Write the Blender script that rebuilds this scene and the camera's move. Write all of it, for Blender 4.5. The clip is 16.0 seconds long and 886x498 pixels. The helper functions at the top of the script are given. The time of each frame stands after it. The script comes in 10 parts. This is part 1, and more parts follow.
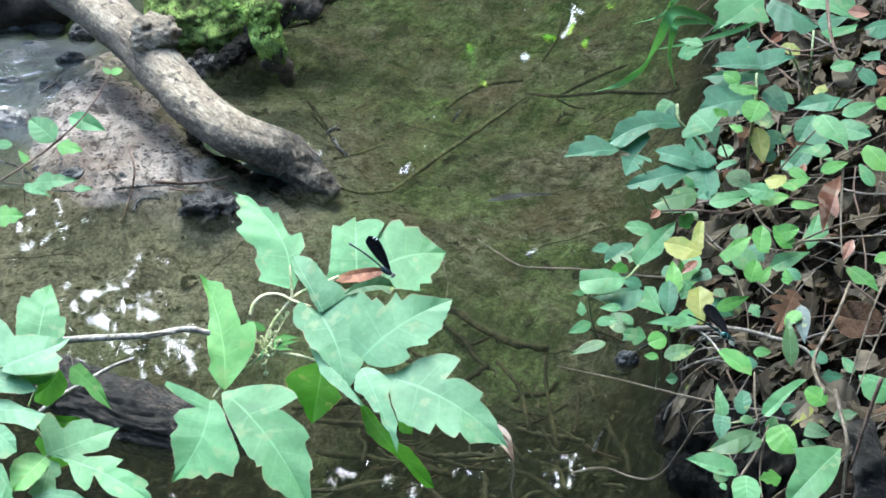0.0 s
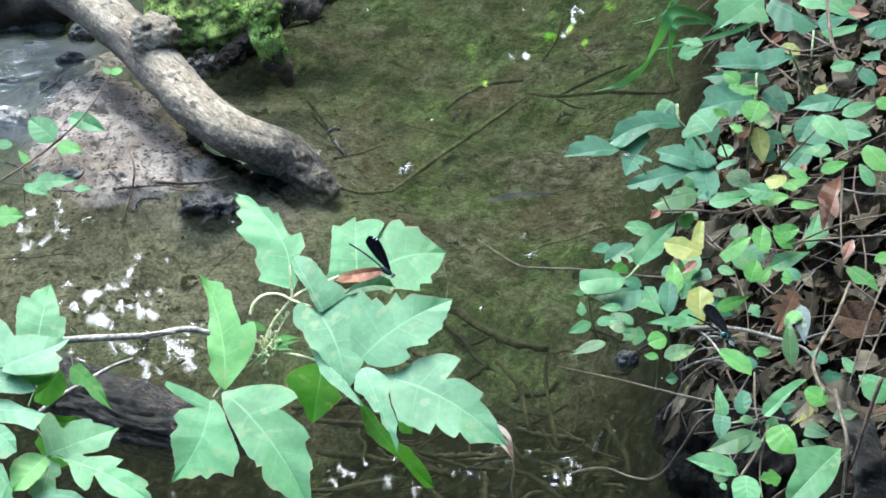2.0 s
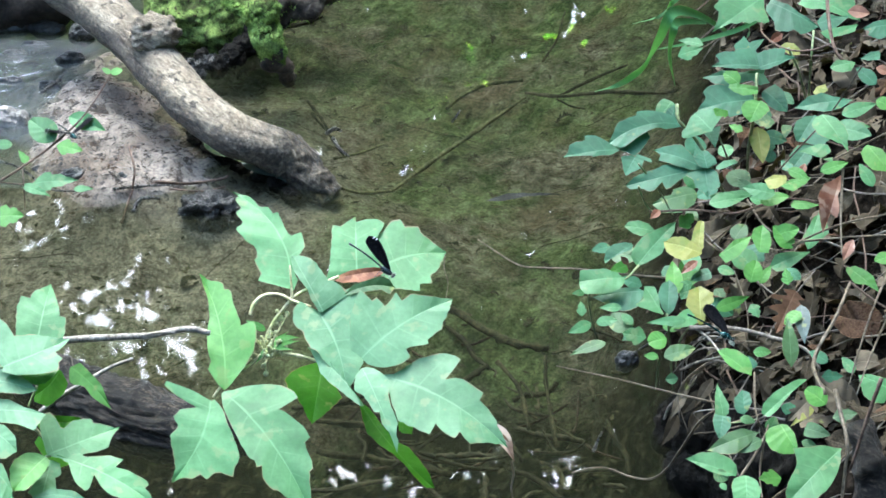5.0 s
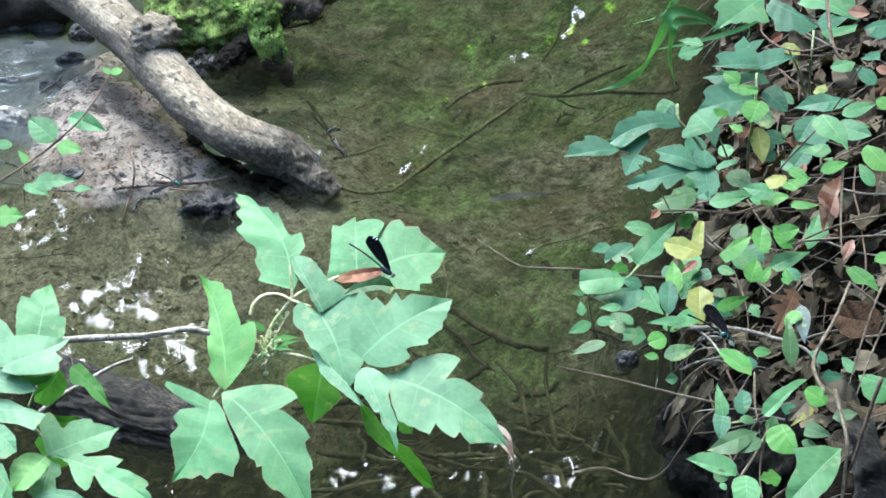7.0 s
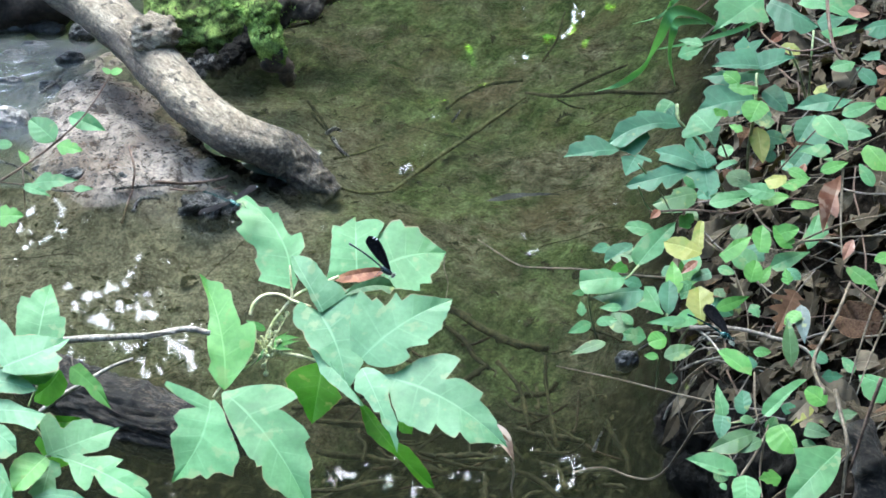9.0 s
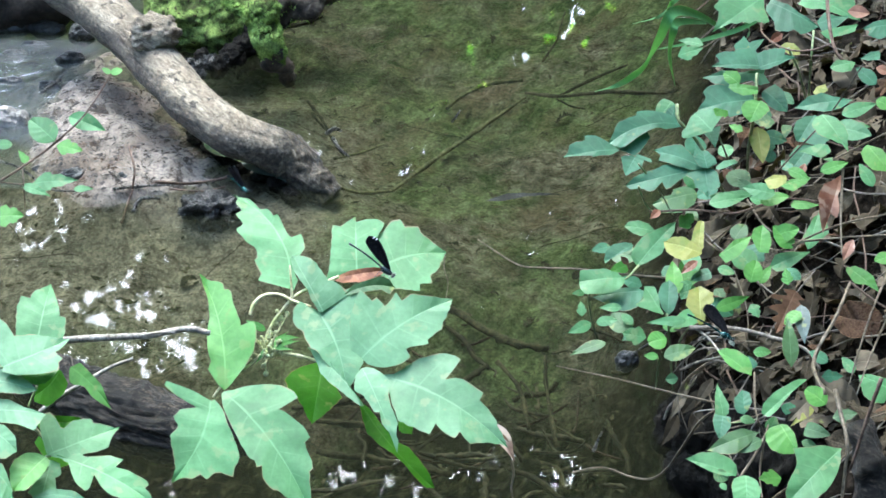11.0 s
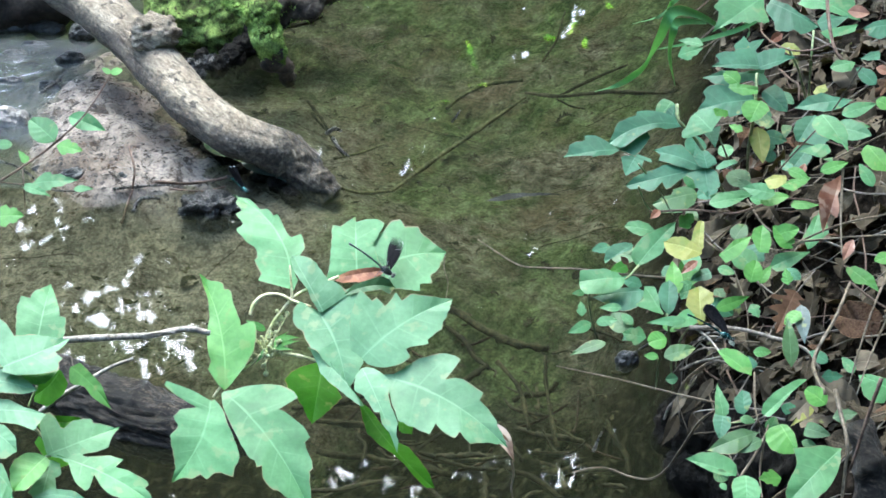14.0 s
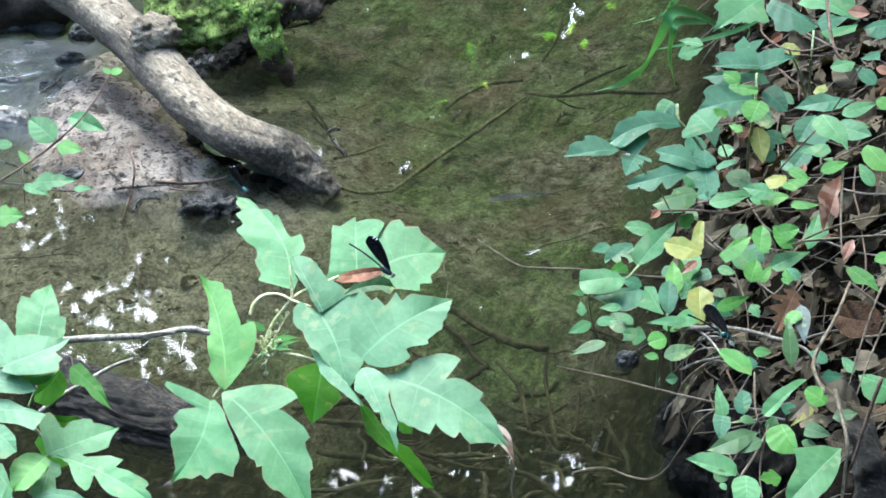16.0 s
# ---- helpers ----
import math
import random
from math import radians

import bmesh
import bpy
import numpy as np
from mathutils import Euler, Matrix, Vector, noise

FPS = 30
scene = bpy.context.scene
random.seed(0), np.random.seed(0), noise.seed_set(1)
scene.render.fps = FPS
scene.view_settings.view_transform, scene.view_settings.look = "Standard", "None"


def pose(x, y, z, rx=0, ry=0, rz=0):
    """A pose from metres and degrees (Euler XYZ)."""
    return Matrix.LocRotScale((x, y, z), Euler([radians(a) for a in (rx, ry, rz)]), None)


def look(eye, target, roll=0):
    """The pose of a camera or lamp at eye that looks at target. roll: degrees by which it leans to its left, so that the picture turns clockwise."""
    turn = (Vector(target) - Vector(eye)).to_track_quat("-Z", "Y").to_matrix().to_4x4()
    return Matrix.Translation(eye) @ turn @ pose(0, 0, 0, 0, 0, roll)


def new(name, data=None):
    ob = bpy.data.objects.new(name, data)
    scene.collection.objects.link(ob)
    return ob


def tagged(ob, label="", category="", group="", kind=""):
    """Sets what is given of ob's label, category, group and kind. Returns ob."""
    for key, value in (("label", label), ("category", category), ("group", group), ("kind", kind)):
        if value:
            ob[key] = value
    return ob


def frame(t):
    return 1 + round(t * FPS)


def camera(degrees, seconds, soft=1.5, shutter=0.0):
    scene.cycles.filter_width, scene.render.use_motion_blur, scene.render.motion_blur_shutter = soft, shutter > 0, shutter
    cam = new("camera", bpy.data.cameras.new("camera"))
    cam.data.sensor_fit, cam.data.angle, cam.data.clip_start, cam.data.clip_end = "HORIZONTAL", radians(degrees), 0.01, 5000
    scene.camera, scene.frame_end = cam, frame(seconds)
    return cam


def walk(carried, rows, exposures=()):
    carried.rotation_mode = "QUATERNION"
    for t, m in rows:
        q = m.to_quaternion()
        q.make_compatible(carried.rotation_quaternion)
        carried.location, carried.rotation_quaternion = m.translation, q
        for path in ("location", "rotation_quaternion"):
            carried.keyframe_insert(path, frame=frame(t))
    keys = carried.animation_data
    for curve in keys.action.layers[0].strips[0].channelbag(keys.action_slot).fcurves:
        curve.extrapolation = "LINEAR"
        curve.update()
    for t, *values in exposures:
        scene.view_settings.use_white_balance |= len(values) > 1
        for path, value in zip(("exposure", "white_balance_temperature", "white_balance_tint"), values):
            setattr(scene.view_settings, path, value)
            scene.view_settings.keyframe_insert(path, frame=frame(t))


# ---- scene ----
cam = camera(20.0, 16.0, soft=1.6, shutter=0.5)
VIEW = pose(0, 0, 1.45, 57, 0, 0)
walk(cam, [(0.0, VIEW), (16.0, VIEW)], exposures=[(0.0, 3.91, 5480, -3), (16.0, 3.91, 5480, -3)])

# ---- daylight through an open canopy ----
world = bpy.data.worlds.new("sky")
scene.world = world
world.use_nodes = True
wn = world.node_tree.nodes
sky = wn.new("ShaderNodeTexSky")
sky.sky_type, sky.sun_disc = "NISHITA", False
sky.sun_elevation, sky.sun_rotation = radians(57), radians(-12)
sky.air_density, sky.dust_density = 1.0, 4.0
world.node_tree.links.new(sky.outputs[0], wn["Background"].inputs["Color"])
wn["Background"].inputs["Strength"].default_value = 0.15
sun_data = bpy.data.lights.new("sun", "SUN")
sun_data.energy, sun_data.angle, sun_data.color = 0.5, radians(80), (1.0, 0.98, 0.95)
sun = new("sun", sun_data)
sun.matrix_world = look((-1.15, 7.5, 8.35), (0, 2.2, 0))


# ---- materials ----
def nodes_of(name):
    m = bpy.data.materials.new(name)
    m.use_nodes = True
    return m, m.node_tree.nodes, m.node_tree.links, m.node_tree.nodes["Principled BSDF"]


def noise_tex(n, l, scale, detail=6, rough=0.6, vec=None, stretch=None, turn=0.0):
    tex = n.new("ShaderNodeTexNoise")
    tex.inputs["Scale"].default_value, tex.inputs["Detail"].default_value = scale, detail
    tex.inputs["Roughness"].default_value = rough
    if vec is None:
        vec = n.new("ShaderNodeTexCoord").outputs["Object"]
    if turn:
        rot = n.new("ShaderNodeMapping")
        rot.inputs["Rotation"].default_value = (0, 0, radians(turn))
        l.new(vec, rot.inputs["Vector"])
        vec = rot.outputs[0]
    if stretch:
        mp = n.new("ShaderNodeMapping")
        mp.inputs["Scale"].default_value = stretch
        l.new(vec, mp.inputs["Vector"])
        vec = mp.outputs[0]
    l.new(vec, tex.inputs["Vector"])
    return tex.outputs["Fac"]


def ramp(n, l, fac, stops):
    r = n.new("ShaderNodeValToRGB")
    e = r.color_ramp.elements
    while len(e) < len(stops):
        e.new(0.5)
    for el, (p, c) in zip(e, stops):
        el.position, el.color = p, (*c, 1)
    l.new(fac, r.inputs["Fac"])
    return r.outputs["Color"]


def mix(n, l, fac, a, b, mode="MIX"):
    m = n.new("ShaderNodeMix")
    m.data_type, m.blend_type = "RGBA", mode
    for sock, v in ((m.inputs["Factor"], fac), (m.inputs["A"], a), (m.inputs["B"], b)):
        if isinstance(v, bpy.types.NodeSocket):
            l.new(v, sock)
        elif isinstance(v, (int, float)):
            sock.default_value = v
        else:
            sock.default_value = (*v, 1)
    return m.outputs["Result"]


def maths(n, l, op, a, b=0.0):
    m = n.new("ShaderNodeMath")
    m.operation = op
    for sock, v in ((m.inputs[0], a), (m.inputs[1], b)):
        if isinstance(v, bpy.types.NodeSocket):
            l.new(v, sock)
        else:
            sock.default_value = v
    return m.outputs[0]


def bump(n, l, p, height, distance, strength=1.0, normal=None):
    b = n.new("ShaderNodeBump")
    b.inputs["Distance"].default_value, b.inputs["Strength"].default_value = distance, strength
    l.new(height, b.inputs["Height"])
    if normal:
        l.new(normal, b.inputs["Normal"])
    if p:
        l.new(b.outputs[0], p.inputs["Normal"])
    return b.outputs[0]


def surface(name, stops, scale=30, fine=160, rough=0.7, relief=0.002, stretch=None, spots=None, vary=0.15, spec=0.5):
    """Two-scale noisy surface: broad stains from stops, fine grain, relief, spots of another colour."""
    m, n, l, p = nodes_of(name)
    broad = noise_tex(n, l, scale, 5, 0.65, stretch=stretch)
    grain = noise_tex(n, l, fine, 8, 0.7, stretch=stretch)
    col = ramp(n, l, broad, [(0.5 + (q - 0.5) * 0.55, c) for q, c in stops])
    col = mix(n, l, 0.7, col, ramp(n, l, grain, [(0.38, (0.15, 0.15, 0.15)), (0.62, (0.85, 0.85, 0.85))]), "OVERLAY")
    if spots:
        at, c = spots
        sp = noise_tex(n, l, scale * 2.7, 4, 0.6)
        col = mix(n, l, ramp(n, l, sp, [(at, (0, 0, 0)), (at + 0.08, (1, 1, 1))]), col, c)
    if vary:
        info = n.new("ShaderNodeObjectInfo")
        hsv = n.new("ShaderNodeHueSaturation")
        l.new(maths(n, l, "MULTIPLY_ADD", info.outputs["Random"], vary * 2), hsv.inputs["Value"])
        hsv.inputs["Value"].default_value = 1
        add = hsv.inputs["Value"].links[0].from_node
        add.inputs[2].default_value = 1 - vary
        l.new(col, hsv.inputs["Color"])
        col = hsv.outputs[0]
    l.new(col, p.inputs["Base Color"])
    l.new(ramp(n, l, grain, [(0.3, (rough - 0.12,) * 3), (0.75, (min(1, rough + 0.12),) * 3)]), p.inputs["Roughness"])
    p.inputs["Specular IOR Level"].default_value = spec
    hgt = mix(n, l, 0.5, broad, grain)
    bump(n, l, p, hgt, relief)
    return m


def leaf_material(name, dark, light, rough=0.52, glow=0.3, vein=0.17, blotch=0.66, blotch_colour=(0.17, 0.2, 0.06), spec=0.32):
    """Leaf skin: patchy colour, pale midrib and side veins along the leaf's own coordinates, blemishes, light through the blade."""
    m, n, l, p = nodes_of(name)
    uv = n.new("ShaderNodeUVMap").outputs["UV"]
    sep = n.new("ShaderNodeSeparateXYZ")
    l.new(uv, sep.inputs[0])
    u, v = sep.outputs["X"], sep.outputs["Y"]
    patch = noise_tex(n, l, 30, 4, 0.55)
    fine = noise_tex(n, l, 260, 4, 0.6)
    col = mix(n, l, ramp(n, l, patch, [(0.38, (0, 0, 0)), (0.62, (1, 1, 1))]), dark, light)
    col = mix(n, l, 0.13, col, ramp(n, l, fine, [(0.4, (0.3, 0.3, 0.3)), (0.6, (0.7, 0.7, 0.7))]), "OVERLAY")
    off = maths(n, l, "ABSOLUTE", maths(n, l, "SUBTRACT", v, 0.5))
    rib = ramp(n, l, off, [(0.006, (1, 1, 1)), (0.026, (0, 0, 0))])
    wave = maths(n, l, "ABSOLUTE", maths(n, l, "SUBTRACT", maths(n, l, "FRACT", maths(n, l, "MULTIPLY", u, 6.0)), 0.5))
    side = ramp(n, l, wave, [(0.012, (1, 1, 1)), (0.055, (0, 0, 0))])
    side = maths(n, l, "MULTIPLY", side, maths(n, l, "SUBTRACT", 0.9, maths(n, l, "MULTIPLY", off, 1.7)))
    lines = maths(n, l, "MAXIMUM", rib, maths(n, l, "MULTIPLY", side, 0.55))
    pale = tuple(min(1, c * 1.45 + 0.05) for c in light)
    col = mix(n, l, maths(n, l, "MULTIPLY", lines, vein * 2.6), col, pale)
    spot = noise_tex(n, l, 70, 3, 0.5)
    col = mix(n, l, ramp(n, l, spot, [(blotch, (0, 0, 0)), (blotch + 0.06, (0.6, 0.6, 0.6))]), col, blotch_colour)
    nibbled = noise_tex(n, l, 48, 3, 0.5)
    rim = maths(n, l, "MULTIPLY", ramp(n, l, off, [(0.478, (0, 0, 0)), (0.497, (1, 1, 1))]), ramp(n, l, nibbled, [(0.46, (0, 0, 0)), (0.6, (0.75, 0.75, 0.75))]))
    col = mix(n, l, rim, col, (0.2, 0.13, 0.07))
    info = n.new("ShaderNodeObjectInfo")
    hsv = n.new("ShaderNodeHueSaturation")
    tone = maths(n, l, "MULTIPLY_ADD", info.outputs["Random"], 0.16)
    tone.node.inputs[2].default_value = 0.92
    l.new(tone, hsv.inputs["Value"])
    l.new(col, hsv.inputs["Color"])
    col = hsv.outputs[0]
    l.new(col, p.inputs["Base Color"])
    p.inputs["Roughness"].default_value = rough
    p.inputs["Specular IOR Level"].default_value = spec
    swell = maths(n, l, "ADD", maths(n, l, "MULTIPLY", wave, 0.5), maths(n, l, "ADD", maths(n, l, "MULTIPLY", fine, 0.15), patch))
    nrm = bump(n, l, p, swell, 0.0012, 0.6)
    tr = n.new("ShaderNodeBsdfTranslucent")
    l.new(mix(n, l, 1.0, col, (0.95, 1.0, 0.45), "MULTIPLY"), tr.inputs["Color"])
    sh = n.new("ShaderNodeMixShader")
    sh.inputs[0].default_value = glow
    l.new(p.outputs[0], sh.inputs[1])
    l.new(tr.outputs[0], sh.inputs[2])
    l.new(sh.outputs[0], n["Material Output"].inputs["Surface"])
    return m


GREEN = leaf_material("leaf_green", (0.055, 0.144, 0.05), (0.086, 0.205, 0.08), blotch=0.6, blotch_colour=(0.135, 0.2, 0.085))
GREEN_PALE = leaf_material("leaf_pale_green", (0.068, 0.155, 0.072), (0.112, 0.222, 0.112), blotch=0.6, blotch_colour=(0.16, 0.22, 0.11))
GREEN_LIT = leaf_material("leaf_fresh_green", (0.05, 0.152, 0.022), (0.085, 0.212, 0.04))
GREEN_FRESH = leaf_material("leaf_young_green", (0.066, 0.185, 0.032), (0.105, 0.25, 0.058), blotch=0.6, blotch_colour=(0.12, 0.2, 0.05))
GREEN_COOL = leaf_material("leaf_blue_green", (0.03, 0.093, 0.046), (0.054, 0.142, 0.076))
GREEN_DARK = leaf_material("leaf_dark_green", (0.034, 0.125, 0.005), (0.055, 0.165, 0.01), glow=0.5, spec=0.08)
GREEN_DULL = leaf_material("leaf_dull_green", (0.035, 0.08, 0.025), (0.06, 0.12, 0.045), blotch=0.6)
YELLOW = leaf_material("leaf_yellow", (0.14, 0.15, 0.022), (0.23, 0.23, 0.065), blotch=0.57, blotch_colour=(0.12, 0.17, 0.03))
SILVER = leaf_material("leaf_silver", (0.05, 0.075, 0.065), (0.075, 0.1, 0.0925), vein=0.1)
WITHERED = leaf_material("leaf_withered", (0.12, 0.045, 0.024), (0.25, 0.13, 0.085), glow=0.15, vein=0.12, blotch=0.55, blotch_colour=(0.3, 0.22, 0.17))
WITHERED_PALE = leaf_material("leaf_withered_pale", (0.17, 0.1, 0.075), (0.33, 0.25, 0.2), glow=0.15, vein=0.12, blotch=0.55, blotch_colour=(0.4, 0.33, 0.28))
WITHERED_RED = leaf_material("leaf_withered_red", (0.2, 0.06, 0.03), (0.42, 0.19, 0.1), glow=0.15, vein=0.3, blotch=0.53, blotch_colour=(0.14, 0.05, 0.03))
LITTER = leaf_material("leaf_litter", (0.022, 0.0175, 0.0108), (0.06, 0.047, 0.031), rough=0.8, spec=0.08, glow=0.08, vein=0.1, blotch=0.62, blotch_colour=(0.016, 0.0112, 0.008))
LITTER_GREY = leaf_material("leaf_litter_grey", (0.045, 0.037, 0.025), (0.12, 0.098, 0.069), rough=0.8, spec=0.08, glow=0.08, vein=0.1)
LITTER_RED = leaf_material("leaf_litter_brown", (0.038, 0.021, 0.012), (0.08, 0.046, 0.027), rough=0.8, spec=0.08, glow=0.1, vein=0.1)
GRASS = leaf_material("grass_blade_skin", (0.05, 0.15, 0.05), (0.075, 0.19, 0.07), vein=0.05, blotch=0.9)
CANOPY = leaf_material("canopy_leaf", (0.025, 0.06, 0.012), (0.05, 0.1, 0.018), glow=0.35, vein=0.05, blotch=0.9)
FLOATING_BARK = surface("floating_bark", [(0.3, (0.016, 0.016, 0.013)), (0.7, (0.034, 0.034, 0.03))], 60, 260, 0.75, 0.0006, spec=0.05)
STEM_PALE = surface("pale_stem", [(0.3, (0.304, 0.34, 0.126)), (0.7, (0.475, 0.425, 0.252))], 60, 300, 0.5, 0.0004)
STEM = surface("green_stem", [(0.3, (0.1, 0.15, 0.05)), (0.7, (0.17, 0.2, 0.09))], 60, 300, 0.55, 0.0004)
TWIG_PALE = surface("pale_dry_wood", [(0.3, (0.19, 0.165, 0.135)), (0.7, (0.31, 0.285, 0.25))], 60, 250, 0.85, 0.001, spec=0.2)
TWIG_BANK = surface("bank_twig_wood", [(0.3, (0.09, 0.077, 0.063)), (0.7, (0.185, 0.163, 0.138))], 60, 250, 0.75, 0.001, spec=0.2)
TWIG_DRY = surface("dry_stalk", [(0.3, (0.066, 0.051, 0.033)), (0.7, (0.12, 0.099, 0.072))], 60, 250, 0.7, 0.0008, spec=0.2)
TWIG_ROSE = surface("reddish_stalk", [(0.3, (0.06, 0.038, 0.027)), (0.7, (0.115, 0.078, 0.058))], 60, 250, 0.6, 0.0006, spec=0.2)
WET_BARK = surface("wet_bark", [(0.3, (0.004, 0.0035, 0.0033)), (0.6, (0.017, 0.014, 0.0125)), (0.8, (0.042, 0.037, 0.032))], 40, 190, 0.3, 0.009, spec=0.6, spots=(0.72, (0.042, 0.037, 0.034)))


def log_material():
    """Bare weathered wood: pale and smooth where dry, dark and scabby where soaked and where the lower flank's shade is
    painted (both in the trunk's own wet measure).
    """
    m, n, l, p = nodes_of("weathered_log_wood")
    at = n.new("ShaderNodeAttribute")
    at.attribute_name = "wet"
    broad, patch, grain = noise_tex(n, l, 26, 6, 0.7, stretch=(0.5, 1, 1), turn=45), noise_tex(n, l, 75, 6, 0.7), noise_tex(n, l, 300, 8, 0.75, stretch=(0.3, 1, 1), turn=45)
    crack = noise_tex(n, l, 120, 4, 0.6, stretch=(0.14, 1, 1), turn=45)
    crust = noise_tex(n, l, 170, 6, 0.72)
    dry = ramp(n, l, broad, [(0.36, (0.13, 0.102, 0.075)), (0.5, (0.25, 0.2, 0.145)), (0.62, (0.38, 0.32, 0.24))])
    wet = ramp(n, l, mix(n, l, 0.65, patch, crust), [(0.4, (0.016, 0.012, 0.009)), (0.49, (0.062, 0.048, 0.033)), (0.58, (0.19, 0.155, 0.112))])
    soak_shade = maths(n, l, "ADD", at.outputs["Fac"], maths(n, l, "MULTIPLY", maths(n, l, "SUBTRACT", patch, 0.5), 1.6))
    soak_shade = ramp(n, l, soak_shade, [(0.35, (0, 0, 0)), (0.65, (1, 1, 1))])
    col = mix(n, l, soak_shade, dry, wet)
    col = mix(n, l, ramp(n, l, crack, [(0.34, (0.6, 0.6, 0.6)), (0.4, (0, 0, 0))]), col, (0.03, 0.024, 0.018))
    scab = ramp(n, l, patch, [(0.58, (0, 0, 0)), (0.63, (0.8, 0.8, 0.8))])
    col = mix(n, l, scab, col, (0.035, 0.028, 0.021))
    col = mix(n, l, 0.6, col, ramp(n, l, grain, [(0.4, (0.2, 0.2, 0.2)), (0.6, (0.8, 0.8, 0.8))]), "OVERLAY")
    l.new(col, p.inputs["Base Color"])
    l.new(ramp(n, l, soak_shade, [(0.0, (0.85, 0.85, 0.85)), (1.0, (0.38, 0.38, 0.38))]), p.inputs["Roughness"])
    bump(n, l, p, mix(n, l, 0.5, mix(n, l, soak_shade, patch, crust), grain), 0.011)
    return m


LOG_BARK = log_material()


def rotten_material():
    """Soaked, splintering wood: black fibres with grey crests along the trunk."""
    m, n, l, p = nodes_of("rotten_wet_wood")
    fibre = noise_tex(n, l, 340, 8, 0.78, stretch=(0.26, 1, 1), turn=22)
    band, grain = noise_tex(n, l, 40, 6, 0.7, stretch=(0.3, 1, 1), turn=22), noise_tex(n, l, 400, 6, 0.7)
    col = ramp(n, l, fibre, [(0.42, (0.003, 0.0025, 0.002)), (0.5, (0.018, 0.015, 0.013)), (0.6, (0.115, 0.09, 0.066))])
    col = mix(n, l, ramp(n, l, band, [(0.42, (0.5, 0.7, 0.7)), (0.55, (0, 0, 0))]), col, (0.008, 0.007, 0.006))
    col = mix(n, l, 0.5, col, ramp(n, l, grain, [(0.4, (0.25, 0.25, 0.25)), (0.6, (0.75, 0.75, 0.75))]), "OVERLAY")
    l.new(col, p.inputs["Base Color"])
    p.inputs["Roughness"].default_value, p.inputs["Specular IOR Level"].default_value = 0.5, 0.35
    bump(n, l, p, mix(n, l, 0.35, fibre, grain), 0.01)
    return m


ROTTEN = rotten_material()


def glint_leaf_material():
    """See-through leaves that tint the sky behind them yellow-green, in place of sunlight on foliage."""
    m, n, l, p = nodes_of("glint_leaf")
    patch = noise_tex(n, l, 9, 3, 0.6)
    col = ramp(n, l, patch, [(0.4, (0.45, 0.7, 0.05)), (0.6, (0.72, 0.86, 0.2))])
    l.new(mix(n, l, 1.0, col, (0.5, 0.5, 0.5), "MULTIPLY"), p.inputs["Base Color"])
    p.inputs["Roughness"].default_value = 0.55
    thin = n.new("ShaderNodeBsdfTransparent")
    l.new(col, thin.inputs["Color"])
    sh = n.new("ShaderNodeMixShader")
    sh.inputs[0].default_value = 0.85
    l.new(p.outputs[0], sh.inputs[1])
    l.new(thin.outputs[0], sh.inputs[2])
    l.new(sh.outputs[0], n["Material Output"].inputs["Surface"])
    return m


GLINT_LEAF = glint_leaf_material()
STONE_WET = surface("wet_stone", [(0.3, (0.009, 0.009, 0.0095)), (0.6, (0.027, 0.027, 0.0285)), (0.8, (0.051, 0.051, 0.054))], 24, 160, 0.34, 0.006, vary=0.3, spots=(0.6, (0.05, 0.038, 0.026)))
STONE_PALE = surface("pale_stone", [(0.3, (0.1, 0.09, 0.08)), (0.7, (0.2, 0.18, 0.165))], 24, 160, 0.55, 0.003)
MOSS = surface("moss", [(0.3, (0.045, 0.055, 0.018)), (0.5, (0.11, 0.155, 0.038)), (0.7, (0.18, 0.235, 0.065))], 70, 380, 0.95, 0.006, spots=(0.56, (0.03, 0.024, 0.013)), vary=0, spec=0.1)
MOSS_TIP = surface("moss_tips", [(0.3, (0.12, 0.175, 0.045)), (0.5, (0.23, 0.33, 0.075)), (0.7, (0.33, 0.43, 0.12))], 32, 330, 0.9, 0.001, vary=0, spec=0.1)
SUNKEN_PALE = surface("sunken_wood", [(0.3, (0.022, 0.019, 0.011)), (0.7, (0.048, 0.042, 0.026))], 40, 200, 0.7, 0.001, spec=0.1)
SOIL_ROOT = surface("soil_stained_root", [(0.3, (0.012, 0.009, 0.006)), (0.5, (0.04, 0.03, 0.021)), (0.75, (0.1, 0.08, 0.06))], 45, 220, 0.75, 0.006, spec=0.25)
# near-black, so that the clods look like shaded hollows
SHADE_SOIL = surface("shade_black_soil", [(0.3, (0.0022, 0.002, 0.0016)), (0.6, (0.008, 0.0068, 0.0052)), (0.8, (0.024, 0.02, 0.016))], 60, 260, 0.9, 0.006, spec=0.1)
BLACKENED = surface("blackened_wood", [(0.3, (0.004, 0.0035, 0.003)), (0.7, (0.02, 0.016, 0.013))], 45, 220, 0.8, 0.005, spec=0.15)
SUNKEN = surface("sunken_litter", [(0.3, (0.013, 0.0118, 0.0062)), (0.7, (0.036, 0.031, 0.017))], 40, 200, 0.9, 0.001, vary=0.4, spec=0.1)
SUNKEN_OLIVE = surface("sunken_olive_wood", [(0.3, (0.04, 0.04, 0.019)), (0.7, (0.09, 0.085, 0.045))], 40, 200, 0.8, 0.001, spec=0.1)
SUNKEN_ROSE = surface("sunken_root", [(0.3, (0.016, 0.0105, 0.007)), (0.7, (0.04, 0.027, 0.018))], 40, 200, 0.8, 0.001, vary=0.3, spec=0.1)
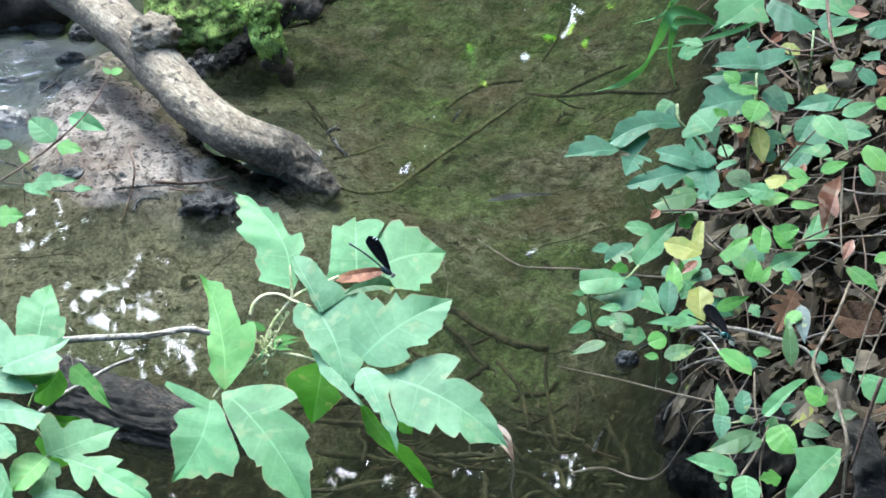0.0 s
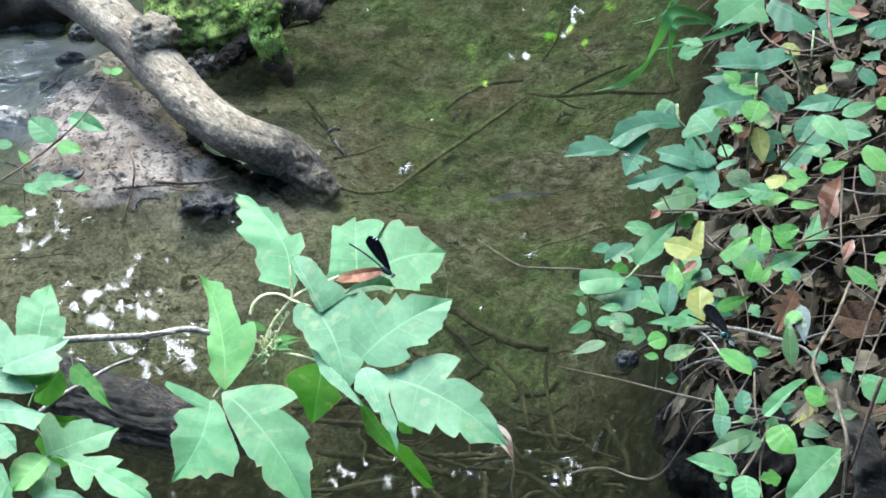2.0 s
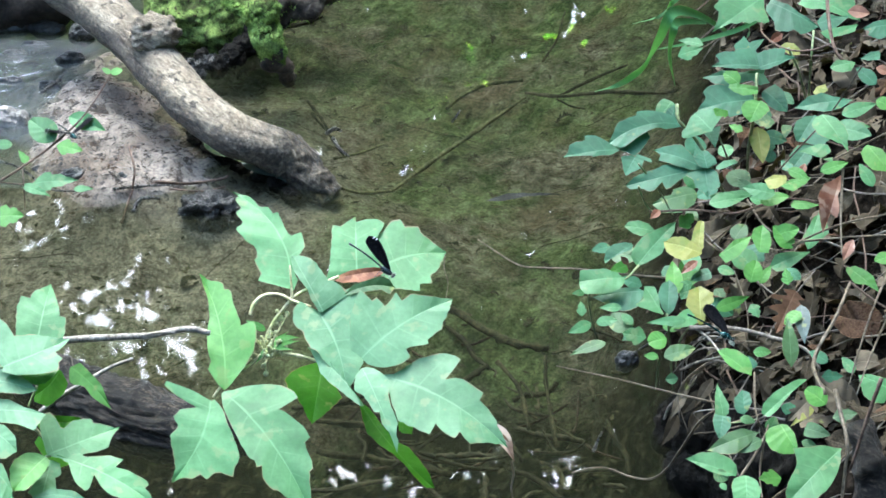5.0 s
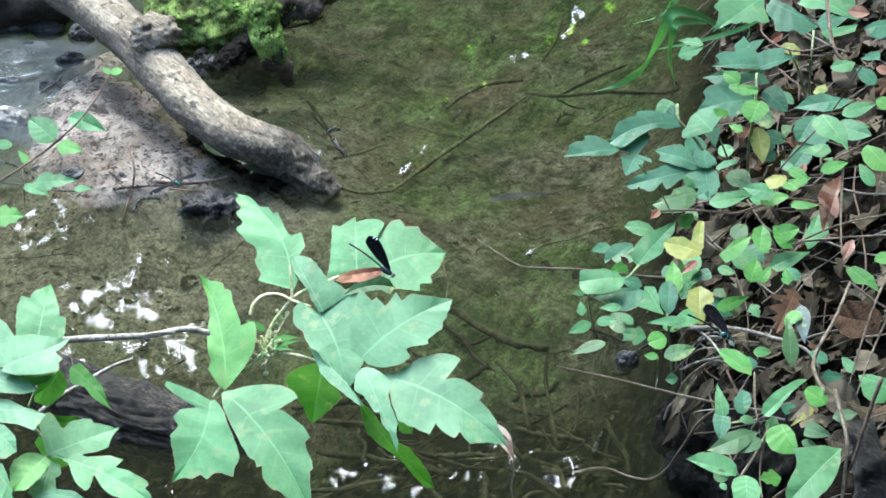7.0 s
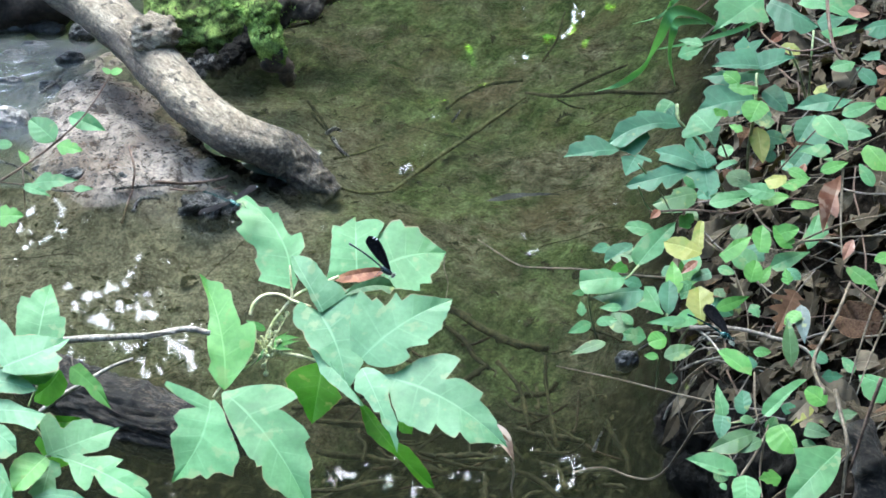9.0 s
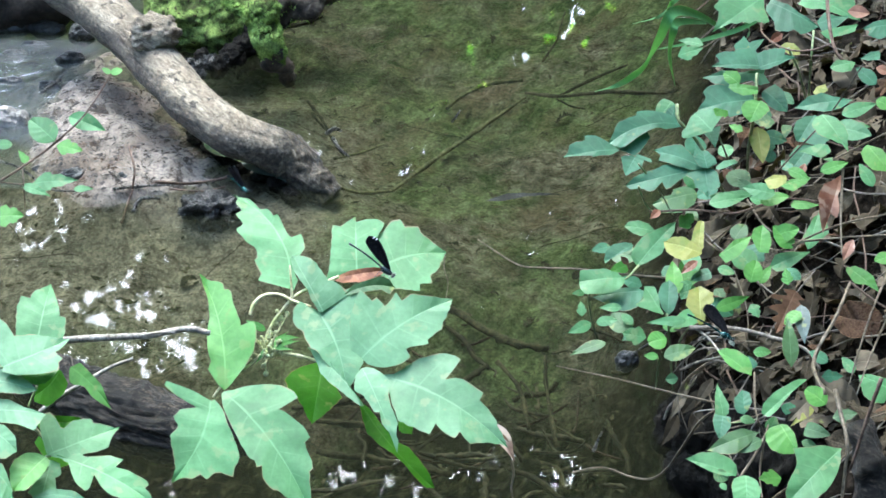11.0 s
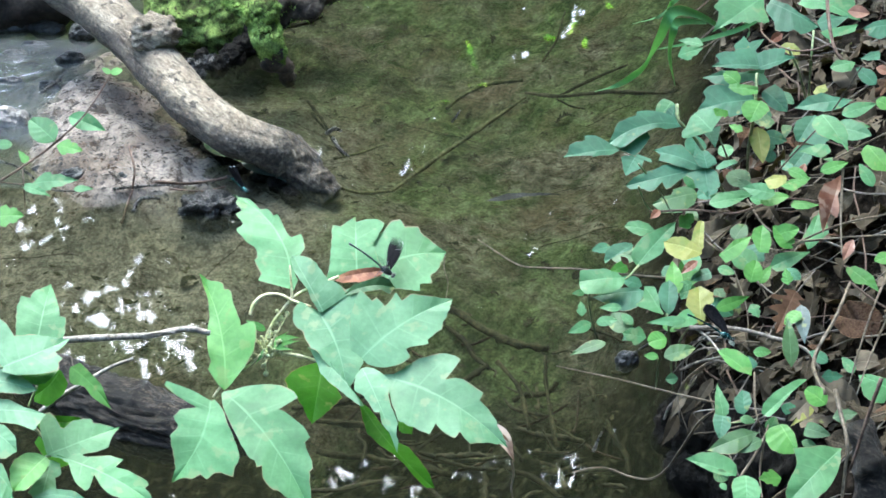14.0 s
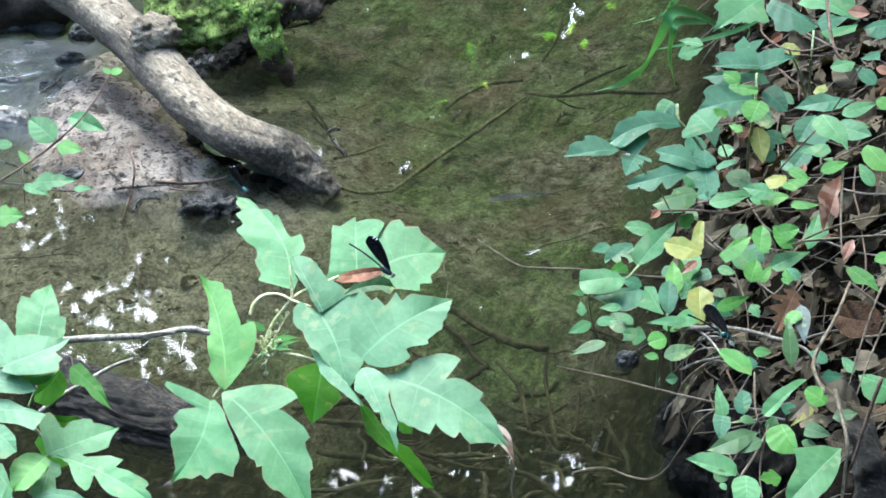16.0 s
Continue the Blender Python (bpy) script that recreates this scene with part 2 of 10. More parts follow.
CLOD = surface("wet_clod", [(0.3, (0.012, 0.01, 0.009)), (0.5, (0.042, 0.034, 0.028)), (0.7, (0.09, 0.072, 0.06))], 90, 300, 0.65, 0.001, spec=0.25)
BUD = surface("pale_bud", [(0.3, (0.24, 0.28, 0.11)), (0.7, (0.38, 0.38, 0.2))], 200, 600, 0.5, 0.0003)
BLACK_WING = surface("black_wing", [(0.3, (0.004, 0.004, 0.005)), (0.7, (0.012, 0.011, 0.012))], 300, 900, 0.85, 0.0002, vary=0, spec=0.04)
BLACK_BODY = surface("dark_body", [(0.3, (0.008, 0.012, 0.014)), (0.7, (0.02, 0.03, 0.03))], 300, 900, 0.3, 0.0002, vary=0)
PALE_SPOT = surface("pale_wing_spot", [(0.3, (0.4, 0.42, 0.4)), (0.7, (0.6, 0.62, 0.6))], 300, 900, 0.6, 0.0001, vary=0)
TEAL_BODY = surface("metallic_teal_body", [(0.3, (0.0014, 0.0224, 0.0253)), (0.7, (0.0042, 0.0478, 0.0505))], 300, 900, 0.25, 0.0002, vary=0)
TEAL_BODY.node_tree.nodes["Principled BSDF"].inputs["Metallic"].default_value = 0.6


def ground_material():
    m, n, l, p = nodes_of("stream_ground")

    def attr(name):
        a = n.new("ShaderNodeAttribute")
        a.attribute_name = name
        return a.outputs["Fac"]

    big, mid, fine = noise_tex(n, l, 7, 5, 0.6), noise_tex(n, l, 60, 7, 0.72), noise_tex(n, l, 260, 8, 0.75)
    streak = noise_tex(n, l, 75, 8, 0.78, stretch=(1.0, 0.4, 1.0), turn=25)
    silt = ramp(n, l, mid, [(0.36, (0.025, 0.019, 0.012)), (0.5, (0.068, 0.06, 0.045)), (0.64, (0.115, 0.104, 0.08))])
    algae = ramp(n, l, streak, [(0.34, (0.022, 0.025, 0.01)), (0.5, (0.054, 0.066, 0.03)), (0.66, (0.096, 0.115, 0.054))])
    bed = mix(n, l, ramp(n, l, big, [(0.4, (0, 0, 0)), (0.58, (1, 1, 1))]), silt, algae)
    drift = noise_tex(n, l, 20, 7, 0.7, stretch=(1.0, 1.2, 1.0))
    bed = mix(n, l, 0.8, bed, ramp(n, l, drift, [(0.4, (0.62, 0.64, 0.6)), (0.5, (1.2, 1.2, 1.17)), (0.6, (1.5, 1.5, 1.46))]), "MULTIPLY")
    mud = ramp(n, l, mid, [(0.4, (0.055, 0.041, 0.032)), (0.47, (0.16, 0.128, 0.103)), (0.59, (0.26, 0.215, 0.178))])
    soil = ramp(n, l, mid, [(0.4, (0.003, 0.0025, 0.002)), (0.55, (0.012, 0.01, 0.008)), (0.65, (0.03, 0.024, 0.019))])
    # near-black bed colour that paints in shade and dark reflections
    bed_shade = ramp(n, l, streak, [(0.4, (0.002, 0.0018, 0.001)), (0.5, (0.006, 0.0058, 0.0034)), (0.62, (0.034, 0.03, 0.018))])
    shoal = ramp(n, l, mid, [(0.37, (0.065, 0.055, 0.042)), (0.5, (0.132, 0.115, 0.09)), (0.63, (0.175, 0.156, 0.124))])
    rust = noise_tex(n, l, 11, 6, 0.65, stretch=(1.0, 0.6, 1.0), turn=30)
    bed = mix(n, l, ramp(n, l, rust, [(0.5, (0, 0, 0)), (0.62, (0.5, 0.5, 0.5))]), bed, (0.075, 0.055, 0.034))
    weed = noise_tex(n, l, 26, 6, 0.7, stretch=(1.0, 0.5, 1.0), turn=40)
    bed = mix(n, l, ramp(n, l, weed, [(0.54, (0, 0, 0)), (0.64, (0.8, 0.8, 0.8))]), bed, (0.022, 0.033, 0.011))
    bed = mix(n, l, attr("shoal"), bed, shoal)
    bed = mix(n, l, attr("bed_shade"), bed, bed_shade)
    tan = ramp(n, l, big, [(0.5, (0, 0, 0)), (0.6, (0.7, 0.7, 0.7))])
    mud = mix(n, l, tan, mud, (0.085, 0.056, 0.035))
    mud = mix(n, l, ramp(n, l, drift, [(0.36, (0.4, 0.4, 0.4)), (0.42, (0, 0, 0))]), mud, (0.05, 0.04, 0.033))
    pits = noise_tex(n, l, 115, 5, 0.65)
    mud = mix(n, l, ramp(n, l, pits, [(0.36, (0.9, 0.9, 0.9)), (0.43, (0, 0, 0))]), mud, (0.03, 0.023, 0.02))
    col = mix(n, l, attr("mud"), bed, mud)
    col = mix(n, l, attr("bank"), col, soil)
    col = mix(n, l, 0.55, col, ramp(n, l, fine, [(0.4, (0.15, 0.15, 0.15)), (0.6, (0.85, 0.85, 0.85))]), "OVERLAY")
    l.new(col, p.inputs["Base Color"])
    wet = ramp(n, l, mid, [(0.42, (0.2, 0.2, 0.2)), (0.56, (0.7, 0.7, 0.7))])
    l.new(mix(n, l, attr("bank"), wet, (0.95, 0.95, 0.95)), p.inputs["Roughness"])
    l.new(maths(n, l, "MULTIPLY", attr("mud"), 0.6), p.inputs["Specular IOR Level"])
    bump(n, l, p, mix(n, l, 0.5, mid, fine), 0.008)
    return m


GROUND = ground_material()


def water_material(name, silt_or_sheen, share, gloss=0.015):
    m, n, l, p = nodes_of(name)
    n.remove(p)
    small = noise_tex(n, l, 15, 2, 0.5, stretch=(1.0, 0.6, 1.0))
    slow = noise_tex(n, l, 5, 1, 0.4)
    h = maths(n, l, "ADD", small, maths(n, l, "MULTIPLY", slow, 1.2))
    nrm = bump(n, l, None, h, 0.00008)
    fr = n.new("ShaderNodeFresnel")
    fr.inputs["IOR"].default_value = 1.33
    l.new(nrm, fr.inputs["Normal"])
    gl = n.new("ShaderNodeBsdfGlossy")
    gl.inputs["Roughness"].default_value = gloss
    l.new(nrm, gl.inputs["Normal"])
    clear = n.new("ShaderNodeBsdfTransparent")
    clear.inputs["Color"].default_value = (0.78, 0.8, 0.71, 1)
    silt = n.new("ShaderNodeBsdfDiffuse")
    silt.inputs["Color"].default_value = (*silt_or_sheen, 1)
    body = n.new("ShaderNodeMixShader")
    body.inputs[0].default_value = share
    l.new(clear.outputs[0], body.inputs[1])
    l.new(silt.outputs[0], body.inputs[2])
    top = n.new("ShaderNodeMixShader")
    l.new(fr.outputs[0], top.inputs[0])
    l.new(body.outputs[0], top.inputs[1])
    l.new(gl.outputs[0], top.inputs[2])
    l.new(top.outputs[0], n["Material Output"].inputs["Surface"])
    return m


WATER = water_material("stream_water", (0.05, 0.053, 0.032), 0.08)
# the pale diffuse share paints the sky's sheen into the riffle
RIFFLE = water_material("pale_sheen_riffle_water", (0.16, 0.172, 0.18), 0.22, 0.05)


# ---- mesh helpers ----
def mesh_object(name, verts, faces, material, parent=None, label="", uvs=None, smooth=True):
    me = bpy.data.meshes.new(name)
    me.from_pydata([tuple(v) for v in verts], [], faces)
    if smooth:
        me.polygons.foreach_set("use_smooth", [True] * len(me.polygons))
    if uvs is not None:
        layer = me.uv_layers.new(name="UVMap")
        idx = np.empty(len(me.loops), dtype=np.int32)
        me.loops.foreach_get("vertex_index", idx)
        layer.data.foreach_set("uv", np.asarray(uvs, dtype=np.float32)[idx].ravel())
    me.materials.append(material)
    ob = new(name, me)
    if parent:
        ob.parent = parent
    if label:
        tagged(ob, label)
    return ob


def thing(name, label, category, group="", kind="", at=(0, 0, 0)):
    e = new(name)
    e.empty_display_size = 0.02
    e.location = at
    return tagged(e, label, category, group, kind)


LATTICE = np.random.default_rng(11).random((256, 256))


def vnoise(x, y, scale, shift=0.0):
    """Smooth value noise on the plane, 0 to 1."""
    x, y = np.asarray(x) * scale + 37.3 + shift, np.asarray(y) * scale + 11.7 + shift * 1.7
    xi, yi = np.floor(x).astype(int), np.floor(y).astype(int)
    fx, fy = x - xi, y - yi
    fx, fy = fx * fx * (3 - 2 * fx), fy * fy * (3 - 2 * fy)
    g = lambda a, b: LATTICE[(xi + a) % 256, (yi + b) % 256]
    return (g(0, 0) * (1 - fx) + g(1, 0) * fx) * (1 - fy) + (g(0, 1) * (1 - fx) + g(1, 1) * fx) * fy


def smooth_path(points, steps=6):
    """Catmull-Rom through the points."""
    p = [Vector(q) for q in points]
    p = [p[0] * 2 - p[1]] + p + [p[-1] * 2 - p[-2]]
    res = []
    for i in range(1, len(p) - 2):
        for k in range(steps):
            t = k / steps
            a, b, c, d = p[i - 1], p[i], p[i + 1], p[i + 2]
            res.append(0.5 * (2 * b + (c - a) * t + (2 * a - 5 * b + 4 * c - d) * t * t + (3 * b - a - 3 * c + d) * t ** 3))
    return res + [p[-2]]


def tube_data(path, radii, sides=8, rough=0.0, seed=0):
    """Rings along a path, closed at both ends; rough: unevenness as a share of the radius."""
    verts, faces = [], []
    side = Vector((0, 0, 1))
    for i, q in enumerate(path):
        tg = (path[min(i + 1, len(path) - 1)] - path[max(i - 1, 0)]).normalized()
        a = tg.cross(side)
        if a.length < 1e-3:
            a = tg.cross(Vector((1, 0, 0)))
        a.normalize()
        b = a.cross(tg).normalized()
        for k in range(sides):
            th = 2 * math.pi * k / sides
            d = a * math.cos(th) + b * math.sin(th)
            r = radii[i]
            if rough:
                s = q + d * r
                r *= 1 + rough * (noise.fractal(s * (0.9 / max(radii)) + Vector((seed, 0, 0)), 1.0, 2.0, 4))
            verts.append(q + d * r)
    n = len(path)
    for i in range(n - 1):
        for k in range(sides):
            k2 = (k + 1) % sides
            faces.append((i * sides + k, i * sides + k2, (i + 1) * sides + k2, (i + 1) * sides + k))
    faces.append(tuple(range(sides - 1, -1, -1)))
    faces.append(tuple(range((n - 1) * sides, n * sides)))
    return verts, faces


def stem(parent, name, points, r0, r1, material, sides=7, rough=0.15):
    path = smooth_path(points, 5)
    n = len(path)
    v, f = tube_data(path, [r0 + (r1 - r0) * i / (n - 1) for i in range(n)], sides, rough, len(points))
    return mesh_object(name, v, f, material, parent)


SHAPES = {
    "ovate": (.01, .17, .24, .29, .31, .33, .33, .33, .32, .31, .29, .27, .25, .23, .20, .18, .15, .12, .08, .04, .01),
    "heart": (.25, .28, .31, .31, .32, .31, .31, .30, .29, .27, .26, .24, .23, .21, .19, .16, .14, .11, .08, .04, .01),
    "lance": (.01, .08, .15, .21, .25, .27, .28, .28, .28, .26, .25, .23, .21, .19, .16, .14, .12, .09, .06, .03, .01),
    "lobed": (.02, .10, .19, .29, .31, .32, .30, .23, .23, .26, .25, .25, .20, .17, .16, .14, .12, .09, .07, .03, .01),
}


def leaf_data(base, tip, nrm, left, right, bend=0.0, fold=0.1, arch=0.05, wave=0.007, rows=40, cols=4, seed=0, spread=(80, 52, 15), teeth=0.0):
    """A blade with side veins that leave the midrib forwards; left and right: the veins' lengths from base to tip, in leaf lengths."""
    base, tip = Vector(base), Vector(tip)
    size = (tip - base).length
    e1 = (tip - base).normalized()
    e3 = Vector(nrm)
    e3 = (e3 - e1 * e3.dot(e1)).normalized()
    e2 = e3.cross(e1)
    verts, uvs, faces = [], [], []
    knots = [i / (len(left) - 1) for i in range(len(left))]
    rnd = random.Random(seed)
    ph = rnd.uniform(0, 6)
    for i in range(rows + 1):
        u = i / rows
        ox, oy = u, 4 * bend * u * (1 - u)
        tx, ty = 1.0, 4 * bend * (1 - 2 * u)
        k = math.hypot(tx, ty)
        tx, ty = tx / k, ty / k
        ang = radians(np.interp(u, (0, 0.5, 1), spread))
        for s, veins in ((1, left), (-1, right)):
            ln = float(np.interp(u, knots, veins))
            ln *= 1 + teeth * math.sin(u * 60 + ph) * (ln > 0.03)
            c, sn = math.cos(ang), math.sin(ang) * s
            dx, dy = tx * c - ty * sn, tx * sn + ty * c
            for j in range(cols + 1):
                q = j / cols
                x, y = ox + dx * ln * q, oy + dy * ln * q
                z = 0.7 * fold * ln * q + arch * 4 * u * (1 - u) - 0.35 * fold * (ln * q) ** 2
                z += wave * q * math.sin(u * 13 + s + ph) + wave * 0.5 * q * math.sin(u * 31 + ph * 2)
                verts.append(base + (e1 * x + e2 * y + e3 * z) * size)
                uvs.append((u, 0.5 + 0.5 * s * q))
    w = cols + 1
    for i in range(rows):
        for s in range(2):
            a, b = (i * 2 + s) * w, ((i + 1) * 2 + s) * w
            for j in range(cols):
                f = (a + j, b + j, b + j + 1, a + j + 1)
                faces.append(f if s else f[::-1])
    return verts, faces, uvs


LEAF_COUNT = [0]


def leaf(parent, material, base, tip, nrm, shape="", width=0.3, left=(), right=(), bend=0.0, fold=0.1, spread=(80, 52, 15)):
    LEAF_COUNT[0] += 1
    if shape:
        left = right = [a * width / 0.3 for a in SHAPES[shape]]
    v, f, uv = leaf_data(base, tip, nrm, left, right, bend, fold, rows=96 if not shape else 24, cols=5 if not shape else 3, seed=LEAF_COUNT[0], spread=spread, teeth=0.06 if shape == "lobed" else 0.012)
    return mesh_object("leaf", v, f, material, parent, uvs=uv)


def bud(parent, at, r):
    bm = bmesh.new()
    bmesh.ops.create_icosphere(bm, subdivisions=2, radius=r)
    for q in bm.verts:
        q.co *= 1 + 0.15 * noise.noise(q.co * 900 + Vector(at) * 300)
        q.co.z *= 1.2
    me = bpy.data.meshes.new("bud")
    bm.to_mesh(me)
    bm.free()
    me.materials.append(BUD)
    ob = new("bud", me)
    ob.parent, ob.location = parent, at
    return ob


def blade(parent, points, width):
    """A grass blade: a creased ribbon along the points that narrows to its tip."""
    path = smooth_path(points, 6)
    n = len(path)
    verts, uvs, faces = [], [], []
    for i, q in enumerate(path):
        tg = (path[min(i + 1, n - 1)] - path[max(i - 1, 0)]).normalized()
        sd = tg.cross(Vector((0.25, -0.75, 0.6))).normalized()
        up = sd.cross(tg).normalized()
        t = i / (n - 1)
        w = width * 0.5 * min(1, 0.4 + 2 * t) * (1 - t ** 3) + 0.0003
        verts += [q - sd * w + up * w * 0.3, q, q + sd * w + up * w * 0.3]
        uvs += [(t, 0), (t, 0.5), (t, 1)]
    for i in range(n - 1):
        a = i * 3
        faces += [(a, a + 1, a + 4, a + 3), (a + 1, a + 2, a + 5, a + 4)]
    return mesh_object("grass_blade", verts, faces, GRASS, parent, uvs=uvs)


# ---- ground: stream bed, mud bar, banks, woodland floor ----
BAR = [(-0.4541, 2.5241), (-0.4594, 2.5843), (-0.4305, 2.665), (-0.3882, 2.6822), (-0.2951, 2.511), (-0.2476, 2.4134), (-0.2134, 2.3529), (-0.2991, 2.3411), (-0.3821, 2.3375), (-0.43, 2.3975)]


def inside_bar(x, y):
    """Signed distance inside the mud bar's outline."""
    d = np.full(np.shape(x), 1e9)
    for (ax, ay), (bx, by) in zip(BAR, BAR[1:] + BAR[:1]):
        ex, ey = bx - ax, by - ay
        d = np.minimum(d, -((x - ax) * -ey + (y - ay) * ex) / math.hypot(ex, ey))
    return d


def water_edge(y):
    return np.interp(y, (-8, 1.2, 1.7, 1.9, 2.05, 2.19, 2.4, 2.63, 2.8, 3.4, 8), (0.6, 0.24, 0.25, 0.245, 0.23, 0.238, 0.281, 0.327, 0.358, 0.5, 1.4))


def ground_height(x, y):
    x, y = np.asarray(x, float), np.asarray(y, float)
    d = x - water_edge(y) + 0.03 * (vnoise(x, y, 14) - 0.5)
    right = np.interp(d, (-0.3, -0.08, -0.01, 0.015, 0.06, 0.30, 0.8, 3, 20, 300), (-0.1, -0.075, -0.02, 0.045, 0.09, 0.26, 0.42, 0.7, 1.5, 4))
    left = np.interp(-x, (0.75, 1.0, 1.3, 3, 20, 300), (-0.1, 0.0, 0.2, 0.6, 1.5, 4))
    far = np.interp(y, (3.4, 4.2, 5.0, 8, 30, 300), (-0.1, 0.0, 0.25, 0.8, 2.5, 7))
    near = np.interp(-y, (-1.45, -1.15, -0.6, 2, 20, 300), (-0.1, 0.03, 0.25, 0.35, 1.2, 3))
    bar = np.interp(inside_bar(x, y) + 0.05 * (vnoise(x, y, 20, 3) - 0.5), (-0.36, -0.16, -0.04, -0.005, 0.02, 0.07), (-0.1, -0.05, -0.016, 0.0, 0.009, 0.02))
    z = np.maximum.reduce([right, left, far, near, bar])
    rough = 0.03 * (vnoise(x, y, 5, 1) - 0.5) + 0.014 * (vnoise(x, y, 18, 2) - 0.5) + 0.008 * (vnoise(x, y, 55, 4) - 0.5) + 0.006 * (vnoise(x, y, 120, 5) - 0.5)
    return z + rough * np.where((z < -0.05), 0.8, np.where((inside_bar(x, y) > -0.02), 1.1, 0.55))


def build_ground():
    grow = [0.02 * 1.22 ** k for k in range(38)]
    out = np.cumsum(grow)
    xs = np.concatenate([(-0.75 - out)[::-1], np.arange(-0.75, 0.7501, 0.0042), 0.75 + out])
    ys = np.concatenate([(1.5 - out)[::-1], np.arange(1.5, 3.2001, 0.0042), 3.2 + out])
    gx, gy = np.meshgrid(xs, ys)
    z = ground_height(gx, gy)
    nx, ny = len(xs), len(ys)
    idx = np.arange(nx * ny).reshape(ny, nx)
    faces = np.stack([idx[:-1, :-1], idx[:-1, 1:], idx[1:, 1:], idx[1:, :-1]], -1).reshape(-1, 4)
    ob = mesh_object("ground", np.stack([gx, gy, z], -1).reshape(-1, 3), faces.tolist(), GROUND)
    d = (gx - water_edge(gy)).ravel()
    mud = np.clip((inside_bar(gx, gy) + 0.03 * (vnoise(gx, gy, 30, 6) - 0.5)).ravel() / 0.045 + 1.0, 0, 1)
    # shade painted over the near bed and along the right bank
    bed_shade = np.clip((2.17 + 0.5 * np.maximum(gx, 0) - gy + 0.3 * (vnoise(gx, gy, 9, 2) - 0.5)).ravel() * 6, 0, 1) * 0.95
    bed_shade = np.maximum(bed_shade, np.clip((0.1 + d + 0.1 * (vnoise(gx, gy, 12, 8).ravel() - 0.5)) * 8, 0, 1))
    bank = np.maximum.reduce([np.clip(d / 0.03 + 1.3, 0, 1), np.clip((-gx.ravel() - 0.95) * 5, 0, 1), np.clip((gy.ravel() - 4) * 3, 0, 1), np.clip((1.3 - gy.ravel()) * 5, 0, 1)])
    shoal = np.clip((-0.06 - gx + 0.2 * (vnoise(gx, gy, 8, 5) - 0.5)) * 7, 0, 1) * np.clip((gy - 2.06) * 7, 0, 1) * np.clip((2.72 - gy) * 8, 0, 1) * np.where(gy > 2.45, 0.55, 0.92)
    bed_shade *= 1 - 0.8 * shoal.ravel()
    for name, val in (("shoal", shoal.ravel()), ("mud", mud), ("bank", bank), ("bed_shade", bed_shade)):
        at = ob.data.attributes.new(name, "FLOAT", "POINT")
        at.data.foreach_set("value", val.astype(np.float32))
    tagged(ob, "silty stream bed with a grey-brown mud bar and soil banks", "ground", kind="structure")


build_ground()


def build_water():
    v = [(-3, -1, 0), (3, -1, 0), (3, 7, 0), (-3, 7, 0)]
    ob = mesh_object("water", v, [(0, 1, 2, 3)], WATER, smooth=False)
    return tagged(ob, "clear shallow brown-green stream water with faint ripples", "water", kind="structure")


water = build_water()

# ---- fallen logs ----


def log(name, label, points, radii, material, grain, wet_from=2.0, fine=1.0):
    """A trunk along the points: knobbly, with long grain ridges; towards its end, past the share wet_from, it is
    soaked, and along its lower flank the same measure paints shade.
    """
    e = thing(name, label, "log")
    path = smooth_path(points, 24)
    n, sides = len(path), 72
    rr = [float(np.interp(i / (n - 1), np.linspace(0, 1, len(radii)), radii)) for i in range(n)]
    verts, faces = tube_data(path, rr, sides)
    far = 0.0
    for i, q in enumerate(path):
        far += (q - path[i - 1]).length if i else 0.0
        for k in range(sides):
            th = 2 * math.pi * k / sides
            c = Vector((math.cos(th), math.sin(th), 0))
            coarse = noise.fractal(c * 0.9 + Vector((0, 0, far * 18)), 1.0, 2.0, 4)
            ridge = abs(noise.noise(c * 5 * fine + Vector((3, 1, far * 22)))) + 0.6 * abs(noise.noise(c * 11 * fine + Vector((3, 1, far * 60))))
            d = verts[i * sides + k] - q
            verts[i * sides + k] = q + d * (1 + 0.09 * coarse - grain * ridge + max(0.0, min(0.26, (i / n - wet_from) * 1.6)) * noise.fractal(c * 2.8 + Vector((5, 2, far * 60)), 1.0, 2.0, 5))
    ob = mesh_object("trunk", verts, faces, material, e)
    shaded_flank = Vector((-0.65, -0.41, -0.64))  # the flank that lies towards the mud, darkened as if in shade
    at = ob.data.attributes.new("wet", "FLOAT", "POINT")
    at.data.foreach_set("value", [max(0.0, min(1.0, 0.5 + (i / n - wet_from) * 4)) + 0.9 * max(0.0, 0.22 + (verts[i * sides + k] - path[i]).normalized().dot(shaded_flank)) for i in range(n) for k in range(sides)])
    return e


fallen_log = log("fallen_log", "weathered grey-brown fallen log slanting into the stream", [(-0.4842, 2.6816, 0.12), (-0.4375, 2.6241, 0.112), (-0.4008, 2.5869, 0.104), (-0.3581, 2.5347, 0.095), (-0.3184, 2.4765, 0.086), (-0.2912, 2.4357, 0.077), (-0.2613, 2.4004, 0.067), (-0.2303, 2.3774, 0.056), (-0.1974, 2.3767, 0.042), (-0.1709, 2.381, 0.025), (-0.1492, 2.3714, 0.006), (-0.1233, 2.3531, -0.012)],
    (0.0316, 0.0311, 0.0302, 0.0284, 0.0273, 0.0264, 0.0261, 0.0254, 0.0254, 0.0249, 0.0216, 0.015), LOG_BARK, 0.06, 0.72)
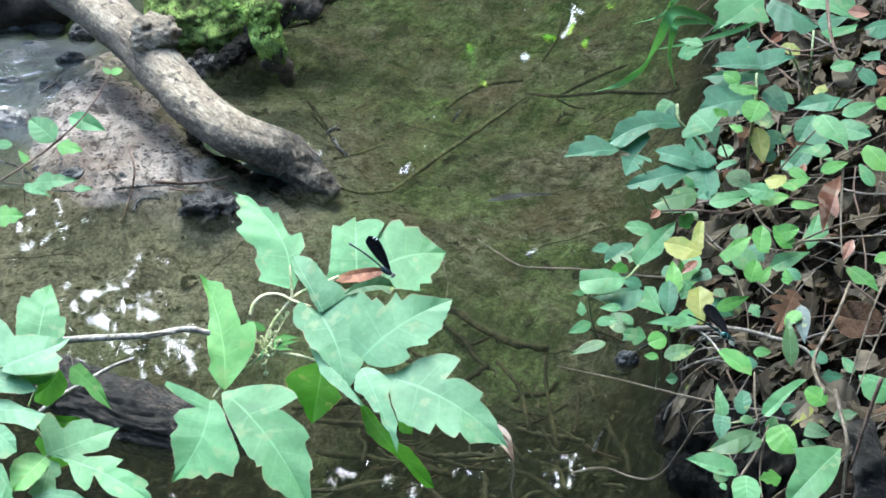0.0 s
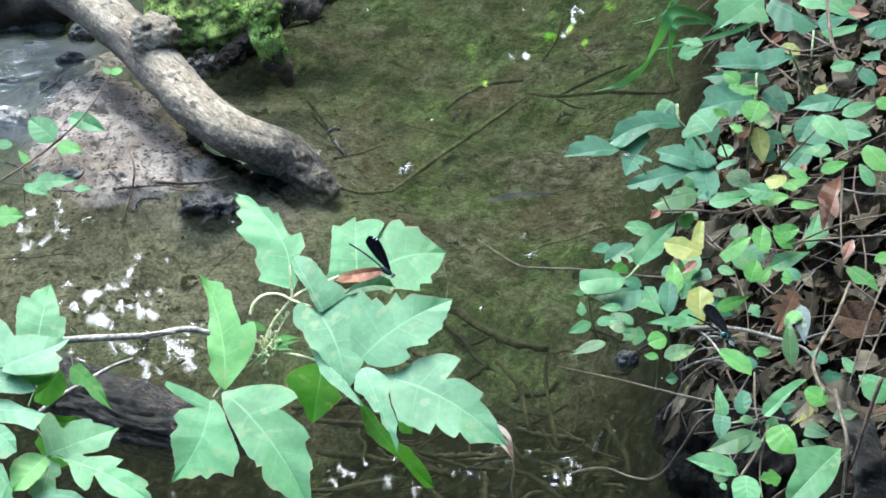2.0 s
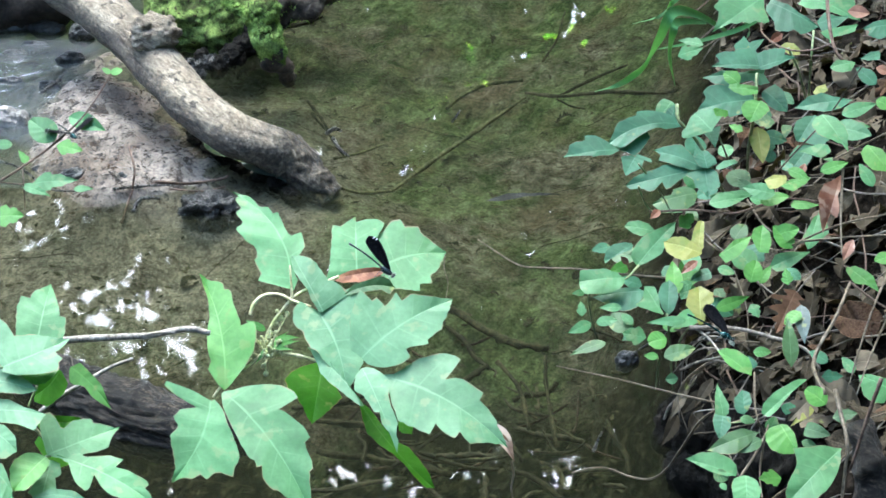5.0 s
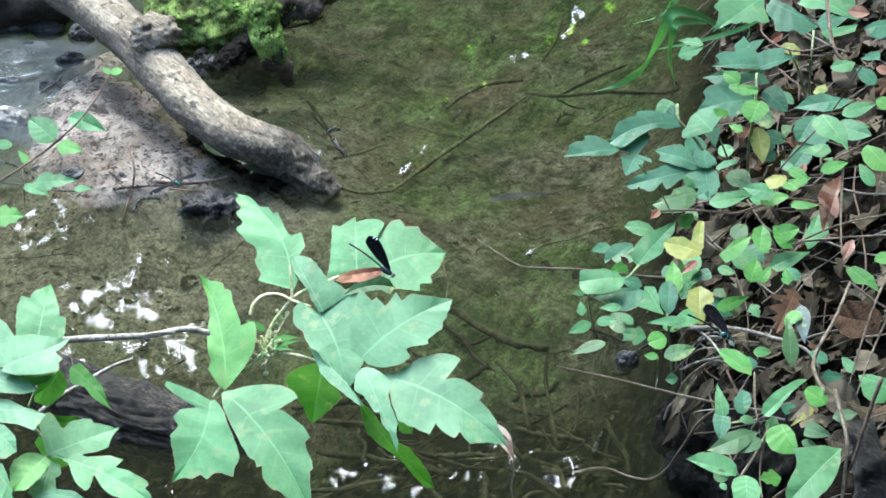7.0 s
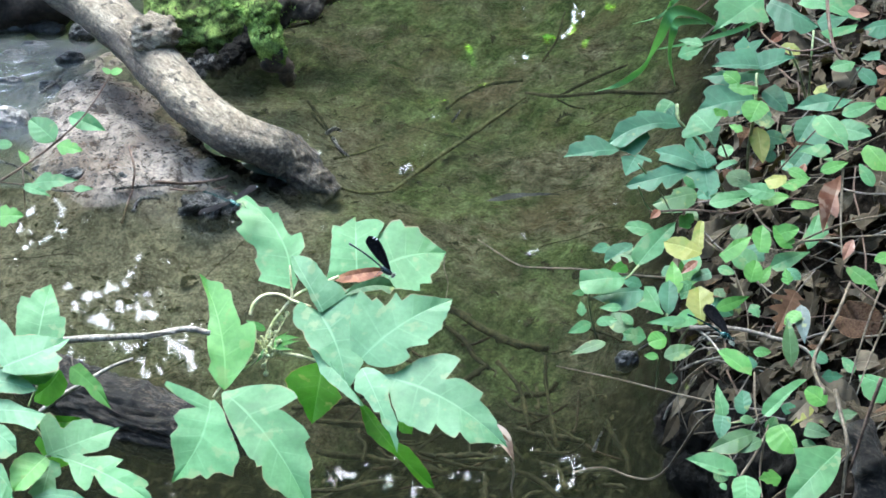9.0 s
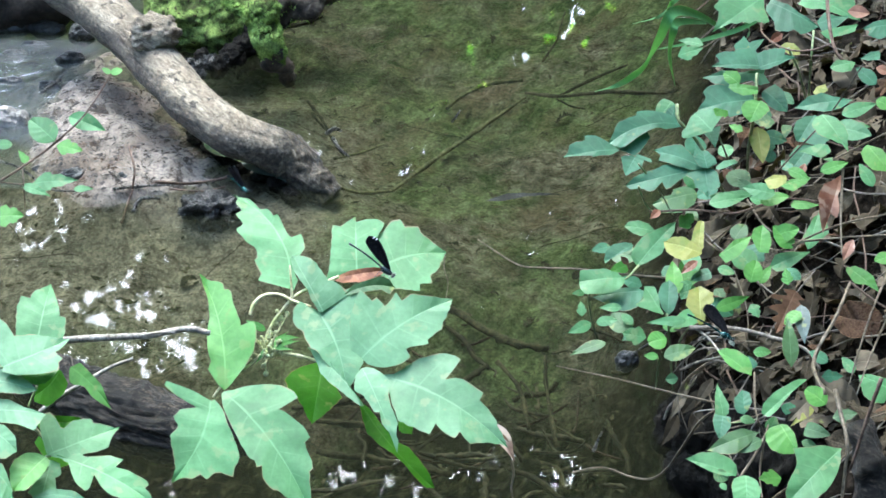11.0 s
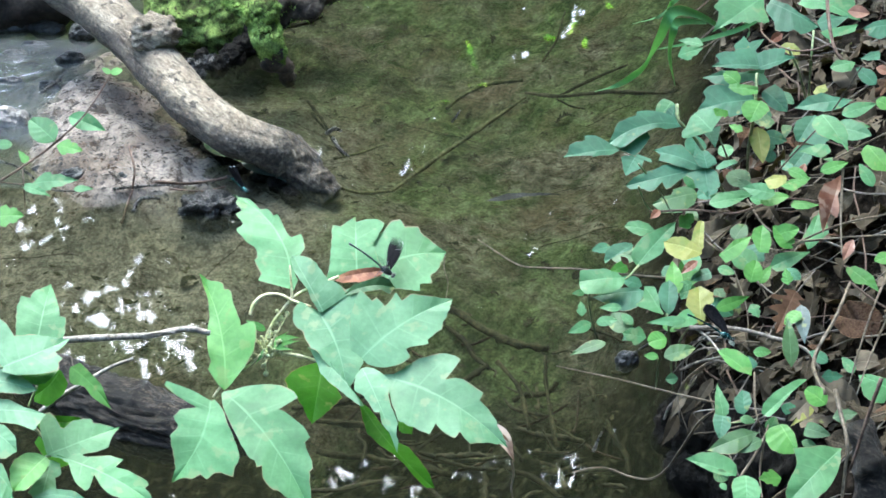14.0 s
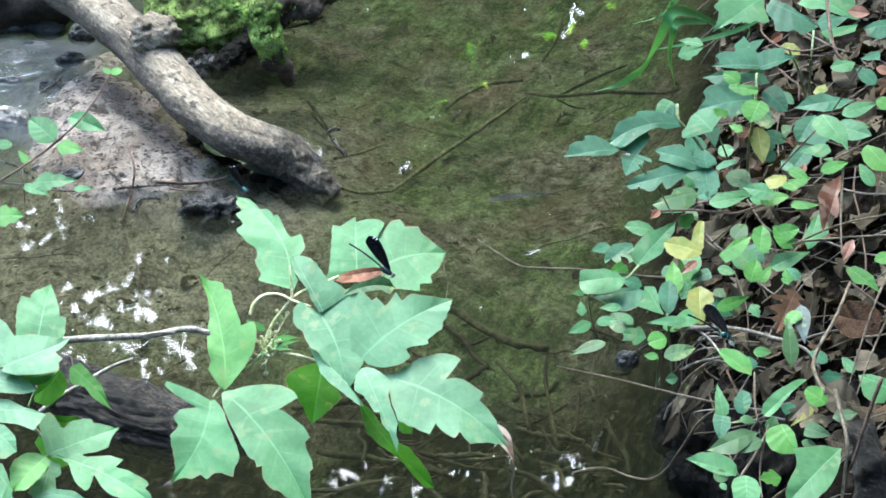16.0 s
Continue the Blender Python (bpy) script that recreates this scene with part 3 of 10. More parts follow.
sunken_log = log("sunken_log", "dark wet rotting log lying in the water", [(-0.4033, 2.0083, -0.005), (-0.348, 1.9687, 0), (-0.2896, 1.9331, 0), (-0.2341, 1.9147, -0.005), (-0.1872, 1.9299, -0.02)],
    (0.03, 0.035, 0.038, 0.035, 0.02), ROTTEN, 0.38, fine=2.2)
# ---- plants ----
vine_sprig = thing("vine_sprig", "broad-leaved pale green sprig with lobed leaflets hanging over the stream", "plant")
tip_leaf = leaf(vine_sprig, GREEN, (-0.1239, 1.7187, 0.2933), (-0.1772, 1.8073, 0.3327), (0, -0.4067, 0.9136), bend=-0.125, fold=0.06, spread=(80, 52, 15),
     left=(.015, .26, .25, .235, .25, .27, .275, .245, .24, .24, .245, .3, .315, .33, .335, .325, .28, .245, .25, .26, .255, .23, .195, .16, .15, .15, .14, .11, .08, .05, .025, .01, .01),
     right=(.01, .025, .045, .03, .025, .02, .025, .085, .155, .165, .17, .175, .09, .075, .075, .08, .09, .1, .115, .07, .08, .085, .065, .04, .035, .055, .07, .07, .06, .045, .035, .025, .01))
leaf(vine_sprig, GREEN, (-0.0712, 1.735, 0.297), (-0.0736, 1.7862, 0.3218), (-0.0382, -0.4367, 0.8988), bend=0.000, fold=0.04, spread=(95, 70, 15),
     left=(.425, .435, .425, .415, .405, .395, .395, .39, .385, .385, .385, .38, .38, .38, .38, .38, .38, .385, .395, .405, .41, .27, .25, .225, .205, .18, .155, .13, .105, .08, .06, .035, .01),
     right=(.02, .2, .39, .375, .36, .345, .33, .315, .305, .295, .285, .275, .265, .26, .275, .31, .345, .39, .445, .495, .46, .41, .35, .295, .24, .175, .125, .075, .035, .01, .01, .01, .01))
leaf(vine_sprig, GREEN, (-0.0545, 1.7417, 0.2999), (0.0024, 1.7575, 0.3047), (0.0354, -0.4052, 0.9135), bend=0.055, fold=0.04, spread=(110, 62, 15),
     left=(.06, .12, .185, .27, .37, .41, .44, .475, .515, .565, .62, .64, .64, .495, .495, .505, .495, .395, .355, .32, .29, .26, .23, .2, .175, .155, .13, .11, .09, .075, .055, .035, .01),
     right=(.06, .145, .24, .345, .445, .47, .485, .51, .545, .585, .6, .51, .525, .545, .565, .47, .43, .425, .415, .39, .355, .325, .29, .26, .235, .205, .175, .15, .12, .09, .06, .03, .01))
leaf(vine_sprig, GREEN_PALE, (-0.0976, 1.6803, 0.2982), (-0.1233, 1.7249, 0.3226), (0.0436, -0.4599, 0.8869), bend=0.000, fold=0.06, spread=(80, 52, 20),
     left=(.04, .045, .05, .055, .06, .065, .075, .075, .07, .07, .065, .06, .07, .075, .085, .095, .105, .115, .12, .13, .14, .145, .14, .14, .135, .13, .125, .11, .1, .09, .06, .03, .01),
     right=(.445, .46, .445, .435, .425, .41, .39, .37, .35, .33, .32, .315, .31, .31, .31, .31, .315, .31, .305, .295, .29, .275, .255, .235, .215, .195, .175, .145, .11, .08, .055, .025, .01))
leaf(vine_sprig, GREEN_PALE, (-0.1019, 1.6844, 0.2965), (-0.0773, 1.6224, 0.2596), (0.0436, -0.4981, 0.866), bend=0.060, fold=0.06, spread=(150, 60, 20),
     left=(.31, .355, .4, .41, .425, .425, .545, .57, .52, .475, .44, .405, .38, .36, .345, .33, .305, .29, .275, .26, .24, .22, .2, .18, .165, .145, .13, .11, .095, .075, .01, .01, .01),
     right=(.215, .25, .285, .315, .33, .34, .34, .33, .275, .28, .285, .275, .27, .23, .22, .215, .205, .19, .18, .165, .15, .135, .115, .1, .08, .06, .04, .03, .015, .01, .01, .01, .01))
leaf(vine_sprig, GREEN_PALE, (-0.0641, 1.6138, 0.2995), (0.0072, 1.662, 0.3222), (0.0436, -0.4782, 0.8772), bend=0.045, fold=0.06, spread=(95, 60, 15),
     left=(.125, .165, .21, .255, .31, .35, .39, .435, .475, .505, .365, .365, .25, .265, .29, .32, .22, .23, .24, .23, .21, .19, .17, .155, .14, .125, .11, .095, .08, .065, .05, .03, .01),
     right=(.08, .145, .195, .235, .265, .285, .305, .31, .305, .225, .24, .27, .3, .33, .29, .285, .29, .295, .3, .275, .25, .235, .225, .205, .19, .17, .15, .125, .105, .08, .055, .03, .01))
leaf(vine_sprig, GREEN_PALE, (-0.0635, 1.6057, 0.2955), (-0.0358, 1.5431, 0.2609), (-0.0436, -0.4981, 0.866), bend=0.015, fold=0.06, spread=(80, 52, 15),
     left=(.045, .105, .135, .16, .18, .2, .195, .19, .185, .17, .155, .14, .14, .135, .13, .13, .135, .14, .15, .15, .15, .135, .12, .11, .095, .095, .105, .095, .08, .065, .05, .03, .01),
     right=(.02, .1, .12, .145, .17, .185, .165, .14, .125, .12, .115, .11, .105, .105, .1, .1, .07, .035, .045, .06, .07, .06, .05, .04, .025, .01, .01, .01, .01, .01, .01, .01, .01))
leaf(vine_sprig, GREEN_PALE, (-0.0467, 1.6054, 0.288), (0.0496, 1.5534, 0.2575), (0.06, -0.4202, 0.9054), bend=0.060, fold=0.06, spread=(95, 58, 15),
     left=(.01, .025, .04, .09, .155, .225, .265, .31, .34, .35, .335, .14, .19, .21, .215, .22, .22, .22, .16, .155, .155, .15, .145, .135, .12, .1, .09, .085, .07, .055, .04, .02, .01),
     right=(.01, .035, .085, .145, .21, .255, .315, .305, .325, .315, .32, .325, .33, .22, .25, .27, .275, .27, .21, .245, .26, .235, .215, .19, .165, .145, .125, .105, .08, .055, .04, .025, .01))
leaf(vine_sprig, GREEN_FRESH, (-0.1749, 1.6282, 0.2581), (-0.2003, 1.7254, 0.3045), (-0.0999, -0.4498, 0.8875), bend=-0.065, fold=0.1, spread=(80, 52, 15),
     left=(.01, .055, .08, .105, .13, .12, .105, .115, .125, .125, .125, .125, .125, .12, .11, .1, .09, .08, .075, .07, .065, .055, .05, .045, .045, .045, .045, .045, .04, .03, .025, .015, .01),
     right=(.01, .055, .09, .125, .165, .195, .225, .25, .275, .28, .285, .285, .175, .18, .18, .18, .175, .18, .19, .205, .2, .17, .185, .17, .15, .125, .095, .075, .06, .05, .035, .02, .01))
leaf(vine_sprig, GREEN, (-0.1821, 1.5909, 0.2744), (-0.2103, 1.5388, 0.235), (-0.0996, -0.5649, 0.8192), bend=0.095, fold=0.1, spread=(118, 60, 15),
     left=(.04, .065, .095, .12, .155, .175, .195, .225, .26, .305, .36, .43, .495, .525, .54, .585, .435, .39, .375, .37, .275, .26, .245, .22, .185, .15, .125, .105, .085, .07, .05, .025, .01),
     right=(.235, .58, .57, .415, .155, .24, .325, .355, .38, .345, .305, .305, .325, .355, .335, .32, .3, .28, .26, .24, .22, .2, .18, .16, .14, .115, .105, .095, .08, .065, .05, .03, .01))
leaf(vine_sprig, GREEN, (-0.1731, 1.5982, 0.2779), (-0.104, 1.5147, 0.2297), (0, -0.5, 0.866), bend=0.050, fold=0.07, spread=(85, 52, 15),
     left=(.01, .055, .135, .195, .26, .31, .33, .35, .35, .185, .215, .235, .25, .265, .275, .275, .22, .215, .215, .215, .21, .205, .165, .155, .14, .13, .12, .11, .1, .09, .075, .055, .01),
     right=(.015, .05, .075, .095, .11, .125, .135, .15, .165, .175, .19, .2, .21, .21, .2, .225, .185, .245, .255, .25, .24, .22, .205, .195, .185, .17, .15, .13, .11, .09, .06, .03, .01))
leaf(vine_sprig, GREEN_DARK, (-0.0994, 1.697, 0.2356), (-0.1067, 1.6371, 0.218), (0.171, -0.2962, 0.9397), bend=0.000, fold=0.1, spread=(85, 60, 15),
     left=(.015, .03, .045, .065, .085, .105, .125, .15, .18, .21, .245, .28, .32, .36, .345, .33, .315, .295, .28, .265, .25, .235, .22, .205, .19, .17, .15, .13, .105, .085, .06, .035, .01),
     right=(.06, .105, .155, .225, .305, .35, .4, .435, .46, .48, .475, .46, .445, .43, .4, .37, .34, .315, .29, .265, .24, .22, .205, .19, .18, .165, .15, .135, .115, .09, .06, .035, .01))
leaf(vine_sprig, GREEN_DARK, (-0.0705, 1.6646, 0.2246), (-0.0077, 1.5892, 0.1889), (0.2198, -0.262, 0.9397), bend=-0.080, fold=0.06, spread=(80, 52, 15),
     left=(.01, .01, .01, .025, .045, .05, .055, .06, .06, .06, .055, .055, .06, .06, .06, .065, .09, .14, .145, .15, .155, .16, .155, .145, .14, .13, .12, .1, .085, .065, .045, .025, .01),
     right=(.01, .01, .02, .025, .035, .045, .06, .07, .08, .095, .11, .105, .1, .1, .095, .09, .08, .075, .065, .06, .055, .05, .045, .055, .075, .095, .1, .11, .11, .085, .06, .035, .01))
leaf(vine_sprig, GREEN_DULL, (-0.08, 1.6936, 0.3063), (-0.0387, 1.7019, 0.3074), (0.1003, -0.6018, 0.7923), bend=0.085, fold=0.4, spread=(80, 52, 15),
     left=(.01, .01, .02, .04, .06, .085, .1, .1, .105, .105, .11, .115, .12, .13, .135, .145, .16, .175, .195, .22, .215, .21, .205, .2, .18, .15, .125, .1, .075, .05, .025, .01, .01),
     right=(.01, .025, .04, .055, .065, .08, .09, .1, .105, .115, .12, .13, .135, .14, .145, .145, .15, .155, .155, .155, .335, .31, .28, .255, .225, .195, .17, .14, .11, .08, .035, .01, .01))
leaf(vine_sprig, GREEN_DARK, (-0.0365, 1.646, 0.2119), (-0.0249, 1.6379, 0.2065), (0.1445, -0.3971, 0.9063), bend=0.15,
     left=(.11, .13, .15, .18, .21, .27, .29, .28, .27, .26, .27, .28, .24, .20, .17, .13, .10, .07, .04, .01, .01),
     right=(.49, .53, .57, .61, .63, .61, .59, .57, .55, .52, .49, .46, .43, .39, .35, .31, .27, .22, .18, .03, .01))
leaf(vine_sprig, GREEN_PALE, (-0.1093, 1.6621, 0.2757), (-0.0632, 1.6042, 0.2601), (-0.25, -0.433, 0.866), bend=0.03,
     left=(.01, .02, .03, .04, .05, .05, .04, .04, .03, .03, .03, .02, .02, .02, .02, .01, .02, .02, .02, .03, .01),
     right=(.01, .01, .03, .05, .07, .10, .14, .15, .15, .16, .16, .15, .15, .14, .14, .13, .12, .11, .09, .06, .01))
leaf(vine_sprig, WITHERED_RED, (-0.092, 1.7191, 0.3042), (-0.0465, 1.7239, 0.31), (0, -0.766, 0.6428), bend=0.00, fold=0.25,
     left=(.01, .01, .03, .04, .06, .07, .09, .10, .10, .11, .11, .12, .12, .12, .12, .11, .10, .09, .07, .05, .01),
     right=(.01, .03, .07, .11, .12, .13, .14, .15, .17, .18, .17, .17, .16, .16, .15, .15, .13, .10, .06, .03, .01))
leaf(vine_sprig, WITHERED_PALE, (0.0397, 1.6087, 0.24), (0.0567, 1.5856, 0.218), (0.3, -0.6, 0.74), "lance", 0.2, fold=0.7)
leaf(vine_sprig, WITHERED, (0.0433, 1.6013, 0.236), (0.0532, 1.5937, 0.222), (-0.4, -0.6, 0.69), "lance", 0.16, bend=0.12, fold=0.8)
stem(vine_sprig, "stem", [(-0.1567, 1.6844, 0.292), (-0.1535, 1.69, 0.2999), (-0.1453, 1.6941, 0.3049), (-0.1329, 1.6951, 0.3048), (-0.1215, 1.6928, 0.3002), (-0.1077, 1.687, 0.2985)], 0.0017, 0.0013, STEM_PALE)
stem(vine_sprig, "stem", [(-0.0848, 1.7071, 0.3145), (-0.1101, 1.7004, 0.3067), (-0.1234, 1.6949, 0.2999), (-0.1399, 1.6821, 0.283), (-0.1481, 1.6681, 0.2642)], 0.0016, 0.0014, STEM_PALE)
stem(vine_sprig, "stem", [(-0.1233, 1.6933, 0.301), (-0.1233, 1.6974, 0.3071), (-0.1247, 1.7088, 0.3244)], 0.0012, 0.0008, STEM_PALE)
stem(vine_sprig, "stem", [(-0.1476, 1.6624, 0.2682), (-0.1621, 1.6543, 0.2588), (-0.1793, 1.6454, 0.2489), (-0.1861, 1.6395, 0.2419)], 0.0013, 0.0010, STEM_PALE)
stem(vine_sprig, "stem", [(-0.1306, 1.6682, 0.2658), (-0.1168, 1.6676, 0.2634), (-0.1007, 1.6656, 0.2592), (-0.0801, 1.6631, 0.2542)], 0.0016, 0.0010, STEM_PALE)
stem(vine_sprig, "tendril", [(0.0019, 1.7424, 0.314), (0.0009, 1.7357, 0.3038), (0.0042, 1.7292, 0.2941), (0.0023, 1.7214, 0.2825)], 0.0005, 0.0003, TWIG_DRY)
stem(vine_sprig, "tendril", [(0.0546, 1.5914, 0.2152), (0.0564, 1.5844, 0.2064), (0.0546, 1.5784, 0.1986), (0.0559, 1.5705, 0.1888)], 0.0012, 0.0006, TWIG_DRY)
bud(vine_sprig, (-0.127, 1.6899, 0.2894), 0.0022)
bud(vine_sprig, (-0.1414, 1.6728, 0.2777), 0.0018)
bud(vine_sprig, (-0.1436, 1.6543, 0.255), 0.0021)
bud(vine_sprig, (-0.1407, 1.6792, 0.2777), 0.0026)
bud(vine_sprig, (-0.1361, 1.6768, 0.2751), 0.0019)
bud(vine_sprig, (-0.1382, 1.6616, 0.2678), 0.0019)
bud(vine_sprig, (-0.1397, 1.6692, 0.2726), 0.0024)
bud(vine_sprig, (-0.1399, 1.6654, 0.2706), 0.0017)
bud(vine_sprig, (-0.14, 1.6632, 0.2733), 0.0022)
bud(vine_sprig, (-0.135, 1.6895, 0.2924), 0.0018)
bud(vine_sprig, (-0.1489, 1.6734, 0.2723), 0.0024)
bud(vine_sprig, (-0.1456, 1.678, 0.2716), 0.0017)
bud(vine_sprig, (-0.1342, 1.6713, 0.2746), 0.0017)
bud(vine_sprig, (-0.1447, 1.6752, 0.2679), 0.0019)
bud(vine_sprig, (-0.1435, 1.6728, 0.2732), 0.0018)
bud(vine_sprig, (-0.1361, 1.6843, 0.284), 0.0022)
bud(vine_sprig, (-0.1347, 1.6879, 0.2855), 0.0018)
bud(vine_sprig, (-0.1322, 1.6875, 0.287), 0.0024)
bud(vine_sprig, (-0.1417, 1.6577, 0.2701), 0.0018)
bud(vine_sprig, (-0.1444, 1.6591, 0.2709), 0.0019)
bud(vine_sprig, (-0.1495, 1.6712, 0.2595), 0.0023)
bud(vine_sprig, (-0.1322, 1.6743, 0.2709), 0.0017)
bud(vine_sprig, (-0.1435, 1.6669, 0.2658), 0.0023)
bud(vine_sprig, (-0.1407, 1.672, 0.2738), 0.0018)
stem(vine_sprig, "stalk", [(-0.1443, 1.6656, 0.2637), (-0.1355, 1.6767, 0.2783), (-0.1267, 1.6866, 0.2916)], 0.0007, 0.0005, STEM_PALE)
stem(vine_sprig, "stalk", [(-0.1463, 1.6655, 0.2638), (-0.1429, 1.6707, 0.2707), (-0.1415, 1.6748, 0.2763)], 0.0007, 0.0005, STEM_PALE)
stem(vine_sprig, "stalk", [(-0.1444, 1.6656, 0.2637), (-0.1441, 1.6622, 0.2589), (-0.1439, 1.6577, 0.2525)], 0.0007, 0.0005, STEM_PALE)
stem(vine_sprig, "stalk", [(-0.1441, 1.6656, 0.2637), (-0.1424, 1.6718, 0.2722), (-0.1405, 1.677, 0.2793)], 0.0007, 0.0005, STEM_PALE)
stem(vine_sprig, "stalk", [(-0.1428, 1.6657, 0.2636), (-0.1401, 1.671, 0.2707), (-0.136, 1.6752, 0.2762)], 0.0007, 0.0005, STEM_PALE)
stem(vine_sprig, "stalk", [(-0.1449, 1.6656, 0.2637), (-0.1415, 1.6666, 0.2647), (-0.1387, 1.6665, 0.2643)], 0.0007, 0.0005, STEM_PALE)
stem(vine_sprig, "stalk", [(-0.1469, 1.6655, 0.2638), (-0.1421, 1.669, 0.2681), (-0.1399, 1.6713, 0.2711)], 0.0007, 0.0005, STEM_PALE)
stem(vine_sprig, "stalk", [(-0.1441, 1.6656, 0.2637), (-0.1423, 1.6679, 0.2666), (-0.1403, 1.669, 0.268)], 0.0007, 0.0005, STEM_PALE)
leaf(vine_sprig, GREEN_LIT, (-0.1352, 1.6752, 0.2761), (-0.1168, 1.6752, 0.2761), (0, -0.6428, 0.766), "ovate", 0.13)
leaf(vine_sprig, GREEN_LIT, (-0.1443, 1.6781, 0.2813), (-0.1611, 1.6846, 0.2868), (0, -0.6428, 0.766), "ovate", 0.17)
berry_rnd = random.Random(14)
for _ in range(26):
    tip = Vector((-0.1425 + berry_rnd.gauss(0, 0.0065), 1.669 + berry_rnd.gauss(0, 0.006), 0.2695 + berry_rnd.gauss(0, 0.007)))
    stem(vine_sprig, "stalk", [(-0.144, 1.6656, 0.2637), (tip + Vector((-0.144, 1.6656, 0.2637))) / 2 + Vector((0.0015, 0, 0.001)), tip], 0.0006, 0.0005, STEM_PALE, 5)
    bud(vine_sprig, tip, berry_rnd.uniform(0.0013, 0.0024))
for dx, dy in ((0.026, 0.004), (0.021, -0.003), (0.016, 0.011), (-0.01, -0.014)):
    leaf(vine_sprig, GREEN_LIT, (-0.142, 1.669, 0.272), (-0.142 + dx, 1.669 + dy, 0.272 + dy * 0.6), (0, -0.6, 0.8), "lance", 0.12)
dry_branch = thing("dry_branch", "thin pale dry branch reaching over the water", "branch")
stem(dry_branch, "wood", [(-0.3591, 1.6171, 0.2939), (-0.3244, 1.6292, 0.3007), (-0.299, 1.635, 0.302), (-0.2629, 1.6404, 0.301), (-0.2318, 1.6446, 0.3002), (-0.2051, 1.6498, 0.3026), (-0.1863, 1.6493, 0.2986)], 0.0032, 0.0024, TWIG_PALE)
stem(dry_branch, "twig", [(-0.2379, 1.6399, 0.3035), (-0.2246, 1.6424, 0.3045), (-0.2135, 1.6429, 0.3031)], 0.0012, 0.0006, TWIG_PALE)
bare_twig = thing("bare_twig", "short bare forked grey twig among the leaves", "twig")
stem(bare_twig, "wood", [(-0.3085, 1.5434, 0.2988), (-0.2918, 1.5532, 0.3077), (-0.2749, 1.5613, 0.3146), (-0.2537, 1.5708, 0.3227), (-0.2383, 1.5757, 0.3262)], 0.0022, 0.0012, TWIG_PALE)
stem(bare_twig, "twig", [(-0.296, 1.5511, 0.3059), (-0.299, 1.5549, 0.3118), (-0.3003, 1.5583, 0.3168)], 0.0012, 0.0006, TWIG_PALE)
stem(bare_twig, "twig", [(-0.2791, 1.5593, 0.3128), (-0.2835, 1.5669, 0.3244), (-0.2852, 1.5712, 0.3309)], 0.0008, 0.0005, TWIG_PALE)
leafy_sapling = thing("leafy_sapling", "pale green sapling with lobed leaves beside the stream", "plant")
leaf(leafy_sapling, GREEN, (-0.304, 1.5414, 0.3667), (-0.2982, 1.5875, 0.3868), (0, -0.3998, 0.9166), bend=0.000, fold=0.06, spread=(95, 60, 15),
     left=(.315, .32, .33, .34, .35, .36, .37, .38, .395, .405, .415, .43, .44, .44, .44, .44, .44, .29, .29, .285, .285, .265, .235, .205, .18, .155, .135, .115, .095, .075, .055, .035, .01),
     right=(.22, .3, .365, .375, .385, .385, .38, .38, .38, .375, .375, .27, .265, .26, .255, .245, .23, .22, .205, .195, .18, .17, .16, .145, .135, .12, .105, .09, .075, .06, .045, .025, .01))
leaf(leafy_sapling, GREEN_PALE, (-0.3224, 1.4964, 0.3751), (-0.2768, 1.5205, 0.3829), (0.03, -0.3602, 0.9324), bend=-0.040, fold=0.06, spread=(110, 55, 15),
     left=(.275, .355, .455, .57, .715, .845, .78, .665, .415, .405, .39, .38, .37, .36, .35, .325, .305, .285, .265, .245, .225, .21, .19, .17, .155, .135, .12, .1, .08, .06, .04, .02, .01),
     right=(.085, .105, .13, .155, .185, .215, .24, .26, .285, .31, .345, .38, .41, .44, .47, .42, .36, .355, .345, .225, .155, .155, .155, .15, .15, .145, .13, .115, .1, .08, .065, .04, .01))
leaf(leafy_sapling, GREEN_LIT, (-0.3182, 1.5018, 0.362), (-0.2832, 1.5093, 0.3638), (0.03, -0.3602, 0.9324), bend=0.000, fold=0.2, spread=(80, 52, 15),
     left=(.075, .075, .08, .08, .085, .085, .09, .095, .1, .105, .11, .12, .125, .135, .125, .12, .115, .105, .1, .095, .09, .08, .075, .07, .065, .06, .055, .05, .04, .035, .03, .015, .01),
     right=(.01, .01, .01, .035, .105, .155, .205, .26, .32, .37, .38, .39, .4, .41, .415, .395, .375, .36, .34, .325, .305, .285, .255, .23, .205, .175, .15, .125, .095, .07, .04, .01, .01))
leaf(leafy_sapling, GREEN_PALE, (-0.3314, 1.4947, 0.3651), (-0.2971, 1.4865, 0.3608), (0.03, -0.3602, 0.9324), bend=0.000, fold=0.06, spread=(80, 52, 15),
     left=(.305, .305, .3, .3, .3, .295, .295, .3, .3, .3, .3, .295, .28, .27, .26, .25, .24, .23, .22, .215, .2, .185, .17, .155, .14, .125, .11, .095, .08, .065, .045, .03, .01),
     right=(.01, .17, .3, .3, .295, .295, .29, .29, .285, .285, .285, .28, .28, .275, .275, .27, .27, .265, .265, .255, .24, .225, .21, .195, .175, .16, .14, .12, .1, .08, .055, .03, .01))
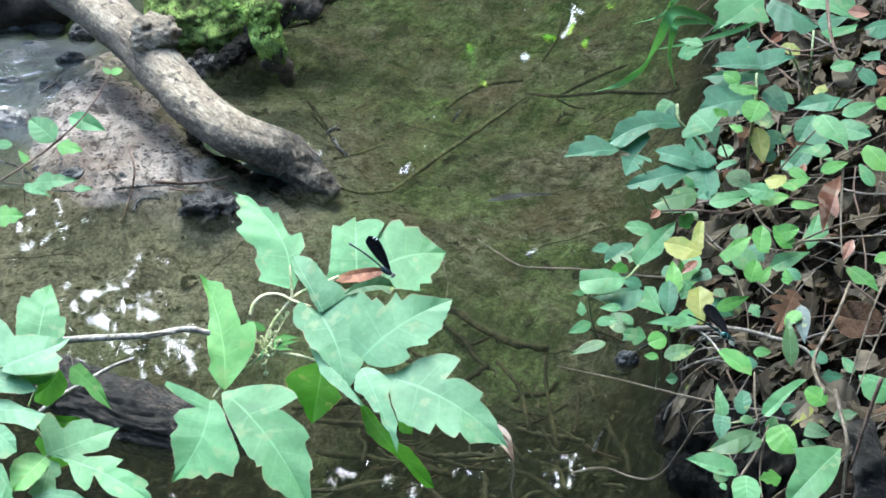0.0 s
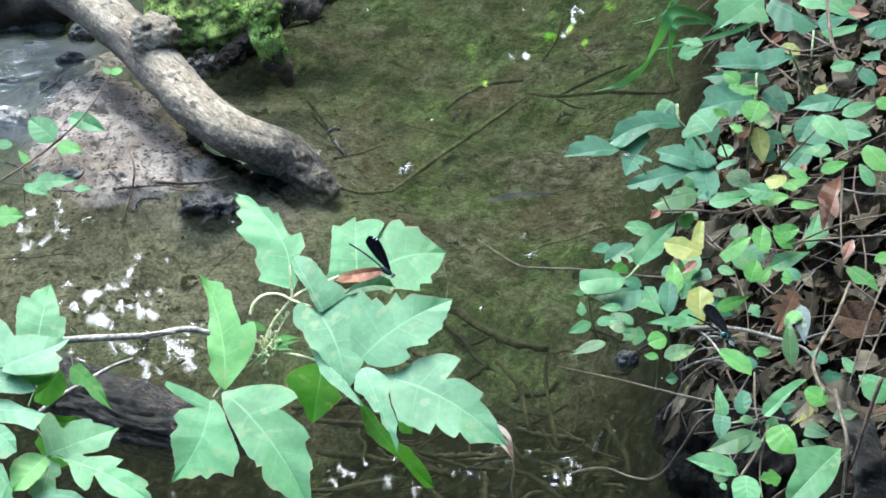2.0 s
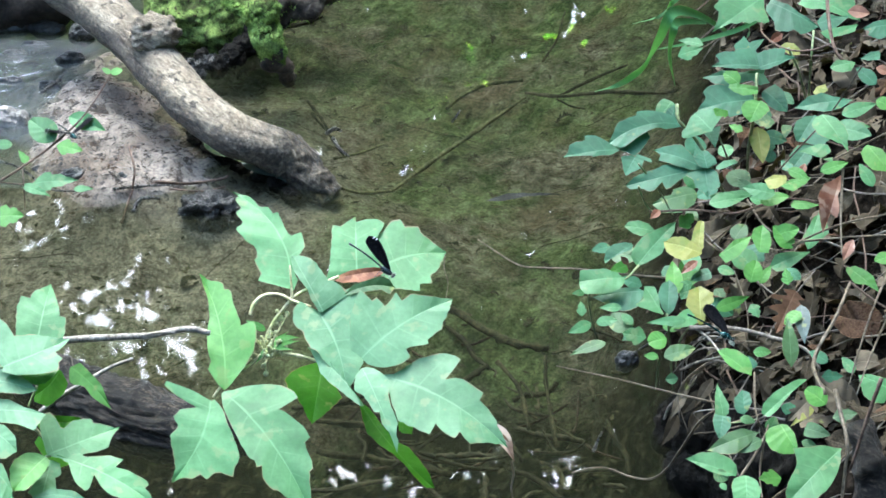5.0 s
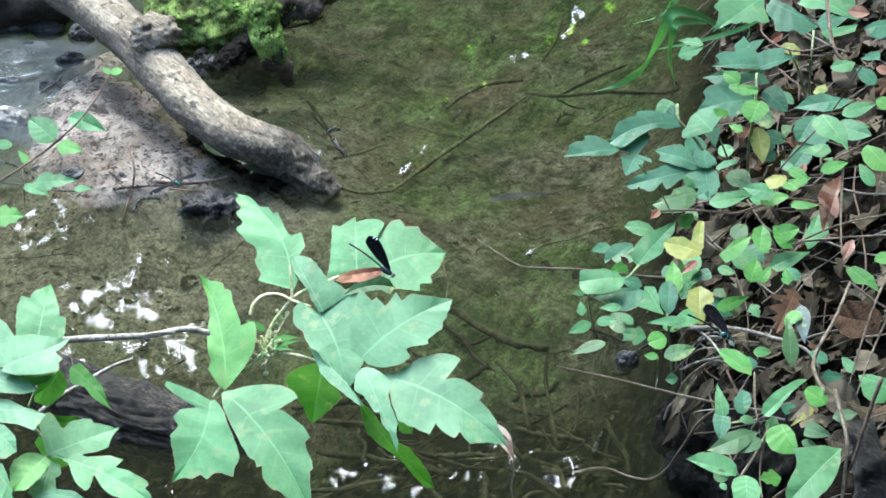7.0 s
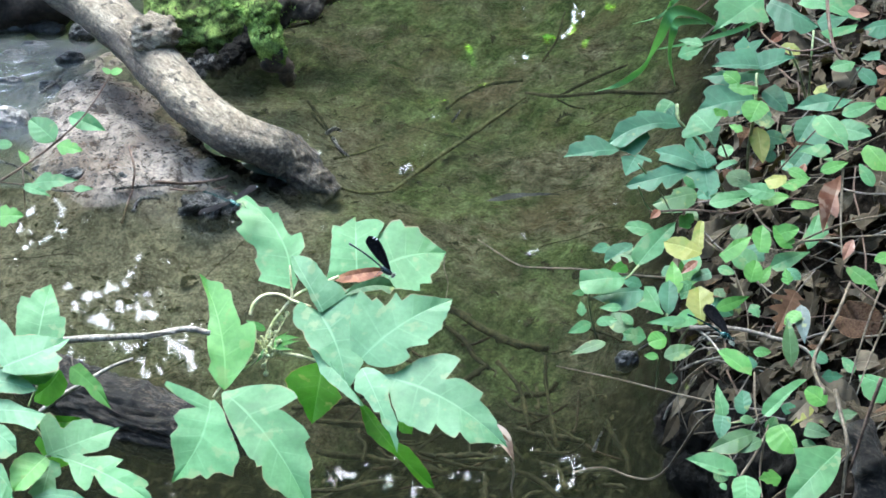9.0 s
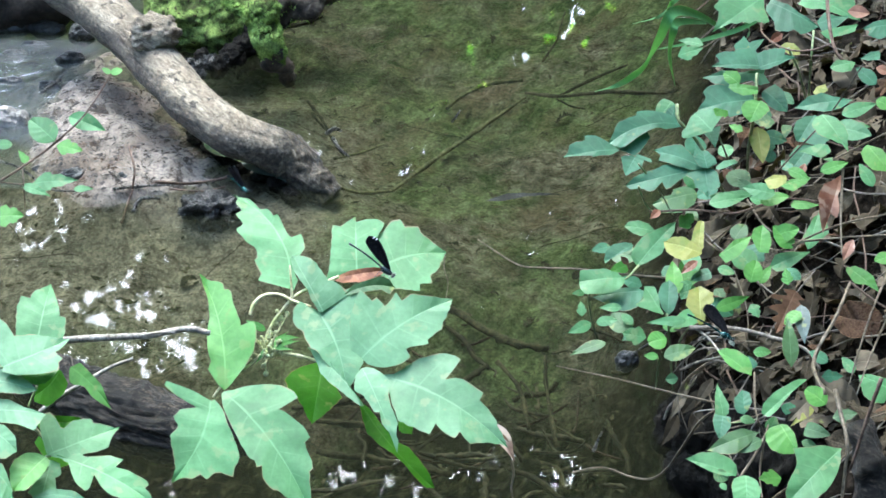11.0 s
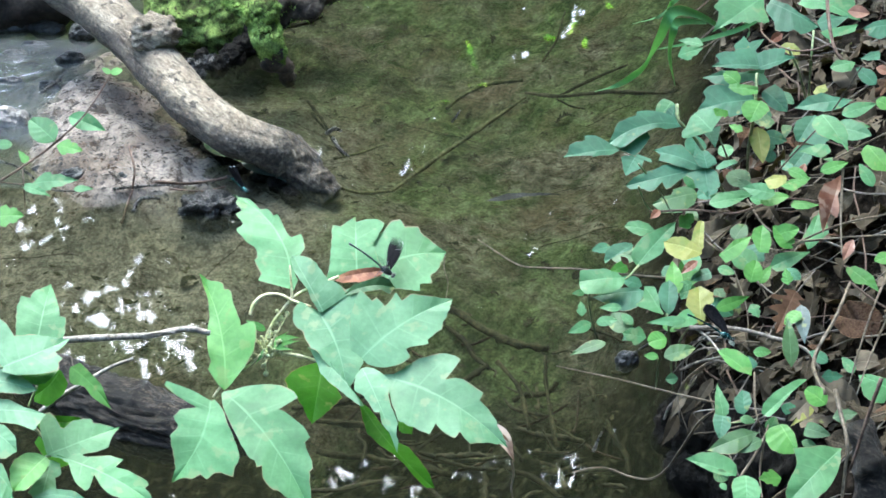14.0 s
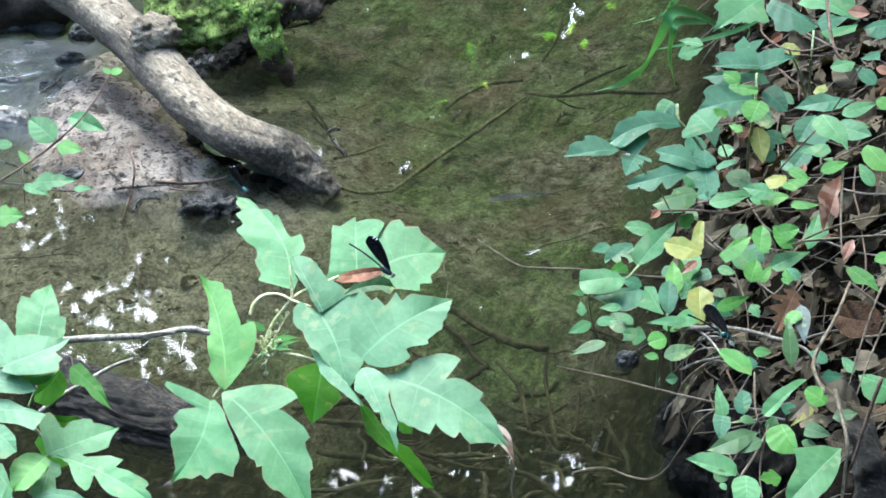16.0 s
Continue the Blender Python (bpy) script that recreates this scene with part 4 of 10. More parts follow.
leaf(leafy_sapling, GREEN_PALE, (-0.3298, 1.4751, 0.3518), (-0.2901, 1.473, 0.3497), (0.03, -0.3602, 0.9324), bend=0.000, fold=0.06, spread=(80, 60, 25),
     left=(.26, .255, .25, .25, .245, .245, .24, .235, .22, .205, .19, .18, .165, .15, .14, .125, .115, .105, .1, .09, .085, .08, .07, .065, .06, .05, .045, .04, .03, .025, .02, .01, .01),
     right=(.01, .255, .26, .265, .275, .28, .285, .295, .3, .305, .31, .32, .325, .34, .365, .385, .41, .445, .485, .46, .42, .38, .34, .305, .265, .235, .2, .165, .135, .1, .07, .04, .01))
leaf(leafy_sapling, GREEN, (-0.2913, 1.4693, 0.3147), (-0.2406, 1.4935, 0.3224), (0.03, -0.3602, 0.9324), bend=-0.025, fold=0.06, spread=(95, 58, 15),
     left=(.055, .38, .61, .605, .6, .595, .505, .325, .295, .325, .35, .37, .365, .355, .345, .335, .325, .315, .245, .23, .21, .195, .175, .16, .145, .12, .1, .075, .055, .03, .01, .01, .01),
     right=(.01, .02, .065, .09, .115, .14, .17, .18, .18, .185, .195, .2, .21, .23, .25, .27, .28, .29, .3, .275, .245, .22, .2, .18, .16, .145, .125, .11, .09, .07, .05, .025, .01))
leaf(leafy_sapling, GREEN, (-0.2833, 1.4616, 0.3196), (-0.2088, 1.4258, 0.3034), (0.03, -0.3602, 0.9324), bend=0.030, fold=0.06, spread=(85, 55, 15),
     left=(.015, .015, .01, .01, .07, .1, .09, .085, .11, .14, .17, .2, .205, .21, .22, .115, .13, .15, .16, .165, .175, .185, .195, .18, .115, .11, .105, .09, .075, .055, .04, .02, .01),
     right=(.01, .01, .015, .03, .03, .085, .14, .185, .22, .235, .245, .205, .055, .095, .14, .165, .185, .195, .195, .2, .2, .185, .17, .15, .135, .13, .12, .105, .095, .08, .065, .045, .01))
leaf(leafy_sapling, GREEN_LIT, (-0.2891, 1.4529, 0.3258), (-0.31, 1.4262, 0.3162), (0.03, -0.3602, 0.9324), bend=0.000, fold=0.06, spread=(85, 55, 25),
     left=(.085, .13, .165, .185, .2, .215, .235, .255, .26, .265, .27, .275, .28, .285, .29, .295, .3, .305, .305, .31, .315, .315, .29, .265, .235, .21, .18, .155, .125, .1, .07, .04, .01),
     right=(.01, .22, .285, .36, .41, .42, .435, .45, .465, .48, .48, .47, .46, .455, .445, .435, .41, .385, .365, .345, .325, .305, .28, .255, .23, .2, .175, .15, .125, .1, .075, .05, .01))
leaf(leafy_sapling, GREEN, (-0.2882, 1.4686, 0.311), (-0.2931, 1.4345, 0.298), (0.03, -0.3602, 0.9324), bend=0.000, fold=0.06, spread=(80, 55, 25),
     left=(.01, .18, .195, .215, .23, .25, .265, .285, .28, .25, .22, .19, .21, .23, .25, .27, .295, .325, .335, .315, .295, .28, .26, .245, .225, .205, .185, .17, .145, .125, .105, .065, .01),
     right=(.075, .07, .06, .055, .045, .04, .03, .025, .035, .06, .085, .115, .15, .185, .22, .265, .29, .325, .36, .39, .36, .325, .295, .265, .235, .205, .175, .15, .12, .09, .06, .035, .01))
leaf(leafy_sapling, GREEN_LIT, (-0.2827, 1.5506, 0.3361), (-0.2505, 1.5253, 0.3149), (0, -0.6428, 0.766), bend=0.05,
     left=(.01, .15, .15, .14, .14, .13, .13, .14, .14, .14, .14, .13, .11, .10, .09, .07, .06, .05, .03, .02, .01),
     right=(.04, .14, .22, .22, .20, .17, .15, .13, .14, .16, .17, .18, .17, .16, .15, .13, .11, .09, .06, .03, .01))
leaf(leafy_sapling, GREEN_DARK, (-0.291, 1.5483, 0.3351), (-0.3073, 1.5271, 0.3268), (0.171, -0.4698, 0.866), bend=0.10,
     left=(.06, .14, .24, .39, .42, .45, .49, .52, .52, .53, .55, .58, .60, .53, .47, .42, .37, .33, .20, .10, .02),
     right=(.10, .15, .19, .24, .28, .30, .30, .30, .30, .30, .29, .29, .28, .27, .26, .22, .18, .14, .10, .06, .01))
leaf(leafy_sapling, GREEN_PALE, (-0.2578, 1.4279, 0.3023), (-0.305, 1.4279, 0.3023), (0, -0.5, 0.866), bend=-0.13,
     left=(.09, .13, .15, .18, .20, .22, .23, .25, .25, .26, .26, .26, .26, .25, .24, .23, .21, .19, .01, .01, .01),
     right=(.01, .06, .07, .09, .11, .11, .10, .10, .10, .11, .12, .11, .09, .08, .07, .07, .05, .02, .01, .01, .01))
leaf(leafy_sapling, GREEN_PALE, (-0.3301, 1.4599, 0.3458), (-0.3083, 1.4445, 0.3369), (0, -0.5, 0.866), bend=0.05,
     left=(.23, .25, .26, .29, .31, .30, .30, .29, .29, .29, .29, .27, .24, .21, .18, .15, .12, .10, .07, .03, .01),
     right=(.01, .12, .25, .40, .59, .67, .65, .63, .61, .59, .57, .55, .50, .42, .35, .29, .22, .17, .11, .05, .01))
leaf(leafy_sapling, GREEN, (-0.328, 1.4347, 0.3291), (-0.3088, 1.4121, 0.316), (0, -0.5, 0.866), bend=0.13,
     left=(.20, .22, .25, .24, .20, .18, .16, .14, .12, .11, .10, .10, .09, .08, .07, .06, .06, .06, .06, .06, .01),
     right=(.01, .13, .26, .38, .46, .48, .49, .50, .50, .51, .50, .45, .41, .36, .31, .26, .21, .16, .11, .05, .01))
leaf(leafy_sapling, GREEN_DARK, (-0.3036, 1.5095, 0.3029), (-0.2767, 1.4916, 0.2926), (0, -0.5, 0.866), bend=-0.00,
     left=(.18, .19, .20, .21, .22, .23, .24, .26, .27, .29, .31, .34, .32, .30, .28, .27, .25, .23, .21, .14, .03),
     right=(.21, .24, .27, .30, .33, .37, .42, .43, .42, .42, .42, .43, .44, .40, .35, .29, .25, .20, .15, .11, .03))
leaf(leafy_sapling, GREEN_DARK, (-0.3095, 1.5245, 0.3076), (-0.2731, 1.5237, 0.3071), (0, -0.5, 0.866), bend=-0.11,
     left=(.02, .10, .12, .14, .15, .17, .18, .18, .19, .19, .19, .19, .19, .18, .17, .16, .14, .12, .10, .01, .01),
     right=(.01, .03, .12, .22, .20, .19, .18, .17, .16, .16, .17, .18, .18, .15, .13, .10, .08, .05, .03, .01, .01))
stem(leafy_sapling, "stem", [(-0.3345, 1.4465, 0.2804), (-0.3146, 1.4603, 0.2922), (-0.3026, 1.4701, 0.3014), (-0.2913, 1.4777, 0.3082), (-0.2823, 1.4788, 0.3074), (-0.272, 1.4782, 0.3041)], 0.002, 0.0010, STEM)
stem(leafy_sapling, "stem", [(-0.2929, 1.4855, 0.3022), (-0.2963, 1.4917, 0.3111), (-0.3067, 1.4975, 0.3215), (-0.317, 1.5004, 0.3283), (-0.3373, 1.4963, 0.3287)], 0.0015, 0.0010, STEM)
stem(leafy_sapling, "stem", [(-0.3377, 1.5161, 0.3558), (-0.3214, 1.5233, 0.3609), (-0.3052, 1.5346, 0.372)], 0.0015, 0.0010, STEM)
stem(leafy_sapling, "stem", [(-0.3025, 1.5153, 0.3444), (-0.3057, 1.5107, 0.3389), (-0.3089, 1.5052, 0.3325)], 0.001, 0.0008, STEM)
mud_sprig = thing("mud_sprig", "thin reddish sprig with small green leaves over the mud", "plant")
stem(mud_sprig, "stem", [(-0.4804, 2.2783, 0.05), (-0.4498, 2.3025, 0.06), (-0.4197, 2.333, 0.07), (-0.388, 2.3617, 0.09), (-0.3646, 2.4112, 0.11)], 0.0016, 0.0009, TWIG_ROSE)
leaf(mud_sprig, GREEN, (-0.4177, 2.3305, 0.075), (-0.4458, 2.3536, 0.0883), (0, -0.5, 0.866), "ovate", 0.39)
leaf(mud_sprig, GREEN, (-0.4061, 2.3655, 0.085), (-0.3653, 2.3516, 0.0753), (0, -0.5736, 0.8192), "ovate", 0.24, fold=0.3)
leaf(mud_sprig, GREEN_LIT, (-0.4147, 2.321, 0.075), (-0.3857, 2.315, 0.0715), (0, -0.5, 0.866), "lobed", 0.34)
leaf(mud_sprig, GREEN_LIT, (-0.3646, 2.4175, 0.11), (-0.375, 2.4232, 0.1133), (0, -0.5, 0.866), "ovate", 0.28)
leaf(mud_sprig, GREEN_LIT, (-0.3646, 2.4175, 0.11), (-0.3519, 2.4213, 0.1122), (0, -0.5, 0.866), "ovate", 0.38)
leaf(mud_sprig, GREEN_LIT, (-0.4446, 2.3083, 0.06), (-0.4567, 2.3228, 0.0683), (0, -0.5, 0.866), "lobed", 0.24)
leaf(mud_sprig, GREEN, (-0.4673, 2.3487, 0.06), (-0.4899, 2.3475, 0.0593), (0, -0.5, 0.866), "ovate", 0.28)
leaf(mud_sprig, GREEN, (-0.4476, 2.2806, 0.05), (-0.4166, 2.2688, 0.0432), (0, -0.5, 0.866), "ovate", 0.17)
leaf(mud_sprig, GREEN, (-0.4373, 2.2841, 0.05), (-0.3893, 2.2871, 0.0517), (0, -0.5, 0.866), "lobed", 0.24)
leaf(mud_sprig, GREEN, (-0.3925, 2.2726, 0.05), (-0.3709, 2.2726, 0.05), (0, -0.5, 0.866), "ovate", 0.19)
leaf(mud_sprig, GREEN_LIT, (-0.4693, 2.2164, 0.05), (-0.4376, 2.2182, 0.051), (0, -0.5, 0.866), "lobed", 0.42)
stem(mud_sprig, "stem", [(-0.4493, 2.299, 0.06), (-0.4461, 2.2783, 0.05), (-0.4508, 2.2946, 0.01)], 0.0008, 0.0006, TWIG_ROSE)
stem(mud_sprig, "stem", [(-0.4821, 2.2899, 0.05), (-0.454, 2.2829, 0.05), (-0.4359, 2.2829, 0.05)], 0.0008, 0.0006, TWIG_ROSE)
lobed_leaf_shrub = thing("lobed_leaf_shrub", "blue-green shrub with broad lobed leaves on the bank", "plant")
leaf(lobed_leaf_shrub, GREEN_COOL, (0.3053, 2.1097, 0.288), (0.2577, 2.1103, 0.2883), (0, -0.5, 0.866), bend=0.000, fold=0.08, spread=(80, 52, 15),
     left=(.02, .085, .09, .09, .09, .09, .095, .095, .095, .1, .1, .105, .105, .11, .11, .11, .11, .105, .105, .1, .095, .085, .075, .065, .01),
     right=(.17, .24, .405, .435, .43, .425, .42, .415, .405, .345, .36, .37, .385, .39, .38, .365, .355, .2, .135, .115, .095, .07, .05, .025, .01))
leaf(lobed_leaf_shrub, GREEN_COOL, (0.3023, 2.1075, 0.288), (0.3387, 2.1173, 0.2937), (0, -0.5, 0.866), bend=0.000, fold=0.08, spread=(80, 52, 15),
     left=(.39, .4, .41, .42, .425, .43, .435, .445, .445, .435, .42, .41, .4, .39, .19, .17, .155, .14, .125, .11, .095, .075, .06, .04, .01),
     right=(.07, .09, .105, .125, .135, .13, .125, .12, .12, .115, .11, .1, .095, .085, .08, .07, .065, .06, .055, .05, .04, .03, .015, .01, .01))
leaf(lobed_leaf_shrub, GREEN_COOL, (0.302, 2.119, 0.286), (0.2907, 2.1454, 0.3013), (0, -0.5, 0.866), bend=0.000, fold=0.08, spread=(80, 52, 15),
     left=(.01, .01, .025, .105, .205, .265, .335, .415, .505, .535, .53, .53, .5, .44, .39, .34, .295, .255, .22, .18, .145, .11, .08, .045, .01),
     right=(.105, .105, .11, .115, .12, .13, .135, .13, .125, .12, .115, .115, .11, .11, .1, .085, .075, .065, .055, .045, .04, .035, .03, .025, .01))
leaf(lobed_leaf_shrub, GREEN_COOL, (0.2973, 2.1538, 0.28), (0.313, 2.1666, 0.2874), (0, -0.5, 0.866), bend=0.000, fold=0.08, spread=(80, 52, 15),
     left=(.01, .205, .215, .23, .245, .265, .28, .3, .31, .29, .265, .245, .225, .205, .185, .165, .145, .13, .11, .09, .075, .055, .035, .015, .01),
     right=(.01, .01, .01, .19, .19, .185, .185, .185, .18, .18, .18, .175, .17, .165, .155, .15, .14, .13, .125, .115, .105, .09, .075, .045, .01))
leaf(lobed_leaf_shrub, GREEN_COOL, (0.3085, 2.1169, 0.276), (0.2491, 2.1131, 0.2738), (0, -0.5, 0.866), bend=0.000, fold=0.08, spread=(110, 60, 15),
     left=(.195, .21, .22, .23, .195, .135, .135, .15, .165, .18, .2, .225, .24, .24, .235, .235, .23, .205, .17, .13, .11, .09, .065, .04, .01),
     right=(.08, .08, .07, .06, .055, .05, .045, .04, .035, .035, .03, .025, .045, .07, .1, .105, .095, .08, .07, .06, .05, .04, .03, .02, .01))
leaf(lobed_leaf_shrub, GREEN_COOL, (0.2987, 2.0922, 0.262), (0.2436, 2.0825, 0.2564), (0, -0.5, 0.866), bend=0.000, fold=0.08, spread=(90, 60, 20),
     left=(.01, .125, .155, .185, .215, .25, .275, .285, .295, .305, .305, .16, .145, .13, .11, .09, .075, .135, .16, .145, .13, .11, .09, .065, .01),
     right=(.01, .1, .125, .155, .19, .24, .3, .355, .375, .4, .425, .43, .43, .43, .39, .355, .24, .205, .175, .145, .12, .095, .065, .04, .01))
leaf(lobed_leaf_shrub, GREEN_COOL, (0.3087, 2.1098, 0.262), (0.3295, 2.0896, 0.2504), (0, -0.5, 0.866), bend=0.000, fold=0.08, spread=(80, 52, 15),
     left=(.405, .41, .42, .43, .44, .455, .445, .425, .405, .385, .37, .35, .335, .32, .305, .275, .245, .22, .19, .165, .135, .105, .08, .05, .01),
     right=(.135, .195, .26, .275, .29, .305, .32, .34, .355, .355, .355, .355, .355, .355, .345, .315, .285, .255, .225, .195, .165, .13, .095, .06, .01))
leaf(lobed_leaf_shrub, GREEN_LIT, (0.2773, 2.0577, 0.298), (0.2647, 2.0678, 0.3039), (0, -0.5, 0.866), bend=0.000, fold=0.08, spread=(80, 60, 30),
     left=(.185, .25, .325, .385, .395, .41, .42, .43, .44, .455, .465, .46, .435, .41, .385, .36, .335, .31, .29, .265, .24, .215, .17, .12, .01),
     right=(.09, .25, .385, .41, .44, .47, .5, .535, .575, .555, .52, .49, .46, .435, .405, .38, .355, .33, .31, .285, .265, .23, .175, .125, .01))
leaf(lobed_leaf_shrub, GREEN_LIT, (0.2665, 2.0501, 0.298), (0.2939, 2.048, 0.2968), (0, -0.5, 0.866), bend=0.000, fold=0.08, spread=(80, 60, 30),
     left=(.145, .155, .165, .175, .18, .175, .175, .175, .17, .17, .17, .17, .17, .17, .17, .17, .17, .17, .175, .175, .18, .17, .11, .06, .01),
     right=(.01, .01, .1, .14, .17, .2, .235, .27, .305, .33, .32, .315, .305, .295, .29, .28, .275, .265, .255, .245, .215, .16, .105, .055, .01))
leaf(lobed_leaf_shrub, GREEN_LIT, (0.2953, 2.0312, 0.296), (0.2835, 2.0108, 0.2842), (0, -0.5, 0.866), bend=0.000, fold=0.08, spread=(95, 60, 25),
     left=(.01, .01, .255, .32, .395, .455, .44, .425, .415, .405, .39, .385, .375, .365, .355, .325, .29, .26, .225, .195, .165, .13, .095, .065, .01),
     right=(.01, .01, .015, .26, .33, .415, .47, .49, .51, .535, .55, .52, .495, .465, .44, .415, .38, .325, .275, .225, .175, .13, .085, .045, .01))
leaf(lobed_leaf_shrub, GREEN, (0.3308, 2.3135, 0.258), (0.2763, 2.2768, 0.2368), (0, -0.5, 0.866), bend=0.020, fold=0.08, spread=(95, 60, 15),
     left=(.01, .035, .08, .135, .245, .395, .39, .35, .27, .26, .255, .2, .16, .155, .14, .105, .08, .075, .07, .065, .06, .05, .04, .03, .01),
     right=(.165, .2, .24, .28, .33, .38, .44, .51, .485, .45, .415, .385, .375, .375, .255, .225, .195, .165, .145, .125, .105, .08, .055, .03, .01))
leaf(lobed_leaf_shrub, GREEN_COOL, (0.3361, 2.3067, 0.255), (0.3846, 2.2801, 0.2396), (0, -0.5, 0.866), bend=0.000, fold=0.08, spread=(95, 55, 15),
     left=(.08, .085, .085, .09, .095, .1, .105, .11, .1, .095, .085, .08, .075, .075, .07, .07, .07, .07, .06, .055, .05, .045, .04, .035, .01),
     right=(.105, .21, .245, .275, .31, .345, .53, .51, .49, .465, .425, .385, .395, .435, .395, .36, .325, .28, .235, .195, .155, .115, .075, .035, .01))
leaf(lobed_leaf_shrub, GREEN, (0.3724, 2.3083, 0.262), (0.4263, 2.281, 0.2463), (0, -0.5, 0.866), bend=0.000, fold=0.08, spread=(95, 60, 15),
     left=(.14, .16, .18, .21, .235, .265, .305, .345, .39, .445, .505, .485, .425, .37, .32, .275, .24, .21, .18, .155, .125, .1, .07, .045, .01),
     right=(.225, .23, .23, .235, .22, .195, .175, .15, .135, .135, .14, .145, .135, .13, .125, .115, .11, .1, .09, .085, .075, .065, .05, .035, .01))
leaf(lobed_leaf_shrub, GREEN_COOL, (0.3812, 2.2691, 0.25), (0.4141, 2.2767, 0.2544), (0, -0.5, 0.866), bend=0.000, fold=0.08, spread=(85, 60, 15),
     left=(.08, .115, .15, .19, .235, .285, .31, .275, .24, .21, .18, .15, .12, .095, .08, .075, .07, .065, .06, .055, .05, .045, .04, .04, .01),
     right=(.28, .345, .35, .355, .36, .37, .375, .355, .34, .32, .3, .285, .265, .245, .23, .21, .19, .175, .155, .135, .115, .095, .07, .045, .01))
leaf(lobed_leaf_shrub, GREEN, (0.3883, 2.2314, 0.252), (0.4179, 2.2459, 0.2603), (0, -0.5, 0.866), bend=0.000, fold=0.08, spread=(120, 60, 15),
     left=(.155, .365, .345, .33, .32, .3, .275, .25, .23, .215, .2, .185, .175, .165, .15, .14, .13, .125, .115, .105, .095, .09, .08, .04, .01),
     right=(.175, .115, .065, .03, .015, .03, .045, .06, .08, .095, .11, .125, .145, .165, .19, .215, .2, .175, .15, .125, .1, .07, .045, .015, .01))
leaf(lobed_leaf_shrub, GREEN_COOL, (0.4528, 2.244, 0.262), (0.4228, 2.2393, 0.2593), (0, -0.5, 0.866), bend=0.000, fold=0.08, spread=(80, 52, 15),
     left=(.42, .435, .455, .47, .49, .51, .53, .55, .575, .56, .535, .51, .485, .46, .435, .41, .22, .2, .175, .15, .12, .095, .06, .025, .01),
     right=(.155, .185, .22, .24, .235, .235, .23, .23, .23, .225, .23, .23, .23, .215, .2, .185, .17, .16, .145, .13, .12, .105, .09, .075, .01))
leaf(lobed_leaf_shrub, GREEN, (0.2245, 2.1128, 0.2974), (0.249, 2.1191, 0.3031), (-0.0307, -0.6108, 0.7912), "lobed", 0.31)
leaf(lobed_leaf_shrub, GREEN, (0.2519, 2.1453, 0.2921), (0.2281, 2.1544, 0.2921), (-0.1456, -0.3875, 0.9103), "lobed", 0.26)
leaf(lobed_leaf_shrub, GREEN_LIT, (0.3901, 1.9719, 0.3291), (0.405, 1.9668, 0.325), (0.0195, -0.5993, 0.8003), "ovate", 0.41)
stem(lobed_leaf_shrub, "stem", [(0.3768, 2.204, 0.32), (0.3711, 2.1506, 0.32), (0.3718, 2.1121, 0.31), (0.3794, 2.1024, 0.3), (0.3959, 2.1061, 0.29), (0.4109, 2.122, 0.28)], 0.0019, 0.0015, TWIG_ROSE)
stem(lobed_leaf_shrub, "stem", [(0.3596, 2.1593, 0.3), (0.3553, 2.1333, 0.28), (0.3645, 2.1797, 0.2)], 0.0012, 0.0010, STEM)
stem(lobed_leaf_shrub, "stem", [(0.331, 2.1249, 0.3), (0.3446, 2.1289, 0.27), (0.3645, 2.1797, 0.2)], 0.0012, 0.0010, STEM)
stem(lobed_leaf_shrub, "stem", [(0.2959, 2.0747, 0.3), (0.2929, 2.0523, 0.27), (0.2979, 2.1078, 0.2), (0.3078, 2.1699, 0.12)], 0.0016, 0.0014, STEM)
stem(lobed_leaf_shrub, "stem", [(0.3752, 2.1177, 0.31), (0.3492, 2.1192, 0.3), (0.3255, 2.1249, 0.3), (0.3096, 2.1535, 0.3), (0.311, 2.1769, 0.3)], 0.001, 0.0008, TWIG_ROSE)
lobed_vine = thing("lobed_vine", "blue-green vine with lobed leaves leaning over the water", "plant")
leaf(lobed_vine, GREEN_COOL, (0.1843, 2.2454, 0.115), (0.1237, 2.2379, 0.1106), (0, -0.5, 0.866), bend=0.000, fold=0.08, spread=(80, 52, 15),
     left=(.01, .035, .06, .085, .105, .1, .1, .095, .1, .115, .13, .1, .09, .085, .08, .075, .07, .06, .06, .06, .06, .06, .06, .025, .01),
     right=(.045, .08, .115, .16, .215, .27, .325, .355, .365, .375, .28, .275, .29, .3, .285, .275, .25, .205, .16, .115, .085, .06, .035, .01, .01))
leaf(lobed_vine, GREEN_COOL, (0.2505, 2.2526, 0.14), (0.1715, 2.234, 0.1293), (0, -0.5, 0.866), bend=-0.105, fold=0.08, spread=(80, 52, 15),
     left=(.01, .03, .05, .07, .085, .09, .08, .07, .08, .095, .11, .135, .155, .205, .255, .28, .3, .28, .245, .215, .175, .14, .1, .055, .01),
     right=(.02, .055, .075, .105, .135, .17, .195, .21, .225, .24, .245, .195, .195, .205, .21, .225, .21, .185, .155, .13, .11, .085, .065, .04, .01))
leaf(lobed_vine, GREEN_COOL, (0.2127, 2.2512, 0.132), (0.1759, 2.2378, 0.1243), (0, -0.5, 0.866), bend=0.000, fold=0.08, spread=(85, 75, 30),
     left=(.155, .195, .235, .28, .315, .35, .385, .42, .455, .485, .51, .54, .57, .49, .42, .37, .335, .305, .275, .23, .18, .135, .09, .045, .01),
     right=(.045, .04, .03, .025, .015, .01, .01, .01, .01, .045, .08, .12, .155, .15, .145, .14, .14, .14, .145, .145, .155, .16, .17, .09, .01))
